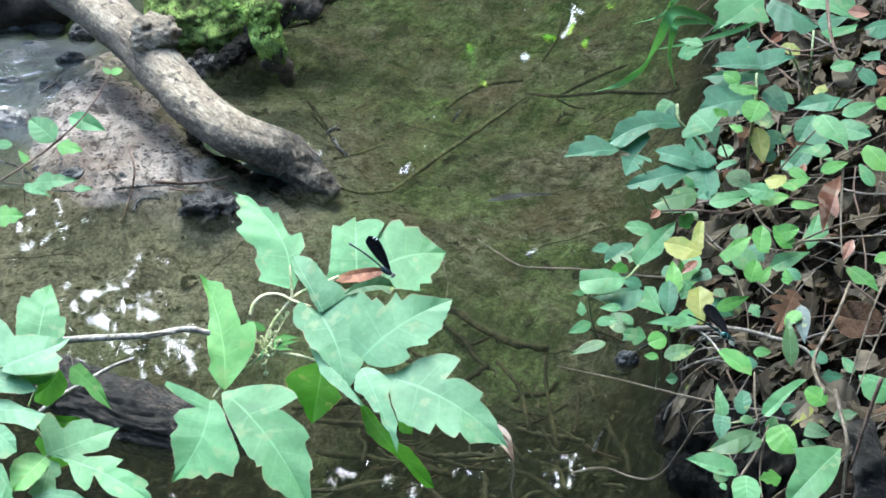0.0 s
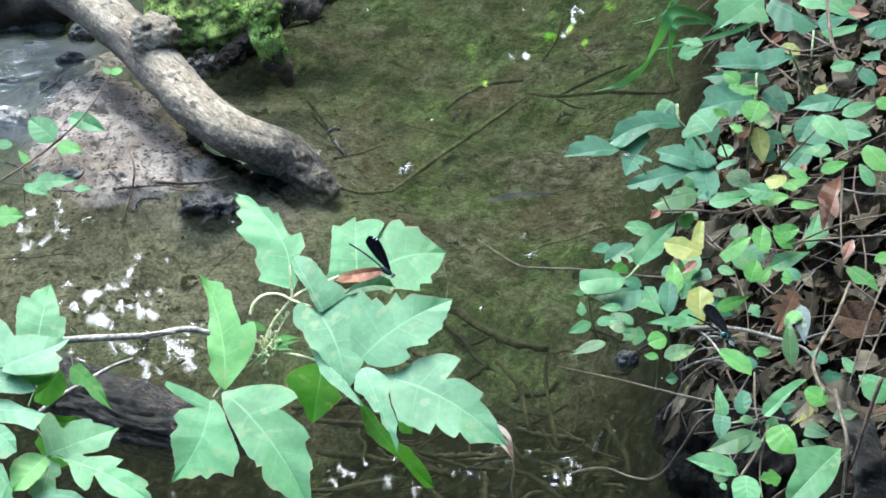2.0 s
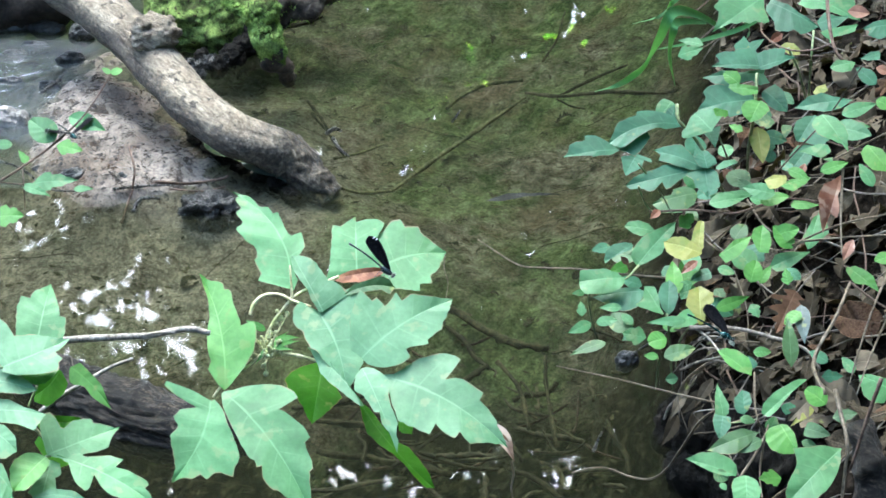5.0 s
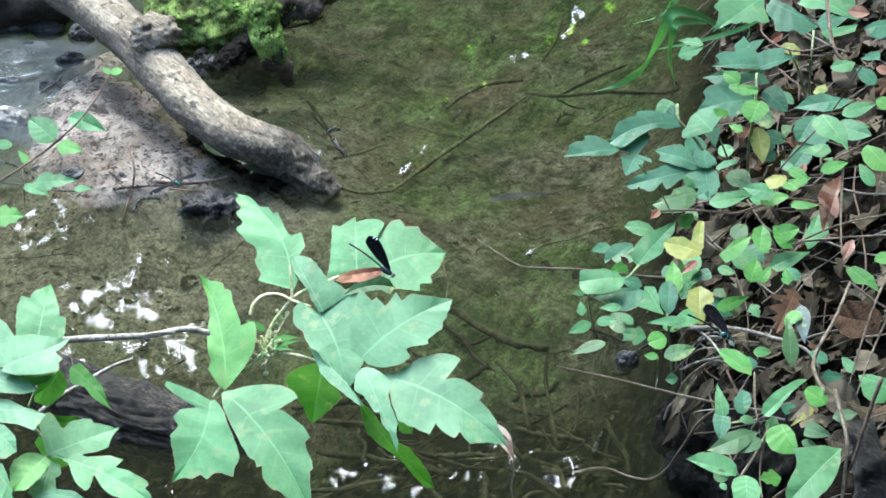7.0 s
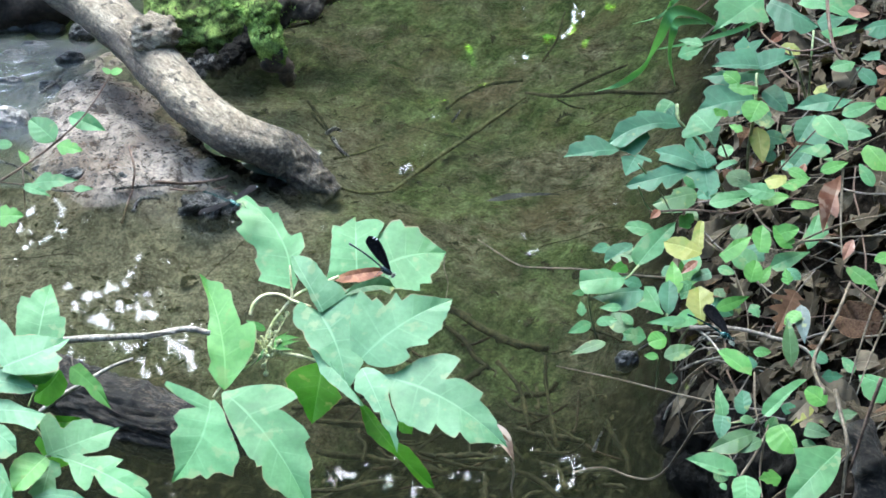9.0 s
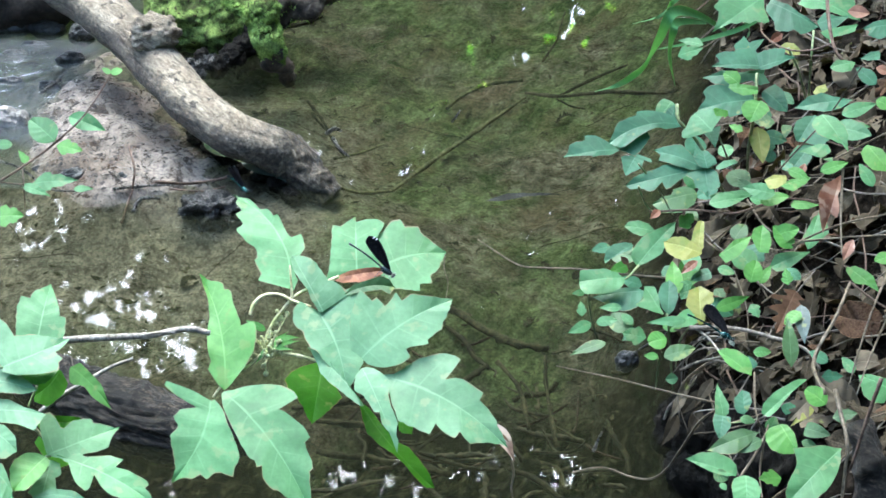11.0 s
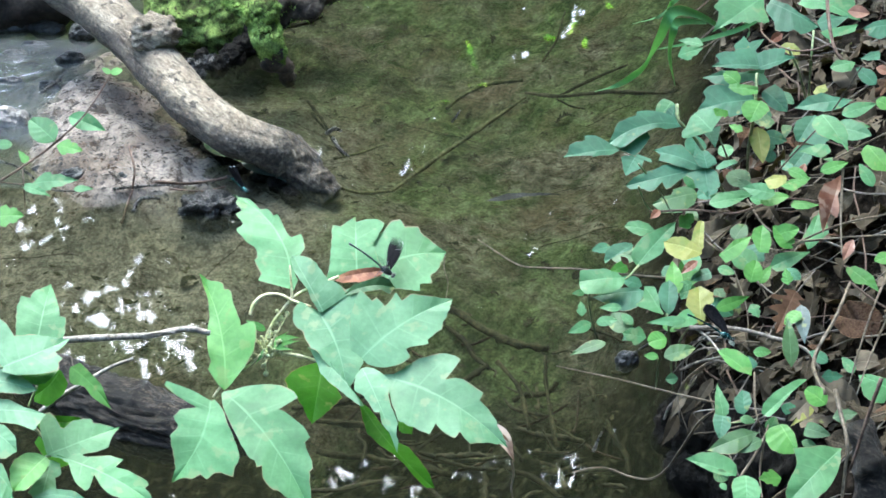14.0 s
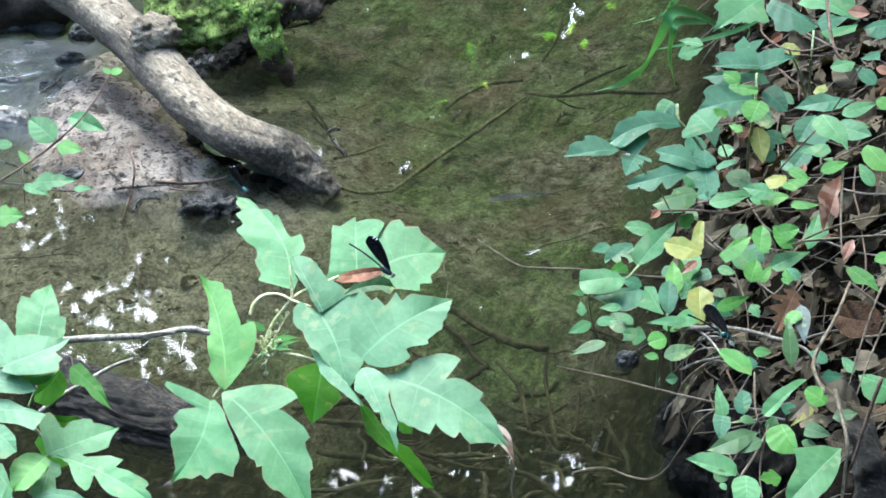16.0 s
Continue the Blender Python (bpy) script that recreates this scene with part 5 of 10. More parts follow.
leaf(lobed_vine, GREEN_COOL, (0.2006, 2.2279, 0.12), (0.187, 2.2066, 0.1077), (0, -0.5, 0.866), bend=0.000, fold=0.08, spread=(95, 70, 15),
     left=(.54, .585, .635, .34, .35, .365, .375, .39, .405, .42, .415, .38, .345, .31, .275, .24, .225, .21, .195, .185, .17, .155, .115, .035, .01),
     right=(.01, .025, .065, .12, .185, .25, .325, .41, .465, .435, .4, .37, .345, .31, .28, .255, .23, .205, .18, .155, .125, .09, .055, .02, .01))
leaf(lobed_vine, GREEN_COOL, (0.2453, 2.0211, 0.228), (0.1987, 2.0374, 0.2374), (0, -0.5, 0.866), bend=-0.020, fold=0.08, spread=(80, 52, 15),
     left=(.01, .035, .09, .155, .175, .185, .195, .205, .22, .23, .24, .245, .255, .265, .28, .295, .24, .165, .125, .11, .09, .07, .05, .02, .01),
     right=(.05, .065, .08, .095, .11, .135, .165, .205, .245, .3, .31, .29, .275, .255, .235, .22, .205, .185, .16, .135, .115, .09, .065, .04, .01))
leaf(lobed_vine, GREEN_COOL, (0.243, 2.0244, 0.226), (0.1722, 2.0082, 0.2166), (0, -0.5, 0.866), bend=0.020, fold=0.08, spread=(80, 52, 15),
     left=(.01, .01, .01, .025, .045, .065, .085, .115, .155, .205, .225, .16, .085, .225, .24, .225, .18, .175, .17, .165, .155, .12, .085, .05, .01),
     right=(.03, .045, .065, .085, .105, .125, .145, .16, .175, .185, .175, .17, .165, .17, .175, .17, .17, .16, .15, .135, .115, .09, .065, .04, .01))
leaf(lobed_vine, GREEN_COOL, (0.246, 2.0232, 0.228), (0.2481, 1.9939, 0.2111), (0, -0.5, 0.866), bend=0.000, fold=0.08, spread=(95, 60, 15),
     left=(.01, .155, .205, .26, .325, .35, .355, .36, .37, .375, .385, .4, .385, .32, .255, .2, .15, .115, .105, .095, .085, .075, .065, .05, .01),
     right=(.01, .245, .33, .435, .565, .515, .44, .39, .385, .385, .38, .375, .34, .305, .27, .24, .21, .185, .165, .14, .115, .09, .06, .03, .01))
leaf(lobed_vine, GREEN_COOL, (0.248, 2.0168, 0.23), (0.2441, 2.0341, 0.24), (0, -0.5, 0.866), bend=0.000, fold=0.08, spread=(70, 60, 20),
     left=(.29, .345, .375, .41, .44, .475, .51, .545, .585, .555, .515, .48, .44, .4, .36, .32, .285, .255, .22, .19, .155, .1, .05, .01, .01),
     right=(.535, .53, .53, .53, .525, .525, .515, .49, .465, .445, .42, .4, .38, .355, .34, .32, .305, .265, .215, .165, .12, .08, .04, .01, .01))
leaf(lobed_vine, GREEN_PALE, (0.2556, 2.0145, 0.232), (0.2761, 2.0203, 0.2353), (0, -0.5, 0.866), bend=0.000, fold=0.08, spread=(80, 52, 15),
     left=(.055, .075, .095, .115, .14, .165, .195, .225, .24, .235, .23, .23, .225, .225, .23, .23, .235, .24, .215, .175, .135, .1, .065, .03, .01),
     right=(.05, .11, .13, .135, .135, .14, .145, .15, .155, .15, .15, .145, .145, .14, .14, .14, .135, .135, .13, .13, .125, .12, .09, .04, .01))
leaf(lobed_vine, GREEN_DULL, (0.2496, 2.1029, 0.15), (0.2063, 2.0925, 0.144), (0, -0.5, 0.866), bend=0.000, fold=0.08, spread=(80, 52, 15),
     left=(.075, .19, .275, .305, .335, .37, .405, .445, .445, .44, .435, .43, .425, .42, .42, .405, .36, .315, .27, .23, .19, .15, .11, .07, .01),
     right=(.07, .115, .17, .21, .215, .215, .22, .225, .23, .235, .11, .09, .1, .11, .125, .14, .13, .12, .11, .095, .085, .075, .06, .05, .01))
leaf(lobed_vine, GREEN, (0.2932, 2.02, 0.2), (0.2529, 2.0158, 0.1976), (0, -0.5, 0.866), bend=0.000, fold=0.08, spread=(80, 52, 15),
     left=(.025, .04, .065, .085, .105, .125, .14, .16, .18, .2, .225, .255, .285, .325, .365, .36, .355, .355, .25, .15, .115, .08, .045, .01, .01),
     right=(.02, .035, .055, .075, .1, .125, .14, .14, .135, .135, .135, .135, .14, .145, .155, .165, .18, .18, .175, .17, .165, .16, .09, .01, .01))
leaf(lobed_vine, GREEN_PALE, (0.2557, 2.0507, 0.25), (0.238, 2.0689, 0.2605), (0, -0.5, 0.866), bend=0.000, fold=0.08, spread=(80, 70, 40),
     left=(.01, .01, .18, .585, .845, 1.03, 1.045, 1.01, .98, .945, .875, .785, .705, .605, .535, .47, .41, .355, .305, .245, .175, .11, .05, .01, .01),
     right=(.01, .01, .01, .645, .6, .555, .51, .48, .515, .555, .59, .585, .55, .505, .465, .425, .39, .36, .325, .255, .18, .11, .05, .01, .01))
leaf(lobed_vine, GREEN_COOL, (0.2527, 2.0755, 0.238), (0.2593, 2.0584, 0.2281), (0, -0.5, 0.866), bend=0.000, fold=0.08, spread=(90, 60, 15),
     left=(.65, .61, .575, .54, .505, .475, .445, .42, .395, .37, .345, .325, .3, .275, .25, .225, .205, .18, .16, .135, .115, .09, .065, .035, .01),
     right=(.14, .265, .25, .24, .225, .215, .2, .19, .175, .165, .155, .145, .14, .135, .13, .125, .12, .11, .105, .1, .09, .08, .07, .055, .01))
stem(lobed_vine, "stem", [(0.2214, 2.0684, 0.27), (0.2229, 2.0537, 0.26), (0.2391, 2.0561, 0.24), (0.2529, 2.0478, 0.22), (0.2699, 2.0831, 0.17), (0.2944, 2.148, 0.1)], 0.0018, 0.0016, STEM)
stem(lobed_vine, "stem", [(0.2658, 2.1009, 0.22), (0.2849, 2.1477, 0.16), (0.2935, 2.1645, 0.14)], 0.001, 0.0008, STEM)
stem(lobed_vine, "stem", [(0.1813, 1.9854, 0.23), (0.1901, 2.0038, 0.2), (0.1976, 2.0048, 0.19)], 0.0009, 0.0007, STEM)
stem(lobed_vine, "stem", [(0.1824, 2.0094, 0.24), (0.2042, 2.0291, 0.2), (0.2227, 2.0632, 0.15)], 0.0009, 0.0007, STEM)
creeping_plant = thing("creeping_plant", "green creeper with small oval leaves, some turned yellow", "plant")
leaf(creeping_plant, GREEN_COOL, (0.3609, 2.1162, 0.2307), (0.3428, 2.0889, 0.2169), (0, -0.45, 0.893), bend=0.000, fold=0.12, spread=(90, 58, 20),
     left=(.055, .19, .385, .46, .545, .645, .75, .745, .745, .745, .72, .615, .52, .435, .36, .29, .225, .165, .11, .05, .01),
     right=(.01, .025, .095, .185, .235, .275, .325, .365, .36, .355, .35, .35, .345, .31, .275, .24, .205, .17, .135, .07, .01))
leaf(creeping_plant, GREEN, (0.3354, 1.9286, 0.3394), (0.3552, 1.8937, 0.3218), (0, -0.45, 0.893), bend=0.000, fold=0.12, spread=(90, 58, 20),
     left=(.01, .075, .115, .165, .205, .215, .23, .245, .255, .245, .235, .23, .205, .17, .14, .12, .1, .08, .06, .035, .01),
     right=(.185, .255, .34, .35, .355, .365, .37, .335, .295, .26, .22, .19, .165, .135, .1, .07, .055, .045, .035, .015, .01))
leaf(creeping_plant, GREEN, (0.308, 1.869, 0.3371), (0.3364, 1.8582, 0.3316), (0, -0.45, 0.893), bend=0.000, fold=0.12, spread=(90, 58, 20),
     left=(.01, .04, .105, .18, .26, .345, .45, .475, .5, .52, .475, .425, .385, .01, .01, .23, .185, .14, .095, .055, .01),
     right=(.02, .02, .015, .01, .01, .01, .01, .01, .01, .01, .01, .01, .01, .01, .01, .01, .01, .01, .01, .01, .01))
leaf(creeping_plant, GREEN_COOL, (0.3508, 2.0598, 0.2297), (0.3295, 2.0354, 0.2175), (0, -0.45, 0.893), bend=0.000, fold=0.12, spread=(90, 58, 20),
     left=(.075, .105, .135, .165, .2, .24, .275, .285, .3, .31, .325, .345, .365, .34, .295, .25, .205, .16, .115, .065, .01),
     right=(.045, .1, .16, .235, .31, .31, .31, .315, .32, .325, .33, .31, .29, .27, .25, .23, .21, .185, .165, .145, .01))
leaf(creeping_plant, GREEN_COOL, (0.3745, 2, 0.3132), (0.3207, 1.9928, 0.3095), (0, -0.45, 0.893), bend=0.000, fold=0.12, spread=(90, 58, 20),
     left=(.01, .02, .065, .11, .15, .165, .185, .2, .22, .225, .21, .195, .185, .17, .155, .14, .125, .105, .08, .055, .01),
     right=(.01, .02, .03, .045, .065, .085, .115, .165, .22, .21, .205, .2, .195, .175, .15, .125, .1, .075, .05, .025, .01))
leaf(creeping_plant, YELLOW, (0.3465, 2.0489, 0.2927), (0.3599, 2.0568, 0.2967), (0, -0.45, 0.893), bend=0.000, fold=0.12, spread=(90, 58, 20),
     left=(.085, .11, .135, .16, .19, .225, .265, .26, .25, .245, .235, .23, .23, .225, .225, .225, .155, .08, .02, .01, .01),
     right=(.045, .125, .225, .3, .305, .315, .325, .335, .345, .36, .375, .395, .36, .285, .225, .165, .11, .06, .015, .01, .01))
leaf(creeping_plant, YELLOW, (0.3348, 2.2075, 0.256), (0.3557, 2.202, 0.2532), (0, -0.45, 0.893), bend=0.000, fold=0.12, spread=(90, 58, 20),
     left=(.01, .09, .185, .305, .33, .34, .35, .365, .38, .37, .345, .315, .29, .27, .245, .225, .205, .14, .08, .025, .01),
     right=(.105, .13, .155, .18, .205, .235, .265, .3, .34, .37, .36, .35, .345, .335, .33, .3, .22, .15, .085, .025, .01))
leaf(creeping_plant, GREEN, (0.3778, 2.0255, 0.3385), (0.3546, 2.0211, 0.3362), (0, -0.45, 0.893), bend=0.000, fold=0.12, spread=(90, 58, 20),
     left=(.055, .12, .2, .29, .39, .4, .415, .425, .44, .445, .42, .395, .375, .35, .33, .285, .23, .175, .12, .07, .01),
     right=(.01, .035, .06, .085, .115, .14, .16, .18, .2, .225, .26, .27, .24, .21, .185, .155, .13, .105, .075, .045, .01))
leaf(creeping_plant, GREEN_COOL, (0.4035, 2.0418, 0.3385), (0.3848, 2.0372, 0.3362), (0, -0.45, 0.893), bend=0.000, fold=0.12, spread=(90, 58, 20),
     left=(.01, .1, .27, .325, .32, .32, .315, .315, .315, .31, .31, .31, .295, .26, .23, .2, .165, .13, .095, .055, .01),
     right=(.155, .16, .165, .175, .185, .195, .21, .225, .21, .195, .175, .16, .145, .13, .115, .1, .085, .07, .055, .04, .01))
leaf(creeping_plant, GREEN_LIT, (0.3126, 1.9807, 0.2329), (0.3415, 1.9895, 0.2373), (0, -0.45, 0.893), bend=0.000, fold=0.12, spread=(90, 58, 20),
     left=(.025, .035, .045, .06, .075, .09, .11, .115, .105, .09, .08, .075, .065, .055, .045, .04, .03, .025, .015, .01, .01),
     right=(.01, .07, .17, .245, .32, .32, .305, .295, .285, .275, .265, .255, .235, .21, .18, .155, .125, .1, .065, .035, .01))
leaf(creeping_plant, GREEN, (0.3295, 1.902, 0.2148), (0.3421, 1.936, 0.232), (0, -0.45, 0.893), bend=0.000, fold=0.12, spread=(90, 58, 20),
     left=(.015, .055, .105, .16, .19, .18, .17, .165, .155, .15, .145, .14, .135, .13, .13, .115, .09, .065, .035, .01, .01),
     right=(.01, .065, .12, .155, .19, .24, .295, .365, .36, .345, .33, .315, .28, .24, .205, .17, .135, .1, .065, .025, .01))
leaf(creeping_plant, GREEN, (0.3341, 1.9152, 0.2032), (0.296, 1.9004, 0.1957), (0, -0.45, 0.893), bend=0.000, fold=0.12, spread=(90, 58, 20),
     left=(.01, .02, .04, .06, .085, .11, .14, .165, .19, .225, .26, .275, .28, .28, .28, .255, .195, .14, .09, .035, .01),
     right=(.01, .015, .035, .055, .075, .105, .135, .17, .195, .21, .23, .25, .275, .24, .21, .18, .15, .12, .09, .055, .01))
leaf(creeping_plant, GREEN_FRESH, (0.3586, 1.8616, 0.2219), (0.385, 1.839, 0.2105), (0, -0.45, 0.893), bend=0.000, fold=0.12, spread=(90, 58, 20),
     left=(.01, .01, .15, .165, .185, .205, .225, .225, .23, .24, .245, .225, .2, .18, .155, .13, .11, .085, .06, .035, .01),
     right=(.01, .115, .145, .17, .2, .23, .26, .27, .24, .21, .18, .145, .115, .1, .095, .09, .08, .065, .055, .035, .01))
leaf(creeping_plant, GREEN_LIT, (0.4003, 2.0439, 0.2398), (0.418, 2.018, 0.2268), (0, -0.45, 0.893), bend=0.000, fold=0.12, spread=(90, 58, 20),
     left=(.02, .055, .095, .14, .19, .255, .265, .265, .27, .275, .285, .295, .305, .275, .25, .225, .195, .17, .145, .12, .01),
     right=(.025, .16, .315, .345, .38, .415, .445, .45, .455, .465, .475, .45, .395, .345, .295, .25, .205, .155, .11, .06, .01))
leaf(creeping_plant, YELLOW, (0.3133, 1.9568, 0.2567), (0.293, 1.9541, 0.2553), (0, -0.45, 0.893), bend=0.000, fold=0.12, spread=(90, 58, 20),
     left=(.05, .265, .305, .35, .395, .45, .51, .575, .585, .595, .61, .595, .51, .43, .355, .29, .23, .17, .115, .06, .01),
     right=(.115, .12, .13, .145, .155, .17, .19, .21, .23, .225, .21, .19, .175, .16, .145, .13, .115, .1, .085, .065, .01))
leaf(creeping_plant, GREEN_LIT, (0.3215, 1.9691, 0.221), (0.3475, 1.968, 0.2205), (0, -0.45, 0.893), bend=0.000, fold=0.12, spread=(90, 58, 20),
     left=(.01, .045, .15, .14, .135, .13, .125, .12, .12, .115, .1, .09, .08, .07, .06, .055, .045, .035, .025, .015, .01),
     right=(.135, .17, .205, .245, .255, .255, .255, .255, .255, .255, .24, .22, .205, .185, .165, .145, .125, .1, .075, .045, .01))
leaf(creeping_plant, GREEN, (0.2004, 2.0071, 0.1664), (0.1728, 2.0126, 0.1692), (0, -0.45, 0.893), bend=0.000, fold=0.12, spread=(90, 58, 20),
     left=(.01, .06, .175, .22, .265, .31, .34, .335, .325, .32, .315, .3, .275, .255, .23, .205, .18, .155, .115, .05, .01),
     right=(.05, .09, .135, .19, .24, .25, .26, .275, .29, .31, .295, .28, .27, .26, .255, .225, .175, .125, .08, .035, .01))
leaf(creeping_plant, GREEN, (0.1812, 1.9609, 0.1577), (0.2193, 2.0032, 0.179), (0, -0.45, 0.893), bend=0.000, fold=0.12, spread=(90, 58, 20),
     left=(.01, .16, .19, .22, .225, .235, .24, .24, .225, .21, .19, .18, .165, .15, .135, .12, .105, .08, .055, .03, .01),
     right=(.01, .045, .08, .115, .14, .165, .19, .19, .18, .175, .165, .16, .16, .155, .155, .14, .115, .09, .065, .04, .01))
leaf(creeping_plant, GREEN, (0.1665, 1.9203, 0.1714), (0.1249, 1.9166, 0.1695), (0, -0.45, 0.893), bend=0.000, fold=0.12, spread=(90, 58, 20),
     left=(.095, .195, .285, .315, .345, .38, .4, .415, .435, .445, .45, .46, .475, .435, .38, .325, .25, .185, .12, .055, .01),
     right=(.01, .025, .11, .14, .17, .205, .25, .265, .27, .28, .29, .3, .315, .335, .35, .28, .215, .155, .1, .045, .01))
leaf(creeping_plant, GREEN_COOL, (0.1854, 1.9209, 0.1566), (0.1383, 1.915, 0.1536), (0, -0.45, 0.893), bend=0.000, fold=0.12, spread=(90, 58, 20),
     left=(.07, .15, .25, .37, .41, .435, .46, .45, .425, .405, .375, .335, .3, .265, .23, .195, .16, .13, .09, .055, .01),
     right=(.01, .02, .075, .08, .085, .09, .095, .105, .11, .11, .105, .105, .105, .105, .09, .08, .065, .055, .04, .025, .01))
leaf(creeping_plant, GREEN_COOL, (0.2039, 1.8776, 0.1598), (0.2065, 1.9097, 0.176), (0, -0.45, 0.893), bend=0.000, fold=0.12, spread=(90, 58, 20),
     left=(.01, .065, .13, .175, .195, .215, .245, .27, .3, .295, .285, .28, .27, .26, .23, .185, .145, .105, .065, .03, .01),
     right=(.015, .075, .14, .165, .185, .205, .23, .255, .275, .27, .265, .265, .265, .24, .205, .17, .14, .105, .075, .04, .01))
leaf(creeping_plant, GREEN, (0.1975, 1.8612, 0.1711), (0.1819, 1.8872, 0.1842), (0, -0.45, 0.893), bend=0.000, fold=0.12, spread=(90, 58, 20),
     left=(.01, .045, .125, .21, .28, .36, .475, .585, .465, .365, .3, .265, .235, .2, .17, .14, .11, .08, .05, .015, .01),
     right=(.04, .04, .04, .04, .045, .07, .1, .135, .17, .2, .225, .255, .29, .285, .235, .19, .15, .11, .07, .035, .01))
leaf(creeping_plant, GREEN_COOL, (0.1775, 1.972, 0.1738), (0.1505, 1.9551, 0.1653), (0, -0.45, 0.893), bend=0.000, fold=0.12, spread=(90, 58, 20),
     left=(.02, .065, .1, .095, .09, .085, .08, .075, .07, .06, .055, .05, .045, .045, .04, .035, .03, .055, .09, .06, .01),
     right=(.075, .115, .165, .205, .235, .27, .31, .34, .33, .325, .32, .315, .3, .265, .235, .2, .17, .135, .09, .04, .01))
leaf(creeping_plant, GREEN_LIT, (0.2495, 1.8996, 0.2091), (0.2799, 1.9181, 0.2184), (0, -0.45, 0.893), bend=0.000, fold=0.12, spread=(90, 58, 20),
     left=(.03, .035, .04, .05, .06, .07, .085, .1, .115, .135, .15, .135, .12, .105, .09, .075, .06, .045, .03, .015, .01),
     right=(.265, .275, .285, .3, .31, .315, .305, .29, .28, .27, .26, .25, .23, .2, .175, .15, .12, .095, .065, .03, .01))
leaf(creeping_plant, GREEN_LIT, (0.2868, 1.9049, 0.2093), (0.2907, 1.9304, 0.2222), (0, -0.45, 0.893), bend=0.000, fold=0.12, spread=(90, 58, 20),
     left=(.01, .08, .115, .155, .195, .245, .295, .35, .34, .335, .335, .33, .32, .275, .23, .19, .155, .115, .08, .045, .01),
     right=(.26, .275, .29, .31, .325, .35, .345, .335, .325, .315, .31, .305, .285, .245, .215, .18, .15, .12, .09, .06, .01))
leaf(creeping_plant, GREEN, (0.3103, 1.5567, 0.2538), (0.2644, 1.5146, 0.2326), (0, -0.45, 0.893), bend=0.000, fold=0.12, spread=(90, 58, 20),
     left=(.01, .025, .08, .12, .155, .185, .215, .235, .26, .27, .275, .28, .28, .26, .235, .21, .185, .16, .13, .04, .01),
     right=(.01, .06, .16, .22, .265, .335, .425, .335, .29, .25, .24, .23, .225, .215, .195, .175, .155, .115, .07, .02, .01))
leaf(creeping_plant, GREEN, (0.2262, 1.5325, 0.2455), (0.1885, 1.5458, 0.2522), (0, -0.45, 0.893), bend=0.000, fold=0.12, spread=(90, 58, 20),
     left=(.01, .01, .06, .08, .09, .1, .115, .125, .12, .12, .12, .12, .12, .11, .1, .09, .075, .065, .045, .025, .01),
     right=(.085, .215, .255, .29, .315, .32, .32, .33, .33, .31, .295, .28, .27, .235, .2, .165, .13, .1, .065, .03, .01))
leaf(creeping_plant, GREEN_LIT, (0.265, 1.5804, 0.2596), (0.2765, 1.5576, 0.2481), (0, -0.45, 0.893), bend=0.000, fold=0.12, spread=(90, 58, 20),
     left=(.01, .1, .165, .175, .185, .195, .21, .225, .22, .205, .195, .185, .175, .165, .155, .13, .105, .075, .045, .015, .01),
     right=(.355, .5, .58, .63, .645, .66, .675, .695, .65, .605, .565, .525, .46, .39, .33, .27, .21, .155, .105, .05, .01))
leaf(creeping_plant, GREEN_DULL, (0.2501, 1.584, 0.2491), (0.2074, 1.5694, 0.2418), (0, -0.45, 0.893), bend=0.000, fold=0.12, spread=(90, 58, 20),
     left=(.01, .02, .055, .09, .13, .17, .2, .225, .26, .295, .285, .27, .255, .235, .21, .175, .145, .11, .075, .04, .01),
     right=(.01, .01, .045, .09, .135, .16, .17, .175, .185, .185, .175, .16, .15, .14, .12, .105, .085, .065, .045, .02, .01))
leaf(creeping_plant, GREEN, (0.2965, 1.6615, 0.244), (0.2584, 1.6312, 0.2287), (0, -0.45, 0.893), bend=0.000, fold=0.12, spread=(90, 58, 20),
     left=(.01, .015, .015, .015, .015, .02, .02, .025, .03, .04, .05, .065, .09, .115, .13, .145, .155, .125, .065, .01, .01),
     right=(.01, .05, .085, .1, .115, .13, .14, .155, .165, .185, .19, .19, .195, .2, .2, .175, .15, .125, .08, .01, .01))
leaf(creeping_plant, GREEN_FRESH, (0.2559, 1.6906, 0.2269), (0.2291, 1.7119, 0.2376), (0, -0.45, 0.893), bend=0.000, fold=0.12, spread=(90, 58, 20),
     left=(.01, .025, .05, .08, .115, .145, .16, .165, .175, .185, .195, .19, .175, .16, .15, .135, .12, .1, .08, .045, .01),
     right=(.01, .085, .18, .225, .275, .305, .305, .31, .315, .32, .315, .29, .265, .245, .225, .185, .145, .105, .065, .025, .01))
leaf(creeping_plant, GREEN, (0.3599, 1.6308, 0.2562), (0.3351, 1.6427, 0.2622), (0, -0.45, 0.893), bend=0.000, fold=0.12, spread=(90, 58, 20),
     left=(.505, .56, .615, .675, .675, .66, .65, .64, .585, .53, .48, .43, .385, .335, .285, .235, .19, .15, .105, .06, .01),
     right=(.01, .03, .12, .235, .245, .235, .225, .22, .21, .205, .2, .195, .195, .17, .145, .12, .1, .075, .05, .025, .01))
leaf(creeping_plant, GREEN, (0.2241, 1.6116, 0.2434), (0.2208, 1.6384, 0.2569), (0, -0.45, 0.893), bend=0.000, fold=0.12, spread=(90, 58, 20),
     left=(.13, .22, .21, .2, .195, .185, .18, .175, .17, .165, .16, .15, .135, .125, .11, .095, .08, .06, .045, .02, .01),
     right=(.01, .145, .165, .18, .2, .21, .195, .18, .165, .15, .135, .125, .11, .1, .085, .075, .06, .045, .03, .015, .01))
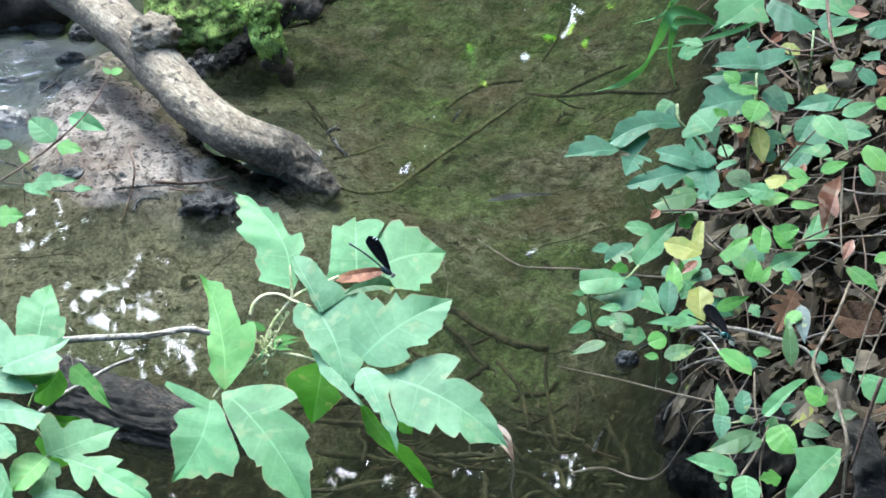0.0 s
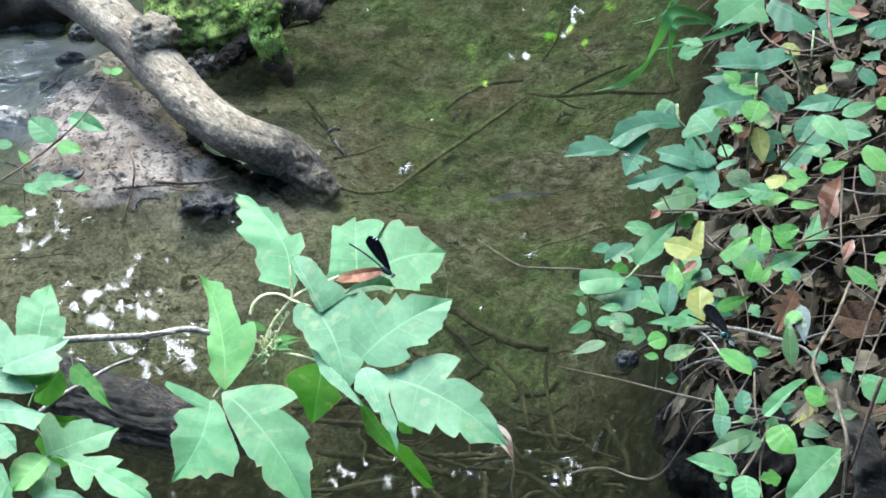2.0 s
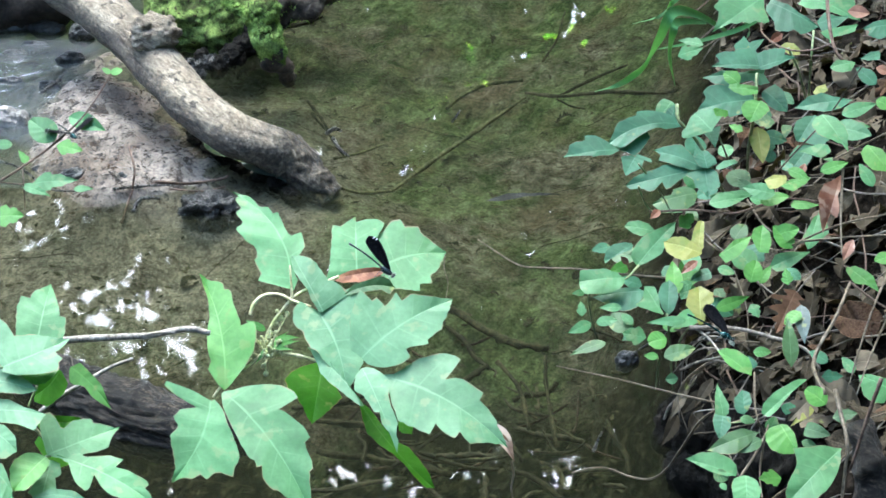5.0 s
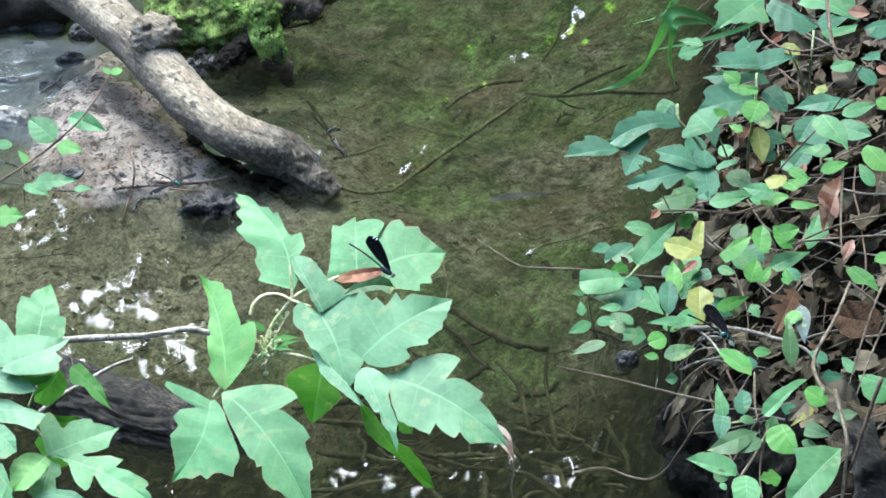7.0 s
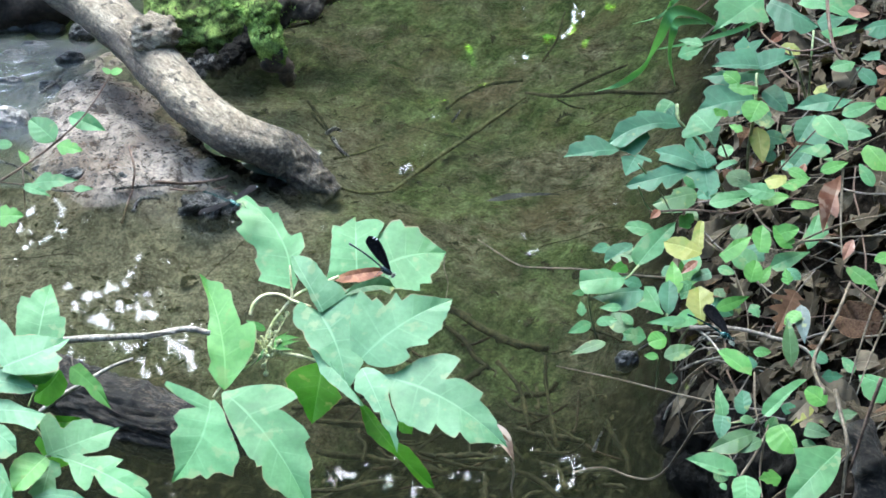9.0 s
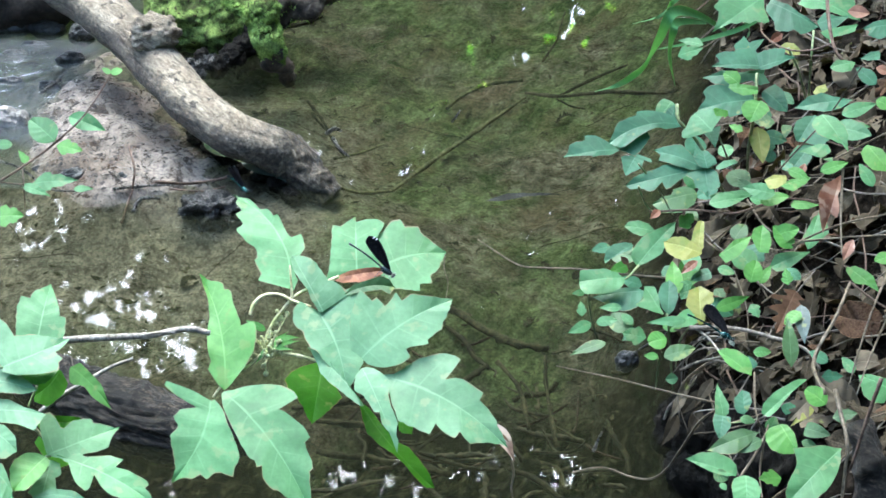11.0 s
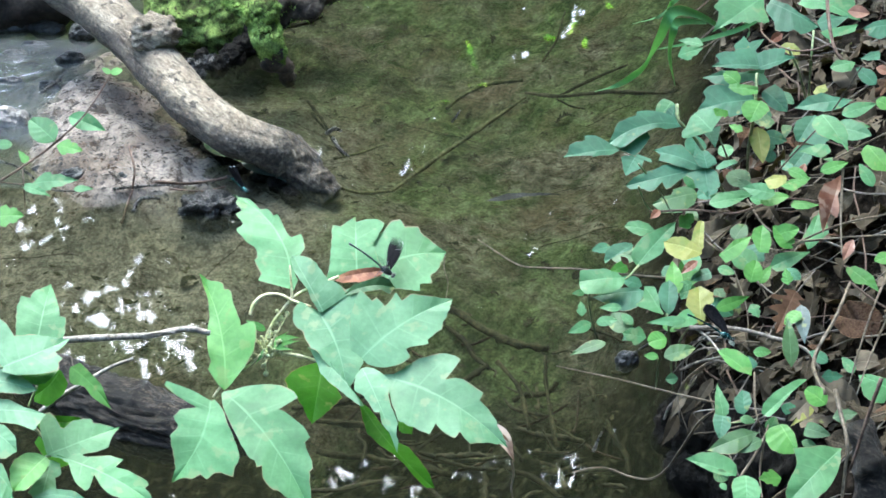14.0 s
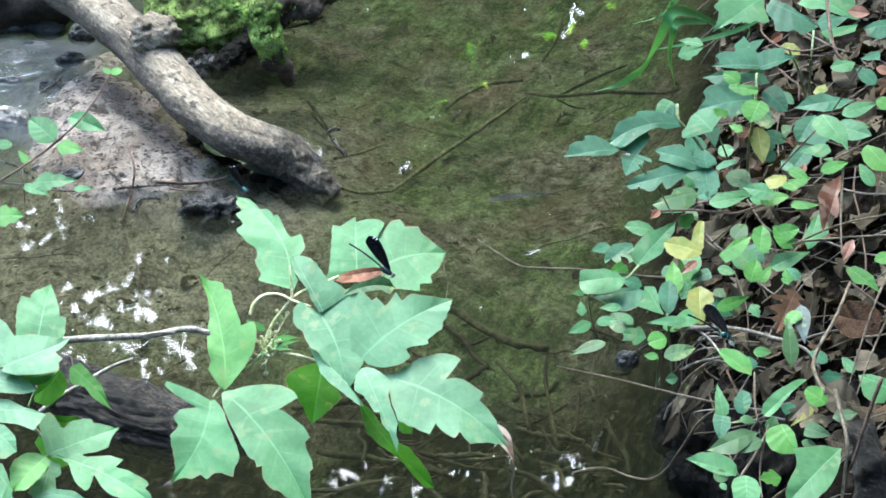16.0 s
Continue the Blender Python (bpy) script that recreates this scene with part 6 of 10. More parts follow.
leaf(creeping_plant, GREEN_COOL, (0.2381, 1.5912, 0.2609), (0.2376, 1.6104, 0.2706), (0, -0.45, 0.893), bend=0.000, fold=0.12, spread=(90, 58, 20),
     left=(.01, .26, .295, .335, .375, .385, .385, .39, .39, .395, .36, .32, .285, .25, .22, .19, .16, .125, .095, .04, .01),
     right=(.01, .01, .095, .13, .17, .22, .27, .325, .32, .315, .315, .315, .32, .325, .275, .22, .165, .12, .075, .03, .01))
leaf(creeping_plant, GREEN_COOL, (0.2228, 1.6031, 0.2509), (0.2186, 1.5853, 0.2419), (0, -0.45, 0.893), bend=0.000, fold=0.12, spread=(90, 58, 20),
     left=(.285, .3, .315, .33, .345, .365, .39, .37, .35, .335, .315, .3, .285, .27, .255, .23, .185, .145, .1, .055, .01),
     right=(.36, .36, .365, .375, .38, .38, .365, .35, .335, .32, .31, .29, .265, .235, .21, .185, .16, .13, .105, .07, .01))
leaf(creeping_plant, GREEN, (0.2306, 1.5103, 0.2635), (0.23, 1.4893, 0.2529), (0, -0.45, 0.893), bend=0.000, fold=0.12, spread=(90, 58, 20),
     left=(.04, .15, .295, .36, .395, .43, .47, .52, .51, .505, .5, .5, .5, .505, .495, .4, .315, .24, .17, .105, .01),
     right=(.06, .25, .405, .435, .47, .505, .515, .515, .52, .52, .53, .54, .55, .57, .52, .415, .325, .245, .175, .105, .01))
leaf(creeping_plant, YELLOW, (0.2265, 1.8117, 0.1943), (0.226, 1.8462, 0.2117), (0, -0.45, 0.893), bend=0.000, fold=0.12, spread=(90, 58, 20),
     left=(.055, .075, .1, .125, .15, .205, .28, .36, .35, .34, .33, .325, .32, .31, .255, .205, .16, .115, .07, .03, .01),
     right=(.01, .08, .09, .1, .11, .12, .13, .15, .355, .36, .37, .385, .335, .295, .255, .215, .18, .14, .11, .045, .01))
leaf(creeping_plant, YELLOW, (0.2363, 1.9214, 0.1973), (0.2023, 1.9326, 0.203), (0, -0.45, 0.893), bend=0.000, fold=0.12, spread=(90, 58, 20),
     left=(.01, .105, .17, .24, .325, .415, .42, .43, .44, .43, .415, .405, .39, .34, .29, .245, .2, .155, .11, .035, .01),
     right=(.01, .145, .16, .18, .2, .215, .24, .26, .29, .3, .285, .27, .26, .25, .215, .175, .135, .095, .055, .02, .01))
leaf(creeping_plant, YELLOW, (0.2334, 1.9238, 0.1976), (0.2377, 1.955, 0.2133), (0, -0.45, 0.893), bend=0.000, fold=0.12, spread=(90, 58, 20),
     left=(.14, .245, .24, .23, .225, .22, .215, .215, .21, .205, .205, .2, .19, .175, .165, .155, .135, .08, .03, .01, .01),
     right=(.03, .075, .12, .12, .115, .115, .115, .115, .115, .115, .12, .12, .125, .13, .135, .145, .14, .08, .03, .01, .01))
leaf(creeping_plant, GREEN, (0.3907, 2.0991, 0.2274), (0.4128, 2.1003, 0.2266), (0.0546, -0.4337, 0.8994), "lobed", 0.30)
leaf(creeping_plant, GREEN_COOL, (0.309, 2.0957, 0.2199), (0.332, 2.0928, 0.2153), (0.1011, -0.5225, 0.8466), "ovate", 0.35)
leaf(creeping_plant, GREEN, (0.2417, 1.936, 0.2411), (0.2773, 1.9478, 0.241), (0.1153, -0.3383, 0.934), "ovate", 0.22)
leaf(creeping_plant, GREEN, (0.304, 1.9552, 0.2395), (0.2756, 1.9665, 0.2404), (-0.1983, -0.5684, 0.7985), "ovate", 0.27)
leaf(creeping_plant, GREEN_LIT, (0.2911, 1.9582, 0.2297), (0.3185, 1.9603, 0.2345), (-0.1253, -0.4117, 0.9027), "ovate", 0.27)
leaf(creeping_plant, YELLOW, (0.3023, 2.0911, 0.232), (0.3059, 2.0597, 0.2097), (0.0216, -0.5779, 0.8158), "ovate", 0.26)
leaf(creeping_plant, GREEN_PALE, (0.3279, 2.1341, 0.2451), (0.3409, 2.1238, 0.2384), (-0.0433, -0.5804, 0.8132), "ovate", 0.33)
leaf(creeping_plant, GREEN_LIT, (0.2134, 1.9135, 0.1572), (0.2131, 1.9508, 0.17), (0.0057, -0.3238, 0.9461), "ovate", 0.21)
leaf(creeping_plant, GREEN, (0.2328, 1.8732, 0.1659), (0.2036, 1.8543, 0.1605), (0.1365, -0.4617, 0.8765), "ovate", 0.24)
leaf(creeping_plant, GREEN, (0.2184, 1.8547, 0.1688), (0.1824, 1.8579, 0.1641), (-0.1548, -0.6042, 0.7816), "ovate", 0.13)
leaf(creeping_plant, GREEN_LIT, (0.1989, 1.8295, 0.1667), (0.1826, 1.8256, 0.1657), (0.0668, -0.4825, 0.8733), "ovate", 0.55)
leaf(creeping_plant, GREEN_DULL, (0.1952, 1.8097, 0.1611), (0.2244, 1.8204, 0.1633), (0.0888, -0.4292, 0.8988), "ovate", 0.26)
leaf(creeping_plant, GREEN_LIT, (0.1886, 1.7946, 0.1718), (0.1764, 1.7971, 0.1713), (-0.1545, -0.5517, 0.8196), "ovate", 0.30)
leaf(creeping_plant, GREEN, (0.1326, 1.8507, 0.1691), (0.1116, 1.8414, 0.1645), (0.1061, -0.6308, 0.7686), "ovate", 0.24)
leaf(creeping_plant, GREEN, (0.1384, 1.8682, 0.1576), (0.158, 1.8662, 0.1615), (-0.2197, -0.5284, 0.8201), "ovate", 0.25)
leaf(creeping_plant, GREEN, (0.126, 1.8772, 0.1583), (0.1253, 1.8898, 0.1664), (-0.0181, -0.5405, 0.8411), "lobed", 0.31)
leaf(creeping_plant, GREEN_DULL, (0.1439, 1.8186, 0.1707), (0.1117, 1.808, 0.1635), (-0.1077, -0.3121, 0.9439), "ovate", 0.18)
leaf(creeping_plant, GREEN_LIT, (0.2489, 1.8914, 0.156), (0.2813, 1.9083, 0.1589), (0.2348, -0.5838, 0.7772), "ovate", 0.17)
leaf(creeping_plant, GREEN, (0.2373, 1.9507, 0.1587), (0.2258, 1.9766, 0.167), (-0.1709, -0.3692, 0.9135), "ovate", 0.29)
leaf(creeping_plant, GREEN, (0.2544, 1.9424, 0.1674), (0.2698, 1.9376, 0.1643), (0.0474, -0.4214, 0.9056), "ovate", 0.34)
leaf(creeping_plant, GREEN, (0.2297, 1.9258, 0.1627), (0.2112, 1.9178, 0.1556), (-0.0514, -0.5944, 0.8026), "ovate", 0.25)
leaf(creeping_plant, GREEN, (0.1304, 1.9161, 0.158), (0.1183, 1.9132, 0.1586), (0.1832, -0.6073, 0.7731), "ovate", 0.26)
leaf(creeping_plant, GREEN, (0.162, 1.8829, 0.1636), (0.1417, 1.8854, 0.1619), (-0.1361, -0.5511, 0.8233), "ovate", 0.21)
leaf(creeping_plant, GREEN_LIT, (0.316, 1.907, 0.2122), (0.2995, 1.9238, 0.2257), (0.1127, -0.5523, 0.826), "ovate", 0.33)
leaf(creeping_plant, GREEN_LIT, (0.2706, 1.8386, 0.221), (0.2768, 1.8572, 0.2314), (0.1401, -0.5176, 0.8441), "ovate", 0.40)
leaf(creeping_plant, GREEN_LIT, (0.3045, 1.8413, 0.2162), (0.3029, 1.8545, 0.2254), (-0.2257, -0.5748, 0.7865), "lobed", 0.34)
leaf(creeping_plant, GREEN_LIT, (0.2806, 1.8485, 0.2132), (0.2916, 1.8639, 0.2222), (-0.0318, -0.4852, 0.8738), "ovate", 0.22)
leaf(creeping_plant, GREEN_LIT, (0.4059, 1.8975, 0.2093), (0.3892, 1.8936, 0.2075), (-0.0236, -0.3234, 0.946), "ovate", 0.43)
leaf(creeping_plant, GREEN_DULL, (0.2894, 1.6982, 0.2301), (0.2894, 1.7412, 0.2518), (0.1635, -0.444, 0.881), "lance", 0.18)
leaf(creeping_plant, YELLOW, (0.301, 1.6362, 0.2353), (0.2805, 1.625, 0.2232), (-0.1502, -0.5869, 0.7956), "ovate", 0.14)
leaf(creeping_plant, GREEN, (0.3437, 1.7041, 0.2201), (0.3345, 1.7177, 0.2266), (-0.1795, -0.5197, 0.8353), "ovate", 0.27)
leaf(creeping_plant, GREEN, (0.2361, 1.6005, 0.2506), (0.2475, 1.597, 0.2488), (0.0113, -0.4271, 0.9041), "ovate", 0.34)
leaf(creeping_plant, GREEN_DULL, (0.2509, 1.5773, 0.2469), (0.2301, 1.569, 0.2393), (-0.1073, -0.5165, 0.8496), "ovate", 0.25)
leaf(creeping_plant, GREEN_DULL, (0.2087, 1.5334, 0.2476), (0.22, 1.5307, 0.2442), (0.1077, -0.5696, 0.8149), "ovate", 0.46)
leaf(creeping_plant, GREEN, (0.2139, 1.5262, 0.2438), (0.2179, 1.5209, 0.2409), (0.1149, -0.408, 0.9057), "ovate", 0.40)
leaf(creeping_plant, SILVER, (0.3089, 1.7907, 0.2296), (0.3088, 1.7546, 0.2133), (-0.1638, -0.4034, 0.9003), "ovate", 0.18)
stem(creeping_plant, "stem", [(0.1499, 1.9759, 0.06), (0.1409, 1.9524, 0.1), (0.1327, 1.9112, 0.16)], 0.0009, 0.0005, STEM)
stem(creeping_plant, "stem", [(0.1811, 1.9432, 0.17), (0.1705, 1.9243, 0.17), (0.1639, 1.9177, 0.17)], 0.0012, 0.0007, STEM)
stem(creeping_plant, "stem", [(0.2028, 1.8774, 0.16), (0.2119, 1.9246, 0.1), (0.2192, 1.9398, 0.03)], 0.0012, 0.0007, STEM)
stem(creeping_plant, "stem", [(0.1917, 1.8226, 0.15), (0.203, 1.9398, 0.03)], 0.0008, 0.0005, STEM)
stem(creeping_plant, "stem", [(0.2287, 1.5254, 0.25), (0.2501, 1.5776, 0.24), (0.2598, 1.6057, 0.24)], 0.0012, 0.0007, TWIG_DRY)
stem(creeping_plant, "stem", [(0.2601, 1.7042, 0.22), (0.2559, 1.6414, 0.22), (0.28, 1.6741, 0.16)], 0.001, 0.0006, TWIG_DRY)
stem(creeping_plant, "stem", [(0.2333, 1.8746, 0.16), (0.2192, 1.8961, 0.12), (0.2216, 1.9489, 0.05)], 0.001, 0.0006, STEM)
stem(creeping_plant, "stem", [(0.2284, 1.6072, 0.24), (0.2516, 1.6132, 0.24)], 0.0008, 0.0005, STEM)
leaf(creeping_plant, GREEN_COOL, (0.2409, 2.3014, 0.1162), (0.2458, 2.315, 0.1276), (-0.3301, -0.5324, 0.7795), "ovate", 0.42)
leaf(creeping_plant, GREEN, (0.236, 1.9712, 0.1294), (0.2242, 1.9574, 0.1225), (-0.0574, -0.4015, 0.914), "heart", 0.41)
leaf(creeping_plant, GREEN_DULL, (0.2946, 2.0575, 0.1893), (0.2745, 2.0719, 0.1898), (-0.1479, -0.2423, 0.9589), "ovate", 0.48)
leaf(creeping_plant, GREEN_LIT, (0.292, 2.2421, 0.1704), (0.2706, 2.2246, 0.1628), (0.2504, -0.6262, 0.7383), "lobed", 0.34)
leaf(creeping_plant, GREEN_COOL, (0.3141, 2.0796, 0.199), (0.3179, 2.0878, 0.2076), (-0.2997, -0.6214, 0.7239), "ovate", 0.49)
leaf(creeping_plant, GREEN, (0.2756, 2.1636, 0.1588), (0.2908, 2.1678, 0.1624), (-0.1075, -0.392, 0.9137), "ovate", 0.48)
leaf(creeping_plant, GREEN_DULL, (0.3236, 2.1231, 0.2187), (0.3045, 2.1242, 0.218), (-0.0571, -0.3726, 0.9262), "lobed", 0.48)
leaf(creeping_plant, GREEN_LIT, (0.3074, 1.7811, 0.229), (0.2928, 1.7713, 0.2221), (-0.2032, -0.3411, 0.9178), "ovate", 0.34)
leaf(creeping_plant, GREEN_COOL, (0.3175, 2.1368, 0.2122), (0.3055, 2.1541, 0.2226), (-0.0672, -0.5451, 0.8357), "heart", 0.38)
leaf(creeping_plant, GREEN_COOL, (0.3054, 1.8731, 0.2118), (0.3188, 1.8651, 0.206), (0.1987, -0.3362, 0.9206), "ovate", 0.43)
leaf(creeping_plant, GREEN_DULL, (0.2411, 2.1057, 0.1287), (0.2512, 2.0922, 0.1243), (-0.0583, -0.3511, 0.9345), "ovate", 0.34)
leaf(creeping_plant, GREEN_COOL, (0.2098, 2.0097, 0.1211), (0.2236, 2.0049, 0.1178), (0.1374, -0.2607, 0.9556), "ovate", 0.48)
leaf(creeping_plant, GREEN_COOL, (0.3436, 2.1677, 0.2156), (0.3336, 2.1749, 0.2227), (0.1739, -0.5584, 0.8111), "lobed", 0.51)
leaf(creeping_plant, GREEN, (0.2826, 1.9057, 0.1911), (0.2661, 1.9239, 0.1984), (0.0368, -0.3457, 0.9376), "ovate", 0.49)
leaf(creeping_plant, GREEN_DULL, (0.2938, 2.0482, 0.1865), (0.2836, 2.0598, 0.1919), (-0.1983, -0.55, 0.8113), "heart", 0.39)
leaf(creeping_plant, GREEN_LIT, (0.2258, 1.9969, 0.1257), (0.2462, 2.0142, 0.1316), (0.3074, -0.6125, 0.7282), "ovate", 0.34)
leaf(creeping_plant, GREEN_COOL, (0.2808, 1.9661, 0.1752), (0.2981, 1.952, 0.1688), (0.015, -0.4014, 0.9158), "lobed", 0.50)
leaf(creeping_plant, GREEN_COOL, (0.3222, 2.0954, 0.2076), (0.3057, 2.0963, 0.207), (-0.0658, -0.64, 0.7655), "ovate", 0.32)
leaf(creeping_plant, GREEN, (0.2446, 2.3345, 0.1216), (0.228, 2.3201, 0.1051), (-0.2808, -0.5635, 0.7769), "heart", 0.42)
leaf(creeping_plant, GREEN_DULL, (0.2717, 1.9715, 0.1799), (0.2827, 1.9878, 0.1864), (-0.0681, -0.327, 0.9426), "ovate", 0.41)
leaf(creeping_plant, GREEN_LIT, (0.2999, 2.171, 0.1806), (0.2864, 2.18, 0.1825), (-0.1936, -0.4719, 0.8601), "lobed", 0.31)
leaf(creeping_plant, GREEN_COOL, (0.2711, 2.1107, 0.1501), (0.2501, 2.1094, 0.1418), (-0.2877, -0.5127, 0.8089), "ovate", 0.39)
leaf(creeping_plant, GREEN, (0.3031, 2.0076, 0.1977), (0.2888, 2.012, 0.2008), (0.0855, -0.375, 0.9231), "ovate", 0.37)
leaf(creeping_plant, GREEN_DULL, (0.2514, 1.931, 0.1519), (0.2605, 1.9206, 0.1488), (0.003, -0.2859, 0.9582), "lobed", 0.44)
leaf(creeping_plant, GREEN_COOL, (0.2636, 2.2499, 0.1287), (0.2581, 2.227, 0.1162), (0.1499, -0.5009, 0.8524), "ovate", 0.44)
leaf(creeping_plant, GREEN, (0.2744, 1.8517, 0.1888), (0.281, 1.8403, 0.1821), (-0.1354, -0.5584, 0.8185), "lobed", 0.40)
leaf(creeping_plant, GREEN_DULL, (0.2337, 2.1296, 0.1176), (0.2492, 2.1536, 0.1253), (-0.0603, -0.2688, 0.9613), "ovate", 0.42)
leaf(creeping_plant, GREEN_LIT, (0.2254, 1.9748, 0.1326), (0.2477, 1.9764, 0.1395), (-0.2432, -0.4244, 0.8722), "heart", 0.40)
leaf(creeping_plant, GREEN_COOL, (0.2595, 1.9076, 0.1558), (0.2722, 1.9002, 0.1518), (0.018, -0.452, 0.8918), "ovate", 0.41)
leaf(creeping_plant, GREEN, (0.2551, 2.1396, 0.1339), (0.2403, 2.1499, 0.1451), (0.1288, -0.6404, 0.7572), "ovate", 0.38)
leaf(creeping_plant, GREEN_DULL, (0.3334, 2.1066, 0.2252), (0.3297, 2.0906, 0.2196), (-0.0913, -0.3109, 0.9461), "heart", 0.30)
leaf(creeping_plant, GREEN_LIT, (0.3001, 1.9169, 0.2192), (0.3225, 1.9188, 0.2258), (-0.1486, -0.69, 0.7084), "ovate", 0.36)
leaf(creeping_plant, GREEN_COOL, (0.3258, 2.0131, 0.2294), (0.3183, 2.0284, 0.2322), (-0.143, -0.2477, 0.9582), "lobed", 0.33)
leaf(creeping_plant, GREEN_COOL, (0.1853, 1.9431, 0.0973), (0.1678, 1.9297, 0.0943), (0.2572, -0.519, 0.8152), "ovate", 0.27)
leaf(creeping_plant, GREEN_DULL, (0.1778, 1.9546, 0.0876), (0.1599, 1.9746, 0.0921), (-0.1008, -0.3047, 0.9471), "ovate", 0.44)
leaf(creeping_plant, GREEN_LIT, (0.2318, 2.0791, 0.126), (0.2471, 2.0932, 0.1315), (0.3138, -0.6226, 0.7169), "lobed", 0.38)
leaf(creeping_plant, GREEN_COOL, (0.1671, 2.0998, 0.089), (0.1479, 2.0928, 0.0887), (0.1393, -0.4208, 0.8964), "ovate", 0.31)
leaf(creeping_plant, GREEN, (0.1797, 1.9587, 0.093), (0.1697, 1.9682, 0.0976), (-0.0727, -0.4968, 0.8648), "ovate", 0.33)
leaf(creeping_plant, GREEN_LIT, (0.2038, 1.916, 0.1185), (0.2242, 1.9224, 0.1221), (0.002, -0.4935, 0.8697), "ovate", 0.38)
leaf(creeping_plant, GREEN_COOL, (0.2503, 1.9551, 0.1539), (0.2311, 1.9514, 0.1476), (-0.2297, -0.3632, 0.903), "heart", 0.34)
leaf(creeping_plant, GREEN_COOL, (0.1913, 2.008, 0.1038), (0.1696, 2.0111, 0.1102), (0.1651, -0.5514, 0.8177), "ovate", 0.30)
leaf(creeping_plant, GREEN, (0.189, 1.9156, 0.1074), (0.1676, 1.9251, 0.1063), (-0.317, -0.6305, 0.7086), "lobed", 0.39)
leaf(creeping_plant, GREEN_DULL, (0.1659, 2.1038, 0.0781), (0.1963, 2.0998, 0.0771), (-0.01, -0.3179, 0.9481), "ovate", 0.42)
leaf(creeping_plant, GREEN_LIT, (0.1804, 2.0592, 0.0935), (0.1622, 2.0484, 0.0921), (0.2985, -0.6069, 0.7366), "heart", 0.30)
leaf(creeping_plant, GREEN_COOL, (0.245, 1.918, 0.146), (0.2681, 1.9142, 0.1346), (0.3035, -0.5251, 0.7951), "ovate", 0.38)
leaf(creeping_plant, GREEN_COOL, (0.2256, 2.0212, 0.1172), (0.2104, 2.0084, 0.1115), (-0.1506, -0.2411, 0.9587), "lobed", 0.44)
leaf(creeping_plant, GREEN_DULL, (0.2887, 1.6038, 0.2378), (0.3079, 1.5938, 0.2379), (-0.2642, -0.5022, 0.8234), "heart", 0.31)
leaf(creeping_plant, GREEN_LIT, (0.2691, 1.7791, 0.1877), (0.2845, 1.7779, 0.1888), (-0.1012, -0.5082, 0.8552), "ovate", 0.33)
leaf(creeping_plant, GREEN_COOL, (0.3041, 1.6364, 0.2652), (0.3224, 1.6408, 0.2623), (0.2681, -0.6213, 0.7363), "lobed", 0.29)
leaf(creeping_plant, GREEN, (0.2653, 1.6315, 0.215), (0.2706, 1.6405, 0.2213), (0.0965, -0.6078, 0.7882), "heart", 0.46)
leaf(creeping_plant, GREEN_DULL, (0.2856, 1.5953, 0.231), (0.2976, 1.5927, 0.2275), (0.1449, -0.4857, 0.862), "ovate", 0.33)
leaf(creeping_plant, GREEN_LIT, (0.2688, 1.5753, 0.2099), (0.25, 1.5703, 0.2128), (0.2325, -0.3496, 0.9076), "lobed", 0.41)
leaf(creeping_plant, GREEN_COOL, (0.3112, 1.6545, 0.2664), (0.2969, 1.6626, 0.2711), (0.0575, -0.4223, 0.9047), "ovate", 0.34)
leaf(creeping_plant, GREEN_COOL, (0.2678, 1.754, 0.1892), (0.2628, 1.7633, 0.1946), (-0.1763, -0.5575, 0.8113), "heart", 0.32)
leaf(creeping_plant, GREEN_DULL, (0.3061, 1.5831, 0.2636), (0.3254, 1.5851, 0.2666), (-0.0958, -0.4172, 0.9038), "lobed", 0.37)
leaf(creeping_plant, GREEN_LIT, (0.3026, 1.5968, 0.2665), (0.2873, 1.608, 0.2732), (0.1235, -0.3804, 0.9165), "ovate", 0.48)
leaf(creeping_plant, GREEN_COOL, (0.2796, 1.6622, 0.2112), (0.2928, 1.6723, 0.2122), (0.3364, -0.5149, 0.7885), "heart", 0.27)
leaf(creeping_plant, GREEN_PALE, (0.3458, 1.9219, 0.33), (0.3782, 1.915, 0.326), (0, -0.5, 0.866), "ovate", 0.33)
leaf(creeping_plant, GREEN, (0.3557, 1.9439, 0.33), (0.3879, 1.954, 0.3358), (0, -0.5, 0.866), "ovate", 0.21)
leaf(creeping_plant, GREEN_LIT, (0.3243, 1.8468, 0.33), (0.3493, 1.8545, 0.3344), (0, -0.5, 0.866), "ovate", 0.22)
leaf(creeping_plant, GREEN, (0.366, 1.8227, 0.33), (0.3557, 1.8417, 0.341), (0, -0.5, 0.866), "ovate", 0.25)
leaf(creeping_plant, GREEN_LIT, (0.2971, 1.8505, 0.33), (0.3144, 1.8419, 0.325), (0, -0.5, 0.866), "ovate", 0.28)
leaf(creeping_plant, GREEN_COOL, (0.394, 1.9995, 0.33), (0.3773, 2.015, 0.339), (0, -0.5, 0.866), "ovate", 0.31)
grass_tuft = thing("grass_tuft", "bent green grass blades drooping to the water", "grass")
blade(grass_tuft, [(0.325, 2.5281, 0.1), (0.2744, 2.379, 0.2), (0.2365, 2.2938, 0.25), (0.222, 2.291, 0.22), (0.2104, 2.3397, 0.16), (0.19, 2.3744, 0.12), (0.1678, 2.4291, 0.08)], 0.011)
blade(grass_tuft, [(0.2905, 2.4608, 0.15), (0.2454, 2.3283, 0.22), (0.2376, 2.3034, 0.22), (0.2379, 2.328, 0.18), (0.2507, 2.3706, 0.12)], 0.009)
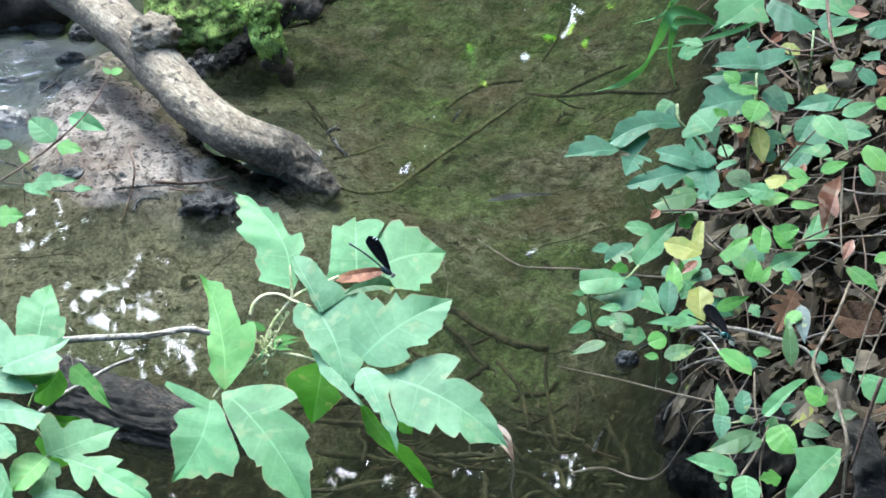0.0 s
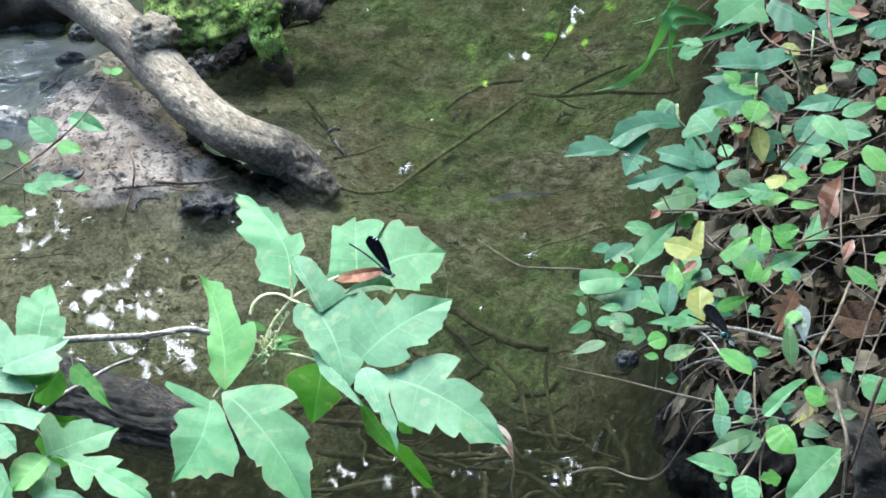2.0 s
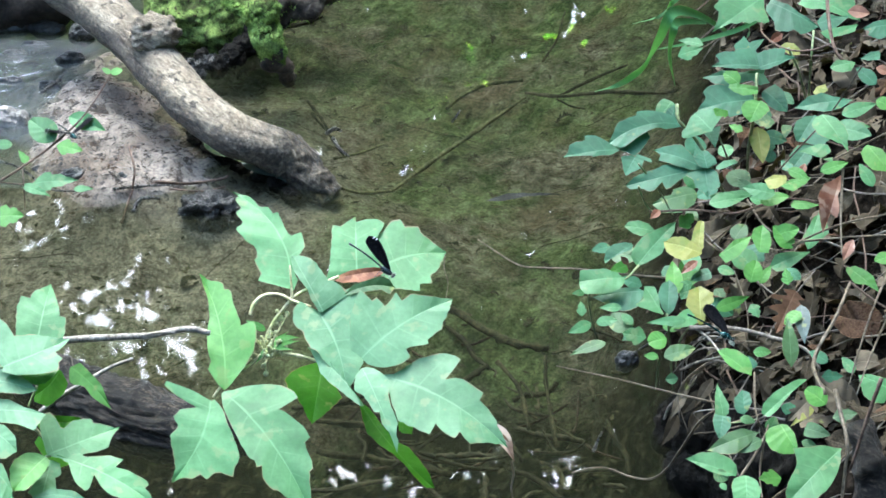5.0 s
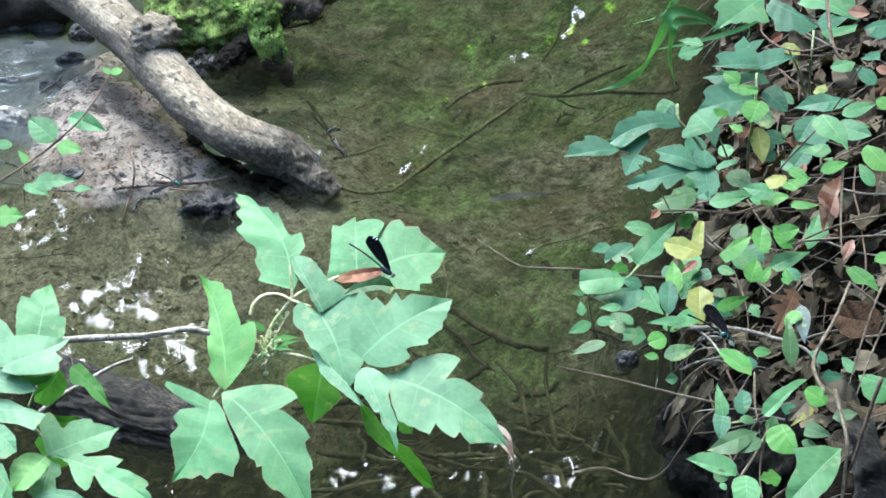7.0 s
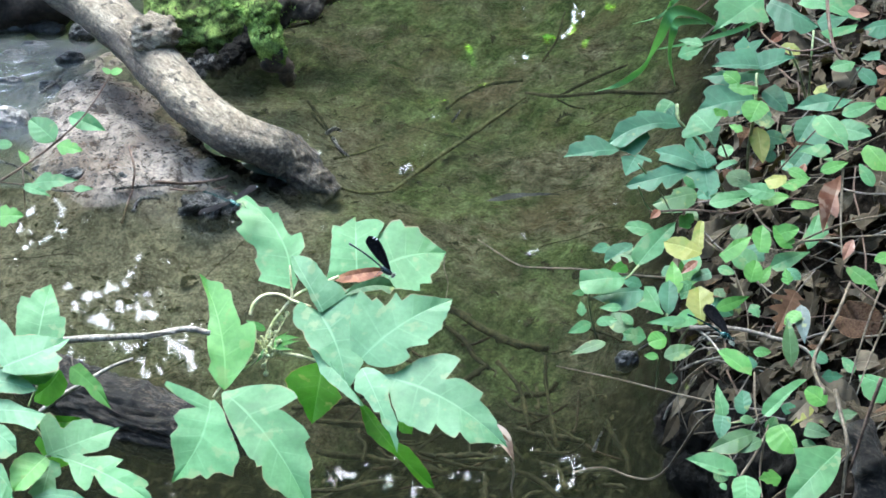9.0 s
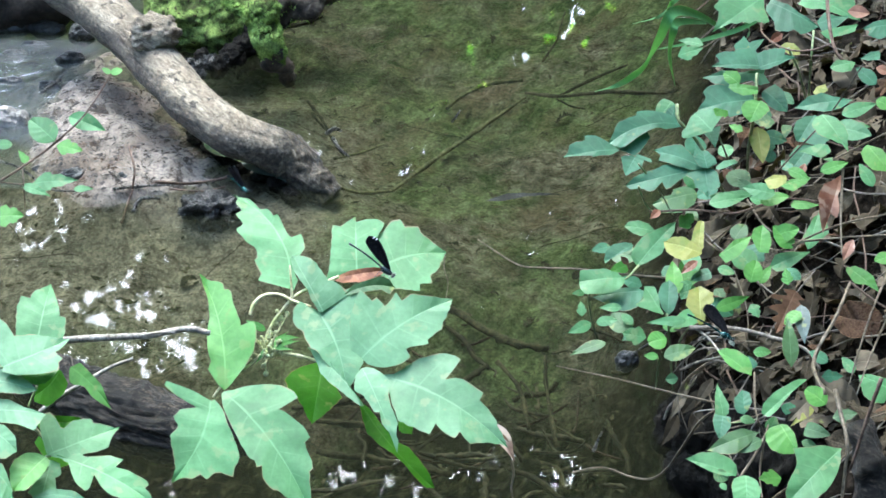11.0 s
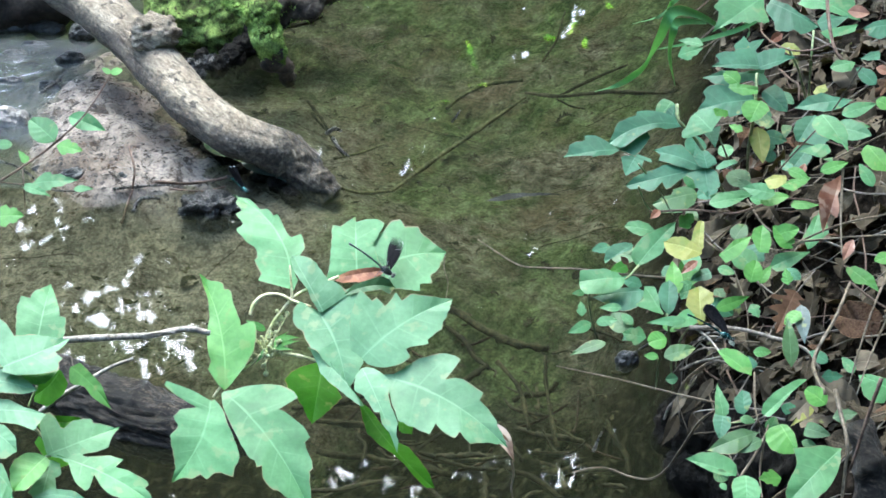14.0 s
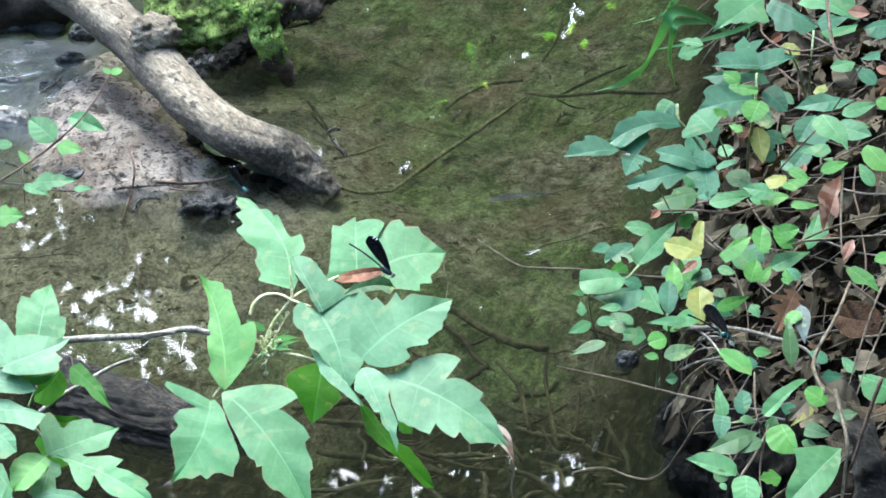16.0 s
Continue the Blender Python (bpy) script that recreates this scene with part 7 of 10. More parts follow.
blade(grass_tuft, [(0.274, 2.4448, 0.2), (0.2424, 2.3408, 0.24), (0.2293, 2.379, 0.2), (0.2064, 2.4379, 0.16)], 0.005)
blade(grass_tuft, [(0.337, 2.3726, 0.2), (0.3075, 2.3471, 0.2), (0.2721, 2.3964, 0.16), (0.2353, 2.4536, 0.12)], 0.005)
blade(grass_tuft, [(0.3118, 2.3919, 0.2), (0.3359, 2.4476, 0.15), (0.3429, 2.5145, 0.1)], 0.006)


def loose_twig(points, r0, r1, material):
    path = smooth_path(points, 6)
    n = len(path)
    v, f = tube_data(path, [r0 + (r1 - r0) * i / (n - 1) for i in range(n)], 8, 0.25, len(points) + r0 * 1000)
    ob = mesh_object("dry_twig", v, f, material)
    tagged(ob, "thin dry curved twig lying on the leafy bank", "twig", "twigs on the bank")


loose_twig([(0.2089, 1.9524, 0.15), (0.1671, 1.9591, 0.15), (0.1314, 1.9819, 0.14), (0.0949, 2, 0.13), (0.0734, 2.0039, 0.13), (0.0522, 2.0266, 0.13), (0.034, 2.0497, 0.13)], 0.0010, 0.0006, TWIG_DRY)
loose_twig([(0.246, 1.7392, 0.16), (0.2082, 1.7964, 0.13), (0.1619, 1.8452, 0.11), (0.1053, 1.895, 0.09)], 0.0011, 0.0006, TWIG_DRY)
loose_twig([(0.2362, 1.6877, 0.2), (0.2198, 1.7174, 0.16), (0.2091, 1.756, 0.1), (0.2018, 1.7919, 0.05), (0.1894, 1.8152, 0.02), (0.1702, 1.833, 0.01), (0.1525, 1.844, 0.01), (0.1368, 1.844, 0.01), (0.1196, 1.8423, 0.006)], 0.0012, 0.0007, TWIG_DRY)
loose_twig([(0.2226, 1.8567, 0.16), (0.24, 1.8423, 0.17), (0.2609, 1.8109, 0.19), (0.2846, 1.7694, 0.21), (0.3068, 1.7385, 0.22), (0.3185, 1.7221, 0.21)], 0.0021, 0.0012, TWIG_BANK)
loose_twig([(0.2201, 1.8888, 0.09), (0.2325, 1.8463, 0.13), (0.2509, 1.7972, 0.17), (0.2658, 1.7624, 0.19)], 0.0016, 0.0010, TWIG_BANK)
loose_twig([(0.2267, 1.8567, 0.16), (0.2378, 1.839, 0.16), (0.2459, 1.8172, 0.16)], 0.0014, 0.0008, TWIG_BANK)
loose_twig([(0.198, 2.0366, 0.17), (0.2396, 2.0237, 0.18), (0.2745, 2.0018, 0.19), (0.298, 1.9858, 0.21), (0.3228, 1.9797, 0.22), (0.3506, 1.9577, 0.23)], 0.0012, 0.0007, TWIG_ROSE)
loose_twig([(0.3535, 1.9001, 0.3), (0.3475, 1.8569, 0.28), (0.3429, 1.809, 0.27)], 0.0012, 0.0007, TWIG_DRY)
loose_twig([(0.3087, 1.5983, 0.28), (0.3117, 1.5746, 0.27), (0.3139, 1.5515, 0.26), (0.3121, 1.5416, 0.24), (0.3085, 1.5247, 0.22)], 0.0019, 0.0011, TWIG_DRY)
loose_twig([(0.2363, 1.8705, 0.1), (0.2261, 1.8852, 0.07), (0.2114, 1.8858, 0.05), (0.2089, 1.9038, 0.02)], 0.0020, 0.0012, TWIG_BANK)
loose_twig([(0.3023, 1.6044, 0.27), (0.2965, 1.6365, 0.28), (0.3174, 1.6712, 0.3), (0.3326, 1.7055, 0.31)], 0.0020, 0.0012, TWIG_DRY)
loose_twig([(0.3629, 1.6793, 0.36), (0.3328, 1.6131, 0.34), (0.313, 1.571, 0.3)], 0.0011, 0.0006, TWIG_DRY)
loose_twig([(0.3531, 1.6149, 0.36), (0.3314, 1.5815, 0.33), (0.3158, 1.55, 0.31)], 0.0010, 0.0006, TWIG_DRY)
loose_twig([(0.3072, 1.921, 0.2), (0.3469, 1.87, 0.26), (0.3849, 1.7979, 0.32)], 0.0011, 0.0006, TWIG_DRY)
loose_twig([(0.314, 1.9353, 0.2), (0.3485, 1.8204, 0.28), (0.3762, 1.7469, 0.33)], 0.0010, 0.0006, TWIG_DRY)
loose_twig([(0.3389, 1.9662, 0.26), (0.3614, 1.9293, 0.3), (0.3957, 1.8886, 0.35)], 0.0012, 0.0007, TWIG_DRY)
loose_twig([(0.2624, 2.0592, 0.12), (0.2936, 2.0257, 0.18), (0.3105, 1.9827, 0.25), (0.3493, 1.9653, 0.32), (0.3723, 1.951, 0.38)], 0.0010, 0.0006, TWIG_DRY)
loose_twig([(0.3355, 1.5583, 0.32), (0.326, 1.5479, 0.29), (0.3149, 1.5359, 0.25)], 0.0018, 0.0010, TWIG_ROSE)
loose_twig([(0.2754, 1.979, 0.14), (0.2761, 1.8928, 0.16), (0.2719, 1.8335, 0.17)], 0.0007, 0.0004, TWIG_DRY)
loose_twig([(0.2647, 1.6375, 0.22), (0.2593, 1.6255, 0.18), (0.2589, 1.5939, 0.17)], 0.0010, 0.0006, TWIG_DRY)
loose_twig([(0.2869, 2.4181, 0.2), (0.2624, 2.379, 0.2), (0.2507, 2.3761, 0.19), (0.239, 2.4445, 0.16)], 0.0008, 0.0005, TWIG_ROSE)
loose_twig([(0.2099, 1.9338, 0.1), (0.1897, 1.991, 0.04), (0.1814, 2.0141, 0.01)], 0.0012, 0.0007, WET_BARK)


def hanging_roots():
    """Dry strap leaves and rootlets that hang from the undercut bank towards the water."""
    rnd = random.Random(41)
    for k in range(15):
        u = rnd.random()
        a = Vector((0.228 + 0.055 * u + rnd.uniform(-0.012, 0.02), 1.91 - 0.16 * u + rnd.uniform(-0.03, 0.03), 0.115 + 0.04 * u + rnd.uniform(-0.02, 0.02)))
        drop = rnd.uniform(0.35, 1.0)
        b = a + Vector((-0.02 * drop + rnd.gauss(0, 0.016), 0.02 * rnd.gauss(0, 1), -0.1 * drop))
        m = (a + b) / 2 + Vector((-0.01 + rnd.gauss(0, 0.009), rnd.gauss(0, 0.012), 0.008 + rnd.gauss(0, 0.006)))
        path = smooth_path([a + Vector((0.02, -0.01, 0.006)), a, m, b], 5)
        n = len(path)
        r0 = rnd.uniform(0.0004, 0.0013)
        v, f = tube_data(path, [r0 * (1 - 0.6 * i / n) for i in range(n)], 6, 0.3, k)
        ob = mesh_object("hanging_root", v, f, (TWIG_DRY, TWIG_BANK, TWIG_BANK, SOIL_ROOT)[k % 4])
        tagged(ob, "dry brown rootlet hanging from the undercut bank", "root", "hanging rootlets")


hanging_roots()

# ---- knot on the fallen log, mossy rock, roots, stump ----


def lump_data(radii, rough, seed, cuts=4, freq=1.6):
    bm = bmesh.new()
    bmesh.ops.create_icosphere(bm, subdivisions=cuts, radius=1)
    sh = Vector((seed * 3.1, seed * 1.7, seed))
    for q in bm.verts:
        k = 1 + rough * (noise.fractal(q.co * freq + sh, 1.0, 2.0, 4) + 0.2 * noise.noise(q.co * freq * 4 + sh))
        q.co = Vector((q.co.x * radii[0], q.co.y * radii[1], q.co.z * radii[2])) * k
    v, f = [q.co.copy() for q in bm.verts], [[a.index for a in p.verts] for p in bm.faces]
    bm.free()
    return v, f


def placed(name, data, material, parent, at, turn=(0, 0, 0), label=""):
    ob = mesh_object(name, data[0], data[1], material, parent, label)
    ob.matrix_basis = pose(*at, *turn)
    return ob


placed("knot", lump_data((0.029, 0.023, 0.022), 0.22, 4, 5, 2.3), LOG_BARK, fallen_log, (-0.3232, 2.4944, 0.118), (35, 10, 40), "rough broken branch knot")
for k, (dx, dz) in enumerate(((-0.012, 0.012), (0.012, 0.008), (0.0, -0.012))):
    placed("burr", lump_data((0.014, 0.012, 0.012), 0.35, 7 + k, 4, 2.0), LOG_BARK, fallen_log, Vector((-0.3232, 2.4944, 0.118)) + Vector((dx, -0.01, dz)))

for k, at in enumerate([(-0.165, 2.3921, 0.03), (-0.1393, 2.3609, 0.008)]):
    burr = placed("burr", lump_data((0.018, 0.016, 0.014), 0.3, 17 + k, 4, 1.6), LOG_BARK, fallen_log, at, (20 * k, 30, 50 * k))
    soak_shade = burr.data.attributes.new("wet", "FLOAT", "POINT")
    soak_shade.data.foreach_set("value", [0.9] * len(burr.data.vertices))

mossy_rock = thing("mossy_rock", "wet dark rock thickly covered in bright green moss", "rock")
rock_at = Vector((-0.2874, 2.7694, 0.02))
placed("stone_body", lump_data((0.082, 0.1, 0.062), 0.11, 2, 6, 2.2), MOSS, mossy_rock, rock_at)
arm_path = smooth_path([(-0.2382, 2.6403, 0.1), (-0.2143, 2.6024, 0.09), (-0.2041, 2.5908, 0.065), (-0.1974, 2.5937, 0.035), (-0.1862, 2.6016, 0.008), (-0.1805, 2.621, -0.012)], 8)
v, f = tube_data(arm_path[:27], [float(np.interp(i, (0, len(arm_path) - 1), (0.021, 0.0085))) for i in range(27)], 22, 0.6, 9)
mesh_object("mossy_root", v, f, MOSS, mossy_rock)
v, f = tube_data(arm_path[20:], [0.0145 - 0.0003 * i for i in range(len(arm_path) - 20)], 18, 0.7, 4)
mesh_object("root_tip", v, f, SOIL_ROOT, mossy_rock, "bare wet brown root tip")


def tufts(name, parent, count, spots, size, material, seed):
    """Short pointed moss shoots standing on the surface points in spots (place, normal)."""
    rnd = random.Random(seed)
    verts, faces = [], []
    for _ in range(count):
        p, nrm = rnd.choice(spots)
        d = (nrm + Vector([rnd.uniform(-0.7, 0.7) for _ in range(3)]) + Vector((0, 0, 0.4))).normalized()
        a = d.cross(Vector((rnd.uniform(-1, 1), rnd.uniform(-1, 1), 0.3))).normalized()
        q = p + a * rnd.uniform(-0.004, 0.004) + d.cross(a) * rnd.uniform(-0.004, 0.004)
        h, w = size * rnd.uniform(0.5, 1.3), size * 0.22
        k = len(verts)
        b = d.cross(a)
        verts += [q + a * w, q - a * w * 0.5 + b * w * 0.8, q - a * w * 0.5 - b * w * 0.8, q + d * h]
        faces += [(k, k + 1, k + 3), (k + 1, k + 2, k + 3), (k + 2, k, k + 3)]
    return tagged(mesh_object(name, verts, faces, material, parent, smooth=False), kind="stuff")


def surface_spots(ob, up=-0.2):
    m = ob.matrix_basis
    return [(m @ p.center, p.normal.copy()) for p in ob.data.polygons if p.normal.z > up]


tufts("moss", mossy_rock, 42000, surface_spots(mossy_rock.children[0]), 0.0042, MOSS_TIP, 5)
tufts("moss", mossy_rock, 6000, [q for q in surface_spots(mossy_rock.children[1]) if q[0].z > 0.03], 0.0028, MOSS_TIP, 6)

mossy_bank_root = thing("mossy_bank_root", "dark wet root with moss patches at the waterline", "root")
root_path = smooth_path([(-0.2318, 2.7374, 0), (-0.2011, 2.7547, 0.012), (-0.1666, 2.7663, 0.02), (-0.1224, 2.808, 0.03)], 8)
v, f = tube_data(root_path, [0.019] * len(root_path), 22, 0.7, 3)
mesh_object("root_wood", v, f, SOIL_ROOT, mossy_bank_root)
tufts("moss", mossy_bank_root, 700, [s for s in surface_spots(mossy_bank_root.children[0], 0.5)], 0.004, MOSS_TIP, 8)

old_log = thing("old_log", "blackened wet log end behind the stones", "log")
dark_path = smooth_path([(-0.5839, 2.7394, 0.02), (-0.5294, 2.7453, 0.02), (-0.4874, 2.7447, 0.025), (-0.4479, 2.7651, 0.03)], 8)
v, f = tube_data(dark_path, [0.029] * len(dark_path), 20, 0.4, 5)
mesh_object("trunk", v, f, BLACKENED, old_log)

stump = thing("bank_stump", "dark rotten stump on the leafy bank", "stump")
v, f = tube_data(smooth_path([(0.33, 1.5976, 0.25), (0.3348, 1.5841, 0.235), (0.3413, 1.5726, 0.21), (0.3444, 1.553, 0.18)], 6), [0.009 + 0.0006 * i + 0.001 * math.sin(i * 0.9) for i in range(19)], 24, 0.5, 8)
mesh_object("trunk", v, f, ROTTEN, stump)


def shade_clod(at, radii, seed):
    """A clod of black soil that stands in for the shade in the undercut foot of the bank, in the wet hollow beside the
    log and under the mossy rock.
    """
    ob = placed("soil_clod", lump_data(radii, 0.3, seed, 5, 1.8), SHADE_SOIL, None, at, (0, 0, seed * 37))
    tagged(ob, "black soil clod standing in for shade at the water's edge", "soil", "soil clods at the edge")


shade_clod((0.2313, 1.9037, 0), (0.022, 0.030, 0.035), 21)
shade_clod((0.2511, 1.8558, 0.02), (0.030, 0.035, 0.050), 22)
shade_clod((0.2822, 1.8175, 0.03), (0.045, 0.040, 0.060), 23)
shade_clod((0.2444, 1.8389, 0), (0.035, 0.030, 0.045), 24)
shade_clod((0.2738, 1.8905, 0.03), (0.030, 0.035, 0.045), 25)
shade_clod((0.311, 1.7674, 0.05), (0.050, 0.040, 0.070), 26)
shade_clod((0.2747, 1.7888, 0.02), (0.040, 0.030, 0.050), 27)
shade_clod((0.2214, 1.9461, -0.005), (0.012, 0.018, 0.020), 28)
shade_clod((-0.2771, 2.4626, 0.006), (0.016, 0.013, 0.008), 41)
shade_clod((-0.2588, 2.4409, 0.004), (0.016, 0.013, 0.008), 42)
shade_clod((-0.2404, 2.4219, 0.002), (0.016, 0.013, 0.008), 43)
shade_clod((-0.2203, 2.4043, 0), (0.016, 0.013, 0.008), 44)
shade_clod((-0.2005, 2.3894, -0.002), (0.015, 0.012, 0.008), 45)
shade_clod((-0.1826, 2.3718, -0.003), (0.014, 0.011, 0.008), 46)
shade_clod((-0.1672, 2.3501, -0.005), (0.014, 0.011, 0.008), 47)
shade_clod((-0.2883, 2.6466, 0), (0.014, 0.011, 0.014), 61)
shade_clod((-0.2697, 2.6326, 0), (0.014, 0.011, 0.014), 62)
shade_clod((-0.2519, 2.6506, 0.004), (0.016, 0.013, 0.014), 63)
shade_clod((-0.2366, 2.6687, 0.008), (0.018, 0.014, 0.014), 64)
shade_clod((-0.2297, 2.69, 0.012), (0.016, 0.013, 0.014), 65)


def stone(at, radii, material):
    stone.count += 1
    ob = mesh_object("stone", *lump_data(radii, 0.28 if material is not WET_BARK else 0.5, stone.count, 5, 1.2 if material is not WET_BARK else 2.4), material)
    ob.matrix_basis = pose(*at, 0, 0, stone.count * 47 % 30 - 15)
    pale = material is STONE_PALE
    tagged(ob, "pale rounded stone in the shallow riffle" if pale else "dark wet uneven stone at the water's edge", "stone", "stones in the stream")


stone.count = 0
BARK_LUMP = WET_BARK
stone((-0.2504, 2.3169, -0.004), (0.033, 0.021, 0.019), BARK_LUMP)
stone((-0.4957, 2.4985, 0), (0.021, 0.015, 0.02), STONE_PALE)
stone((-0.5302, 2.7374, 0), (0.028, 0.014, 0.015), STONE_WET)
stone((-0.4841, 2.73, 0), (0.025, 0.011, 0.014), STONE_WET)
stone((-0.4393, 2.706, 0.005), (0.018, 0.011, 0.014), STONE_WET)
stone((-0.4955, 2.6848, -0.003), (0.019, 0.007, 0.009), STONE_WET)
stone((-0.4456, 2.6454, 0.003), (0.016, 0.008, 0.01), STONE_WET)
stone((-0.5164, 2.6634, -0.003), (0.018, 0.007, 0.009), STONE_WET)
stone((-0.4606, 2.5782, 0.002), (0.015, 0.005, 0.009), STONE_WET)
stone((-0.528, 2.7741, 0.005), (0.043, 0.014, 0.02), STONE_WET)
stone((-0.3544, 2.3642, 0.006), (0.008, 0.006, 0.008), STONE_WET)
stone((-0.4085, 2.3738, 0.006), (0.016, 0.008, 0.008), STONE_WET)
stone((-0.3975, 2.3859, 0.006), (0.009, 0.009, 0.008), STONE_WET)
stone((-0.4432, 2.3958, 0), (0.014, 0.007, 0.007), STONE_WET)
stone((-0.5135, 2.5957, -0.004), (0.018, 0.007, 0.01), STONE_WET)
stone((-0.2983, 2.6226, 0.004), (0.012, 0.008, 0.010), BARK_LUMP)
stone((-0.2776, 2.6337, 0.004), (0.011, 0.008, 0.009), BARK_LUMP)
stone((-0.3094, 2.6096, 0.002), (0.009, 0.006, 0.007), BARK_LUMP)
stone((-0.2595, 2.643, 0.002), (0.008, 0.006, 0.006), BARK_LUMP)
stone((-0.2877, 2.6132, 0), (0.007, 0.005, 0.006), BARK_LUMP)
stone((0.1826, 2.0281, 0), (0.012, 0.007, 0.012), STONE_WET)


def sunken_branch(points, r, material):
    path = smooth_path(points, 6)
    n = len(path)
    v, f = tube_data(path, [r * (0.6 + 0.4 * math.sin(math.pi * (0.15 + 0.7 * i / (n - 1)))) for i in range(n)], 12, 0.9, r * 900)
    tagged(mesh_object("sunken_branch", v, f, material), "waterlogged branch lying on the stream bed", "branch", "sunken branches")


def wet_stick(points, r, material):
    path = smooth_path(points, 6)
    n = len(path)
    v, f = tube_data(path, [r * (1 - 0.4 * i / n) for i in range(n)], 9, 0.4, r * 700)
    tagged(mesh_object("wet_stick", v, f, material), "wet brown stick poking out of the mud", "stick", "sticks in the mud")


sunken_branch([(-0.0591, 2.4288, -0.05), (-0.0256, 2.4982, -0.062), (0.0107, 2.5572, -0.068), (0.0517, 2.6164, -0.07), (0.1011, 2.6825, -0.07)], 0.0025, SUNKEN_OLIVE)
sunken_branch([(-0.1161, 2.3899, -0.02), (-0.0911, 2.394, -0.03), (-0.0587, 2.4151, -0.04)], 0.0020, SUNKEN_OLIVE)
sunken_branch([(0.0041, 2.6197, -0.05), (0.0281, 2.6569, -0.05), (0.0593, 2.6807, -0.05), (0.0974, 2.6891, -0.05)], 0.0024, SUNKEN_OLIVE)
sunken_branch([(-0.1534, 2.5847, -0.04), (-0.1338, 2.5194, -0.025), (-0.1126, 2.4432, -0.01)], 0.0014, SUNKEN)
sunken_branch([(-0.1246, 2.4511, -0.02), (-0.0929, 2.4662, -0.02), (-0.0679, 2.5021, -0.03)], 0.0016, SUNKEN_OLIVE)
sunken_branch([(0.0997, 2.648, -0.045), (0.1447, 2.5969, -0.02), (0.1975, 2.5887, -0.01), (0.2639, 2.5847, -0.01)], 0.0022, SUNKEN_PALE)
sunken_branch([(0.1355, 2.6119, -0.03), (0.1815, 2.6561, -0.03), (0.2246, 2.6914, -0.03)], 0.0017, SUNKEN)
sunken_branch([(0.1353, 2.6078, -0.03), (0.1514, 2.5902, -0.03), (0.1689, 2.6009, -0.04)], 0.0011, SUNKEN)
sunken_branch([(0.0095, 2.1778, -0.04), (0.0444, 2.1323, -0.035), (0.0728, 2.1029, -0.03), (0.1078, 2.106, -0.04)], 0.0039, SUNKEN)
sunken_branch([(0.1045, 2.094, -0.04), (0.1042, 2.0354, -0.04), (0.1103, 1.9426, -0.04)], 0.0022, SUNKEN)
sunken_branch([(0.0969, 1.9567, -0.03), (0.1093, 1.9207, -0.03), (0.133, 1.9121, -0.02)], 0.0014, SUNKEN)
sunken_branch([(0.0848, 1.9207, -0.03), (0.122, 1.9077, -0.02), (0.141, 1.9168, -0.01)], 0.0011, SUNKEN)
sunken_branch([(-0.1617, 2.6186, -0.04), (-0.1425, 2.5435, -0.02), (-0.1308, 2.4891, -0.005)], 0.0017, SUNKEN)
sunken_branch([(-0.154, 2.8453, -0.045), (-0.1817, 2.8223, -0.045), (-0.2169, 2.8117, -0.045)], 0.0022, SUNKEN)
sunken_branch([(-0.1425, 2.3986, -0.05), (-0.1677, 2.4005, -0.04), (-0.2059, 2.4085, -0.03)], 0.0039, SUNKEN)
sunken_branch([(-0.2126, 2.4066, -0.04), (-0.2424, 2.3923, -0.02), (-0.2855, 2.3871, -0.008)], 0.0033, SUNKEN)
sunken_branch([(0.1561, 2.8608, -0.045), (0.1424, 2.7846, -0.045), (0.1227, 2.7259, -0.045)], 0.0014, SUNKEN)
sunken_branch([(0.0553, 2.0841, -0.04), (0.077, 2.0354, -0.04), (0.0837, 1.9699, -0.04)], 0.0022, SUNKEN)
sunken_branch([(0.0625, 1.8943, -0.03), (0.0889, 1.877, -0.03), (0.1142, 1.843, -0.03)], 0.0028, SUNKEN)
sunken_branch([(-0.1255, 1.997, -0.05), (-0.0805, 1.9905, -0.05), (-0.0358, 1.9942, -0.05)], 0.0033, SUNKEN)
sunken_branch([(-0.1234, 1.9467, -0.05), (-0.057, 1.9332, -0.05), (0.0087, 1.9111, -0.05)], 0.0033, SUNKEN)
sunken_branch([(-0.051, 1.9071, -0.04), (0.0033, 1.9699, -0.04), (0.0257, 1.9976, -0.04)], 0.0017, SUNKEN)
sunken_branch([(-0.0335, 1.9225, -0.05), (-0.0147, 1.8916, -0.05), (0.0052, 1.8638, -0.05), (0.0171, 1.8482, -0.05)], 0.0017, SUNKEN_PALE)
sunken_branch([(-0.0632, 1.9654, -0.06), (-0.0521, 1.9415, -0.053), (-0.0351, 1.9322, -0.046), (-0.0216, 1.9099, -0.04)], 0.0017, SUNKEN)
sunken_branch([(-0.0151, 2.0839, -0.07), (0.0061, 2.0616, -0.056), (0.0236, 2.0567, -0.042), (0.0456, 2.0646, -0.03)], 0.0030, SUNKEN)
sunken_branch([(-0.1383, 1.8857, -0.05), (-0.0996, 1.8873, -0.05), (-0.062, 1.9006, -0.05), (-0.0349, 1.9061, -0.05)], 0.0024, SUNKEN_PALE)
sunken_branch([(0.0567, 2.008, -0.06), (0.0636, 1.9843, -0.053), (0.0678, 1.9517, -0.046), (0.0758, 1.92, -0.04)], 0.0023, SUNKEN)
sunken_branch([(-0.0834, 2.0117, -0.07), (-0.0838, 1.9795, -0.056), (-0.0751, 1.9451, -0.042), (-0.0772, 1.906, -0.03)], 0.0017, SUNKEN)
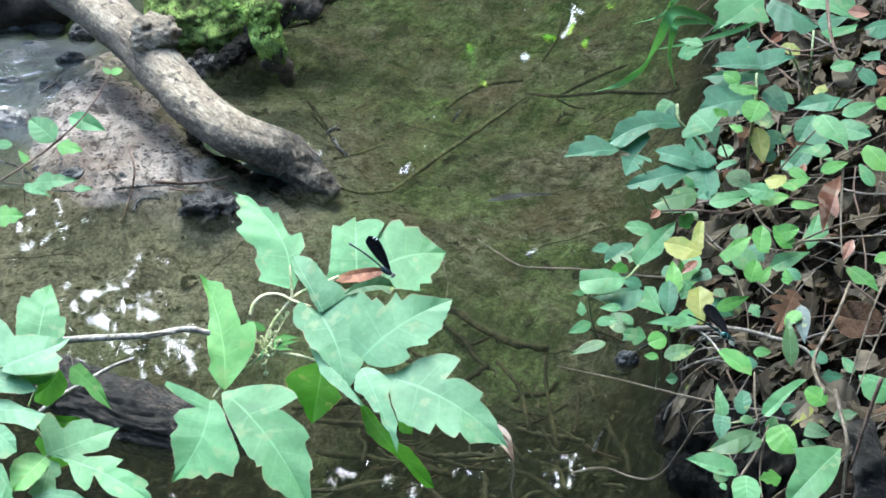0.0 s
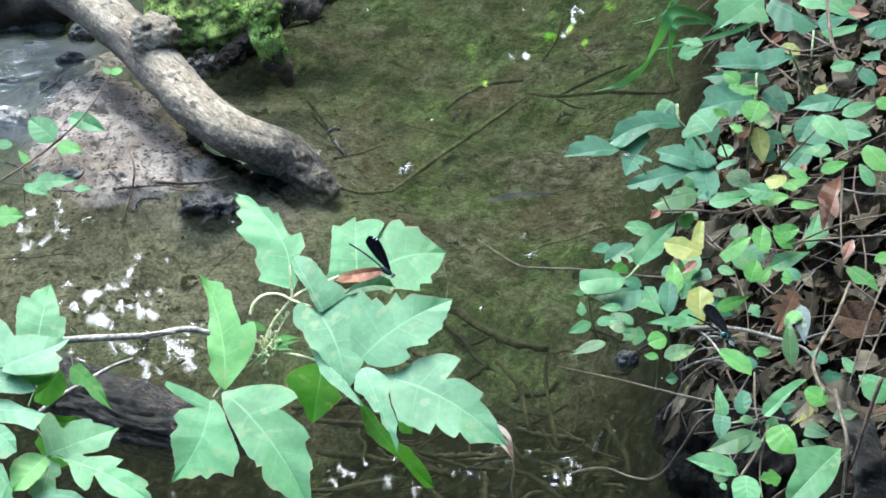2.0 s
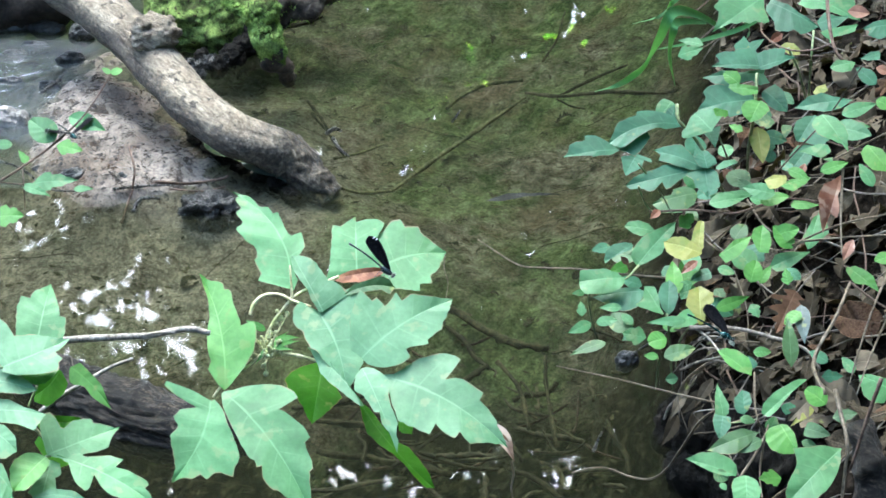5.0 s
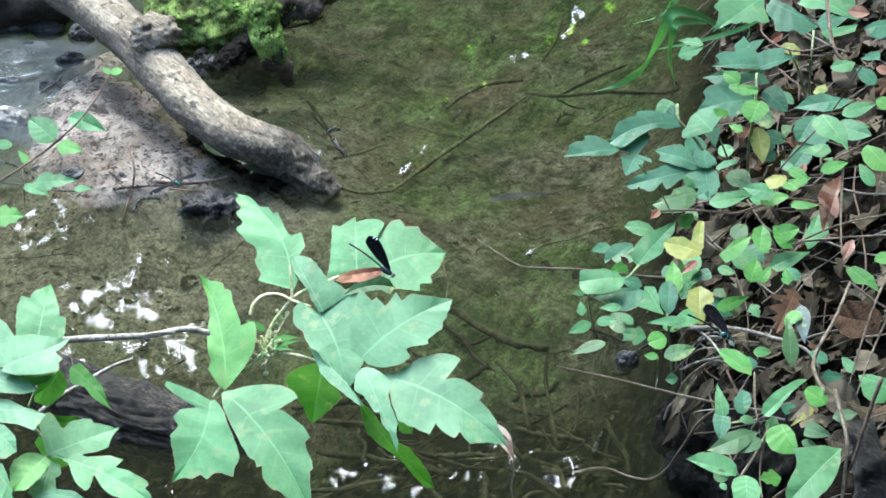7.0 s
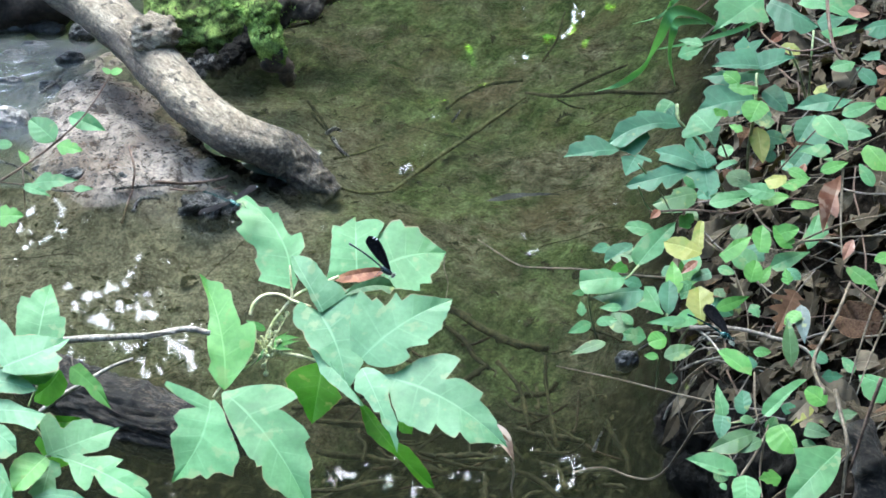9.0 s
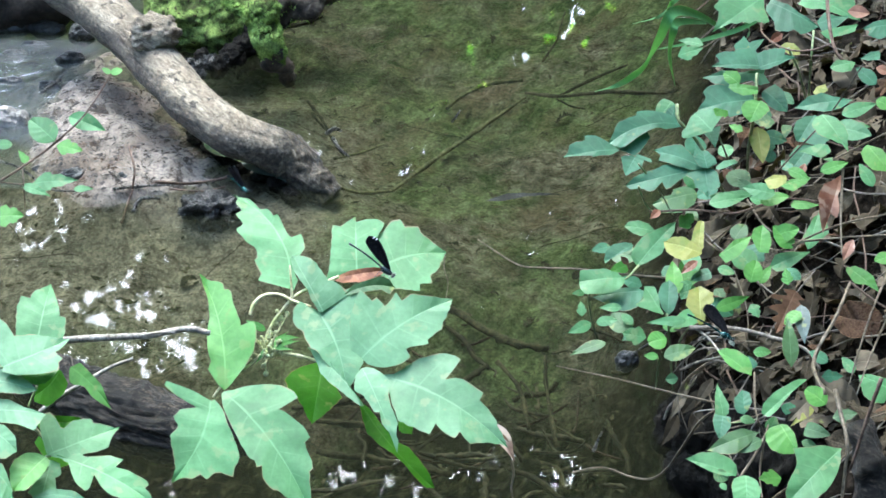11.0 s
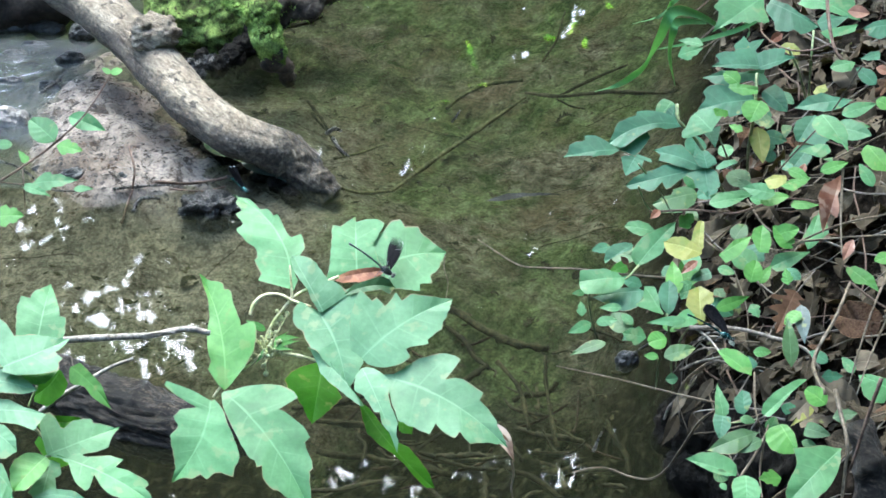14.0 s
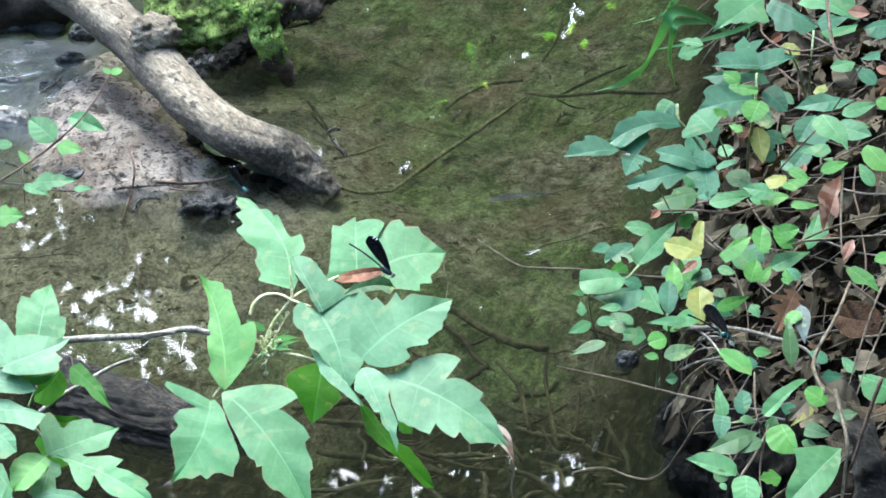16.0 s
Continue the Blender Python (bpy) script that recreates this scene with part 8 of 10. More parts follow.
sunken_branch([(0.0378, 1.9183, -0.05), (0.0414, 1.8957, -0.05), (0.0388, 1.8837, -0.05), (0.0414, 1.8666, -0.05)], 0.0031, SUNKEN_PALE)
sunken_branch([(-0.094, 2.0789, -0.06), (-0.0597, 2.0633, -0.053), (-0.0255, 2.0342, -0.046), (0.0014, 2.0218, -0.04)], 0.0017, SUNKEN)
sunken_branch([(-0.1522, 2.0448, -0.07), (-0.1183, 2.0304, -0.056), (-0.0781, 2.0296, -0.042), (-0.047, 2.023, -0.03)], 0.0025, SUNKEN)
sunken_branch([(0.071, 1.9864, -0.05), (0.0933, 1.9751, -0.05), (0.1204, 1.9695, -0.05), (0.1382, 1.9636, -0.05)], 0.0028, SUNKEN_PALE)
sunken_branch([(0.1634, 2.0094, -0.06), (0.1688, 1.97, -0.053), (0.1782, 1.9353, -0.046), (0.1776, 1.8984, -0.04)], 0.0026, SUNKEN)
sunken_branch([(-0.0427, 1.9825, -0.07), (-0.0056, 1.9445, -0.056), (0.0268, 1.9104, -0.042), (0.0532, 1.8935, -0.03)], 0.0019, SUNKEN)
sunken_branch([(0.1715, 2.0792, -0.05), (0.1866, 2.0792, -0.05), (0.2123, 2.1025, -0.05), (0.2362, 2.1173, -0.05)], 0.0027, SUNKEN_PALE)
sunken_branch([(-0.0994, 2.2148, -0.06), (-0.0863, 2.1796, -0.053), (-0.0765, 2.1617, -0.046), (-0.0581, 2.1496, -0.04)], 0.0017, SUNKEN)
sunken_branch([(-0.009, 1.9549, -0.07), (0.0135, 1.9391, -0.056), (0.0418, 1.9248, -0.042), (0.063, 1.9148, -0.03)], 0.0017, SUNKEN)
sunken_branch([(0.1905, 2.1888, -0.05), (0.18, 2.18, -0.05), (0.1744, 2.1795, -0.05), (0.166, 2.1641, -0.05)], 0.0032, SUNKEN_PALE)
sunken_branch([(0.0707, 2.0439, -0.06), (0.0848, 2.0436, -0.053), (0.1047, 2.0375, -0.046), (0.1144, 2.048, -0.04)], 0.0028, SUNKEN)
sunken_branch([(0.0957, 1.9551, -0.07), (0.1118, 1.9272, -0.056), (0.1156, 1.883, -0.042), (0.1201, 1.8675, -0.03)], 0.0022, SUNKEN)
sunken_branch([(-0.1169, 2.1153, -0.05), (-0.1071, 2.1186, -0.05), (-0.0956, 2.137, -0.05), (-0.0801, 2.1448, -0.05)], 0.0020, SUNKEN_PALE)
sunken_branch([(0.0966, 1.9275, -0.06), (0.1143, 1.9187, -0.053), (0.1223, 1.9131, -0.046), (0.1324, 1.9099, -0.04)], 0.0029, SUNKEN)
sunken_branch([(0.149, 2.0937, -0.07), (0.1478, 2.0593, -0.056), (0.1507, 2.0319, -0.042), (0.1492, 2.004, -0.03)], 0.0019, SUNKEN)
sunken_branch([(-0.0678, 2.1801, -0.05), (-0.0345, 2.1852, -0.05), (0.0067, 2.1908, -0.05), (0.0295, 2.1815, -0.05)], 0.0021, SUNKEN_PALE)
sunken_branch([(-0.1027, 2.0806, -0.06), (-0.0915, 2.0645, -0.053), (-0.0749, 2.0328, -0.046), (-0.063, 2.0033, -0.04)], 0.0030, SUNKEN)
sunken_branch([(-0.087, 2.1758, -0.07), (-0.0705, 2.1306, -0.056), (-0.0421, 2.0977, -0.042), (-0.0273, 2.0614, -0.03)], 0.0025, SUNKEN)
sunken_branch([(-0.0069, 1.9406, -0.05), (0.0117, 1.9404, -0.05), (0.0289, 1.9418, -0.05), (0.0497, 1.9404, -0.05)], 0.0026, SUNKEN_PALE)
sunken_branch([(-0.0041, 2.1821, -0.06), (0.0203, 2.1432, -0.053), (0.0312, 2.1033, -0.046), (0.0472, 2.0721, -0.04)], 0.0025, SUNKEN)
sunken_branch([(-0.0086, 2.1125, -0.068), (-0.0072, 2.0974, -0.068), (-0.004, 2.0905, -0.068), (-0.012, 2.0755, -0.068)], 0.0016, SUNKEN_PALE)
sunken_branch([(-0.055, 1.9788, -0.083), (-0.041, 1.9616, -0.0725), (-0.033, 1.9526, -0.062), (-0.0105, 1.936, -0.053)], 0.0014, SUNKEN_ROSE)
sunken_branch([(-0.1546, 2.073, -0.098), (-0.1302, 2.0504, -0.077), (-0.0977, 2.0342, -0.056), (-0.069, 2.0047, -0.038)], 0.0018, SUNKEN)
sunken_branch([(0.0627, 2.0574, -0.068), (0.0728, 2.0396, -0.068), (0.1052, 2.0282, -0.068), (0.1147, 2.0201, -0.068)], 0.0016, SUNKEN_PALE)
sunken_branch([(-0.0541, 2.1097, -0.083), (-0.0746, 2.0692, -0.0725), (-0.0918, 2.0204, -0.062), (-0.1032, 1.993, -0.053)], 0.0016, SUNKEN_ROSE)
sunken_branch([(0.1201, 2.2642, -0.098), (0.1451, 2.2034, -0.077), (0.1693, 2.1567, -0.056), (0.1869, 2.1147, -0.038)], 0.0015, SUNKEN)
sunken_branch([(-0.0433, 2.1445, -0.068), (-0.0308, 2.166, -0.068), (-0.0119, 2.1854, -0.068), (0.0041, 2.2006, -0.068)], 0.0016, SUNKEN_PALE)
sunken_branch([(-0.0704, 2.2009, -0.083), (-0.0453, 2.1659, -0.0725), (-0.0269, 2.1274, -0.062), (-0.0013, 2.0957, -0.053)], 0.0017, SUNKEN_ROSE)
sunken_branch([(-0.1198, 2.1792, -0.098), (-0.1121, 2.1205, -0.077), (-0.1, 2.0761, -0.056), (-0.1049, 2.0233, -0.038)], 0.0018, SUNKEN)
sunken_branch([(0.1549, 1.9173, -0.068), (0.1685, 1.9168, -0.068), (0.1869, 1.9092, -0.068), (0.188, 1.9144, -0.068)], 0.0018, SUNKEN_PALE)
sunken_branch([(-0.0421, 1.9292, -0.083), (-0.018, 1.9283, -0.0725), (-0.0032, 1.925, -0.062), (0.0091, 1.9104, -0.053)], 0.0011, SUNKEN_ROSE)
sunken_branch([(0.0258, 2.0299, -0.098), (0.0356, 2.0022, -0.077), (0.0422, 1.9713, -0.056), (0.0559, 1.9431, -0.038)], 0.0016, SUNKEN)
sunken_branch([(0.0037, 2.0165, -0.068), (0.0124, 2.0049, -0.068), (0.0241, 1.9918, -0.068), (0.0264, 1.9586, -0.068)], 0.0012, SUNKEN_PALE)
sunken_branch([(0.076, 2.0294, -0.083), (0.0897, 2.0223, -0.0725), (0.1059, 2.021, -0.062), (0.1251, 2.0291, -0.053)], 0.0014, SUNKEN_ROSE)
sunken_branch([(0.1475, 2.1016, -0.098), (0.1578, 2.0756, -0.077), (0.1631, 2.0475, -0.056), (0.1627, 2.0192, -0.038)], 0.0011, SUNKEN)
sunken_branch([(-0.0491, 2.0832, -0.068), (-0.0148, 2.0808, -0.068), (0.0048, 2.0761, -0.068), (0.0326, 2.0761, -0.068)], 0.0014, SUNKEN_PALE)
sunken_branch([(-0.0082, 2.1058, -0.083), (-0.0205, 2.0869, -0.0725), (-0.0253, 2.0232, -0.062), (-0.0309, 1.9884, -0.053)], 0.0016, SUNKEN_ROSE)
sunken_branch([(-0.1037, 2.0484, -0.098), (-0.0726, 2.0099, -0.077), (-0.0466, 1.972, -0.056), (-0.027, 1.9478, -0.038)], 0.0013, SUNKEN)
sunken_branch([(0.0644, 2.0786, -0.068), (0.0788, 2.0687, -0.068), (0.1071, 2.0689, -0.068), (0.1241, 2.0748, -0.068)], 0.0011, SUNKEN_PALE)
sunken_branch([(-0.0097, 2.1702, -0.083), (0.0144, 2.1594, -0.0725), (0.0321, 2.146, -0.062), (0.0508, 2.1476, -0.053)], 0.0015, SUNKEN_ROSE)
sunken_branch([(0.0705, 2.0953, -0.098), (0.0899, 2.0411, -0.077), (0.1159, 1.9915, -0.056), (0.1303, 1.9505, -0.038)], 0.0012, SUNKEN)
sunken_branch([(0.0069, 2.0825, -0.068), (0.0214, 2.0601, -0.068), (0.0393, 2.0433, -0.068), (0.0481, 2.044, -0.068)], 0.0017, SUNKEN_PALE)
sunken_branch([(-0.102, 2.1204, -0.083), (-0.0959, 2.0913, -0.0725), (-0.0753, 2.051, -0.062), (-0.072, 2.0238, -0.053)], 0.0016, SUNKEN_ROSE)
sunken_branch([(0.1575, 2.1549, -0.098), (0.1848, 2.1423, -0.077), (0.1991, 2.118, -0.056), (0.2117, 2.1041, -0.038)], 0.0014, SUNKEN)
sunken_branch([(0.2143, 2.1224, -0.068), (0.2136, 2.1, -0.068), (0.2067, 2.0681, -0.068), (0.2149, 2.0678, -0.068)], 0.0016, SUNKEN_PALE)
sunken_branch([(-0.0695, 1.9619, -0.083), (-0.0555, 1.9507, -0.0725), (-0.0416, 1.9432, -0.062), (-0.0272, 1.9186, -0.053)], 0.0016, SUNKEN_ROSE)
sunken_branch([(0.0313, 2.1568, -0.098), (0.0392, 2.1269, -0.077), (0.0535, 2.0906, -0.056), (0.0518, 2.0553, -0.038)], 0.0011, SUNKEN)
sunken_branch([(-0.1344, 1.8934, -0.068), (-0.122, 1.8957, -0.068), (-0.106, 1.9073, -0.068), (-0.1034, 1.9272, -0.068)], 0.0010, SUNKEN_PALE)
sunken_branch([(0.1695, 2.2601, -0.083), (0.167, 2.2201, -0.0725), (0.1744, 2.181, -0.062), (0.1788, 2.1364, -0.053)], 0.0016, SUNKEN_ROSE)
sunken_branch([(-0.0829, 2.036, -0.098), (-0.0597, 2.0083, -0.077), (-0.0372, 1.9654, -0.056), (-0.0083, 1.9482, -0.038)], 0.0013, SUNKEN)
sunken_branch([(0.1279, 1.9359, -0.068), (0.1494, 1.9411, -0.068), (0.1867, 1.943, -0.068), (0.2113, 1.9537, -0.068)], 0.0016, SUNKEN_PALE)
sunken_branch([(0.1013, 2.012, -0.083), (0.1368, 1.9908, -0.0725), (0.1496, 1.9631, -0.062), (0.1756, 1.9372, -0.053)], 0.0011, SUNKEN_ROSE)
sunken_branch([(-0.0244, 2.0314, -0.098), (-0.0323, 1.981, -0.077), (-0.0322, 1.9378, -0.056), (-0.0387, 1.9004, -0.038)], 0.0015, SUNKEN)
sunken_branch([(0.1794, 2.0929, -0.068), (0.2039, 2.0938, -0.068), (0.2239, 2.0862, -0.068), (0.2502, 2.0821, -0.068)], 0.0012, SUNKEN_PALE)
sunken_branch([(0.0157, 1.9597, -0.083), (0.038, 1.9573, -0.0725), (0.0435, 1.957, -0.062), (0.0487, 1.956, -0.053)], 0.0017, SUNKEN_ROSE)
sunken_branch([(0.0754, 2.1217, -0.098), (0.0775, 2.0893, -0.077), (0.0805, 2.07, -0.056), (0.0901, 2.0191, -0.038)], 0.0014, SUNKEN)
sunken_branch([(0.0955, 2.0786, -0.068), (0.0967, 2.0578, -0.068), (0.0961, 2.0405, -0.068), (0.0932, 2.0456, -0.068)], 0.0015, SUNKEN_PALE)
sunken_branch([(-0.0896, 2.0276, -0.083), (-0.0649, 1.9986, -0.0725), (-0.0378, 1.9724, -0.062), (-0.0214, 1.9419, -0.053)], 0.0012, SUNKEN_ROSE)
sunken_branch([(-0.1027, 2.1227, -0.098), (-0.087, 2.0877, -0.077), (-0.0687, 2.0589, -0.056), (-0.051, 2.0313, -0.038)], 0.0011, SUNKEN)
sunken_branch([(0.0766, 1.8804, -0.068), (0.0761, 1.893, -0.068), (0.0851, 1.9051, -0.068), (0.096, 1.907, -0.068)], 0.0016, SUNKEN_PALE)
sunken_branch([(0.1396, 2.0929, -0.083), (0.1369, 2.0515, -0.0725), (0.133, 2.0072, -0.062), (0.1287, 1.9811, -0.053)], 0.0013, SUNKEN_ROSE)
sunken_branch([(0.112, 2.1848, -0.098), (0.1166, 2.1504, -0.077), (0.1295, 2.1269, -0.056), (0.1319, 2.0974, -0.038)], 0.0011, SUNKEN)
sunken_branch([(-0.0831, 2.1423, -0.068), (-0.0535, 2.14, -0.068), (-0.0252, 2.1396, -0.068), (0.0051, 2.1504, -0.068)], 0.0013, SUNKEN_PALE)
sunken_branch([(-0.0378, 2.2291, -0.083), (-0.0173, 2.2207, -0.0725), (0.0112, 2.1829, -0.062), (0.0349, 2.17, -0.053)], 0.0011, SUNKEN_ROSE)
wet_stick([(-0.1324, 2.4686, 0.004), (-0.1231, 2.4651, 0.012), (-0.1159, 2.4737, 0.004)], 0.0026, WET_BARK)
wet_stick([(-0.1246, 2.464, 0), (-0.117, 2.4325, 0.006), (-0.1055, 2.4261, -0.002)], 0.0023, WET_BARK)
wet_stick([(0.1414, 1.8779, 0.003), (0.1456, 1.8836, 0.012), (0.15, 1.8897, 0.018)], 0.0016, WET_BARK)
wet_stick([(0.0105, 2.5196, -0.01), (0.0156, 2.5049, 0.006), (0.0196, 2.5236, 0.002)], 0.0016, WET_BARK)
wet_stick([(-0.3117, 2.3235, 0.028), (-0.2809, 2.3461, 0.012), (-0.2475, 2.3544, 0.012), (-0.2349, 2.355, 0.016)], 0.0020, TWIG_ROSE)
wet_stick([(-0.3486, 2.2999, -0.01), (-0.3438, 2.3244, 0), (-0.3378, 2.3343, 0.012)], 0.0016, TWIG_ROSE)
wet_stick([(-0.3358, 2.3071, 0), (-0.3313, 2.3206, 0.006), (-0.3205, 2.32, 0.01), (-0.3093, 2.3273, 0.004)], 0.0026, WET_BARK)
wet_stick([(-0.3593, 2.3294, 0.015), (-0.3302, 2.3434, 0.01), (-0.2999, 2.3491, 0.008)], 0.0016, WET_BARK)
wet_stick([(-0.486, 2.3642, 0.03), (-0.4619, 2.3627, 0.02), (-0.4284, 2.3375, 0.01), (-0.3833, 2.3437, 0.004)], 0.0016, WET_BARK)
wet_stick([(-0.4425, 2.5484, 0.03), (-0.4538, 2.5413, 0.025), (-0.4649, 2.5329, 0.02)], 0.0026, WET_BARK)
wet_stick([(-0.3466, 2.3861, 0.035), (-0.3366, 2.3462, 0.03), (-0.3395, 2.3375, 0.01)], 0.0016, TWIG_ROSE)
wet_stick([(-0.3, 2.3473, 0.004), (-0.2625, 2.3437, 0.004), (-0.2385, 2.3532, 0.004)], 0.0013, TWIG_ROSE)

# riffle where the water runs between the stones
def build_riffle():
    xs, ys = np.arange(-0.80, -0.36, 0.004), np.arange(2.36, 2.9, 0.004)
    gx, gy = np.meshgrid(xs, ys)
    h = 0.0046 * (vnoise(gx, gy, 22, 9) + 0.6 * vnoise(gx * 0.6, gy, 50, 4)) - 0.0005
    edge = np.minimum.reduce([(-0.4 - gx) / 0.03, (gy - 2.44 + 0.1 * (vnoise(gx, gy, 16, 3) - 0.5)) / 0.06, (2.74 - gy + 0.08 * (vnoise(gx, gy, 14, 6) - 0.5)) / 0.05])
    h = h * np.clip(edge, 0, 1) + 0.001 - 0.004 * (1 - np.clip(edge, 0, 1))
    nx, ny = len(xs), len(ys)
    idx = np.arange(nx * ny).reshape(ny, nx)
    faces = np.stack([idx[:-1, :-1], idx[:-1, 1:], idx[1:, 1:], idx[1:, :-1]], -1).reshape(-1, 4)
    ob = mesh_object("riffle_water", np.stack([gx, gy, h], -1).reshape(-1, 3), faces.tolist(), RIFFLE)
    return tagged(ob, "rippled running water between wet stones", "water", kind="structure")


riffle = build_riffle()

# ---- leaf litter on the bank, and on the stream bed ----
OAK = (0.02, 0.1, 0.2, 0.1, 0.12, 0.32, 0.36, 0.14, 0.12, 0.3, 0.34, 0.16, 0.12, 0.24, 0.2, 0.1, 0.14, 0.12, 0.08, 0.04, 0.01)
litter_meshes = []
for k in range(9):
    rnd = random.Random(k)
    if k < 4:
        lr = [a * rnd.uniform(0.8, 1.15) for a in OAK], [a * rnd.uniform(0.8, 1.15) for a in OAK]
    else:
        w = rnd.uniform(0.7, 1.25)
        lr = ([a * w for a in SHAPES["ovate" if k % 2 else "lance"]],) * 2
    v, f, uv = leaf_data((-0.5, 0, 0), (0.5, 0, 0), (0, 0, 1), lr[0], lr[1], rnd.uniform(-0.15, 0.15), rnd.uniform(-0.4, 0.6), rnd.uniform(-0.2, 0.25), 0.05, 26, 3, k)
    made = mesh_object("dead_leaf", v, f, (LITTER, LITTER_GREY, LITTER_RED)[k % 3 if k != 8 else 0], uvs=uv)
    litter_meshes.append(made.data)
    bpy.data.objects.remove(made)


def ground_pose(x, y, lift, turn, tilt, rnd):
    e = 0.01
    z = float(ground_height(x, y))
    nx = float(ground_height(x - e, y) - ground_height(x + e, y)) / (2 * e)
    ny = float(ground_height(x, y - e) - ground_height(x, y + e)) / (2 * e)
    nrm = (Vector((nx, ny, 1)).normalized() + Vector((rnd.uniform(-tilt, tilt), rnd.uniform(-tilt, tilt), 0))).normalized()
    q = Vector((0, 0, 1)).rotation_difference(nrm)
    return Matrix.Translation((x, y, z + lift)) @ q.to_matrix().to_4x4() @ pose(0, 0, 0, 0, 0, turn)


def scatter_litter():
    rnd = random.Random(21)
    n, rest = 0, ([], [])
    while n < 1150:
        y = rnd.uniform(1.45, 2.9)
        x = float(water_edge(y)) + rnd.uniform(0.0, 0.5) ** 1.0
        if x > 0.66 or (y < 1.86 and x < float(water_edge(y)) + 0.05 + 0.02 * math.sin(y * 50)) or (y < 1.74 and x < float(water_edge(y)) + 0.085):
            continue
        s = rnd.uniform(0.02, 0.055)
        me = rnd.choice(litter_meshes)
        m = ground_pose(x, y, rnd.uniform(0.002, 0.028), rnd.uniform(0, 360), 0.85, rnd) @ Matrix.Scale(s, 4)
        n += 1
        if n > 290:
            for a, bare in enumerate((LITTER, LITTER_GREY)):
                if (n % 2) == a:
                    rest[a].append((me, m))
            continue
        ob = new("dead_leaf", me)
        ob.matrix_basis = m
        tagged(ob, "curled dry brown leaf lying on the bank", "leaf", "dead leaves on the bank")
    for a, bare in enumerate((LITTER, LITTER_GREY)):
        verts, faces, uvs = [], [], []
        for me, m in rest[a]:
            k = len(verts)
            verts += [m @ q.co for q in me.vertices]
            faces += [tuple(k + i for i in p.vertices) for p in me.polygons]
            uv = {lo.vertex_index: tuple(me.uv_layers[0].data[lo.index].uv) for lo in me.loops}
            uvs += [uv[i] for i in range(len(me.vertices))]
        ob = mesh_object("leaf_litter", verts, faces, bare, uvs=uvs)
        tagged(ob, "brown and grey leaf litter covering the bank", "leaf litter", kind="stuff")
    stalks = []
    for k in range(7):
        r = random.Random(50 + k)
        pts = [(-0.5 + i / 5, r.uniform(-0.03, 0.03), r.uniform(-0.01, 0.04)) for i in range(6)]
        v, f = tube_data(smooth_path(pts, 4), [0.0048] * 21, 6, 0.3, k)
        made = mesh_object("dry_stalk", v, f, (TWIG_DRY, TWIG_BANK, TWIG_ROSE)[k % 3])
        stalks.append(made.data)
        bpy.data.objects.remove(made)
    for _ in range(290):
        y = rnd.uniform(1.5, 2.85)
        x = float(water_edge(y)) + rnd.uniform(0.02, 0.45)
        ob = new("dry_stalk", rnd.choice(stalks))
        s = rnd.uniform(0.08, 0.24)
        ob.matrix_basis = ground_pose(x, y, rnd.uniform(0.008, 0.025), rnd.gauss(-60, 40), 0.3, rnd) @ Matrix.Diagonal((s, s, s * rnd.uniform(0.6, 1), 1))
        tagged(ob, "thin dry plant stalk lying among dead leaves", "stalk", "dry stalks on the bank")
    sunk = []
    for me in litter_meshes[:6]:
        c = me.copy()
        c.materials.clear()
        c.materials.append(SUNKEN)
        sunk.append(c)
    for me in stalks[:4]:
        c = me.copy()
        c.materials.clear()
        c.materials.append(SUNKEN)
        sunk.append(c)
    for _ in range(330):
        y = rnd.uniform(1.7, 2.9)
        x = rnd.uniform(-0.55, float(water_edge(y)) - 0.01)
        if float(ground_height(x, y)) > -0.02:
            continue
        me = rnd.choice(sunk)
        twig = me.name.startswith("dry")
        ob = new("sunken_twig" if twig else "sunken_leaf", me)
        s = rnd.uniform(0.03, 0.1) if twig else rnd.uniform(0.008, 0.022)
        ob.matrix_basis = ground_pose(x, y, 0.004, rnd.gauss(25, 40), 0.15, rnd) @ Matrix.Scale(s, 4)
        tagged(ob, "waterlogged dark twig on the silty bed" if twig else "waterlogged brown leaf on the silty bed", "twig" if twig else "leaf", "litter on the stream bed")


scatter_litter()


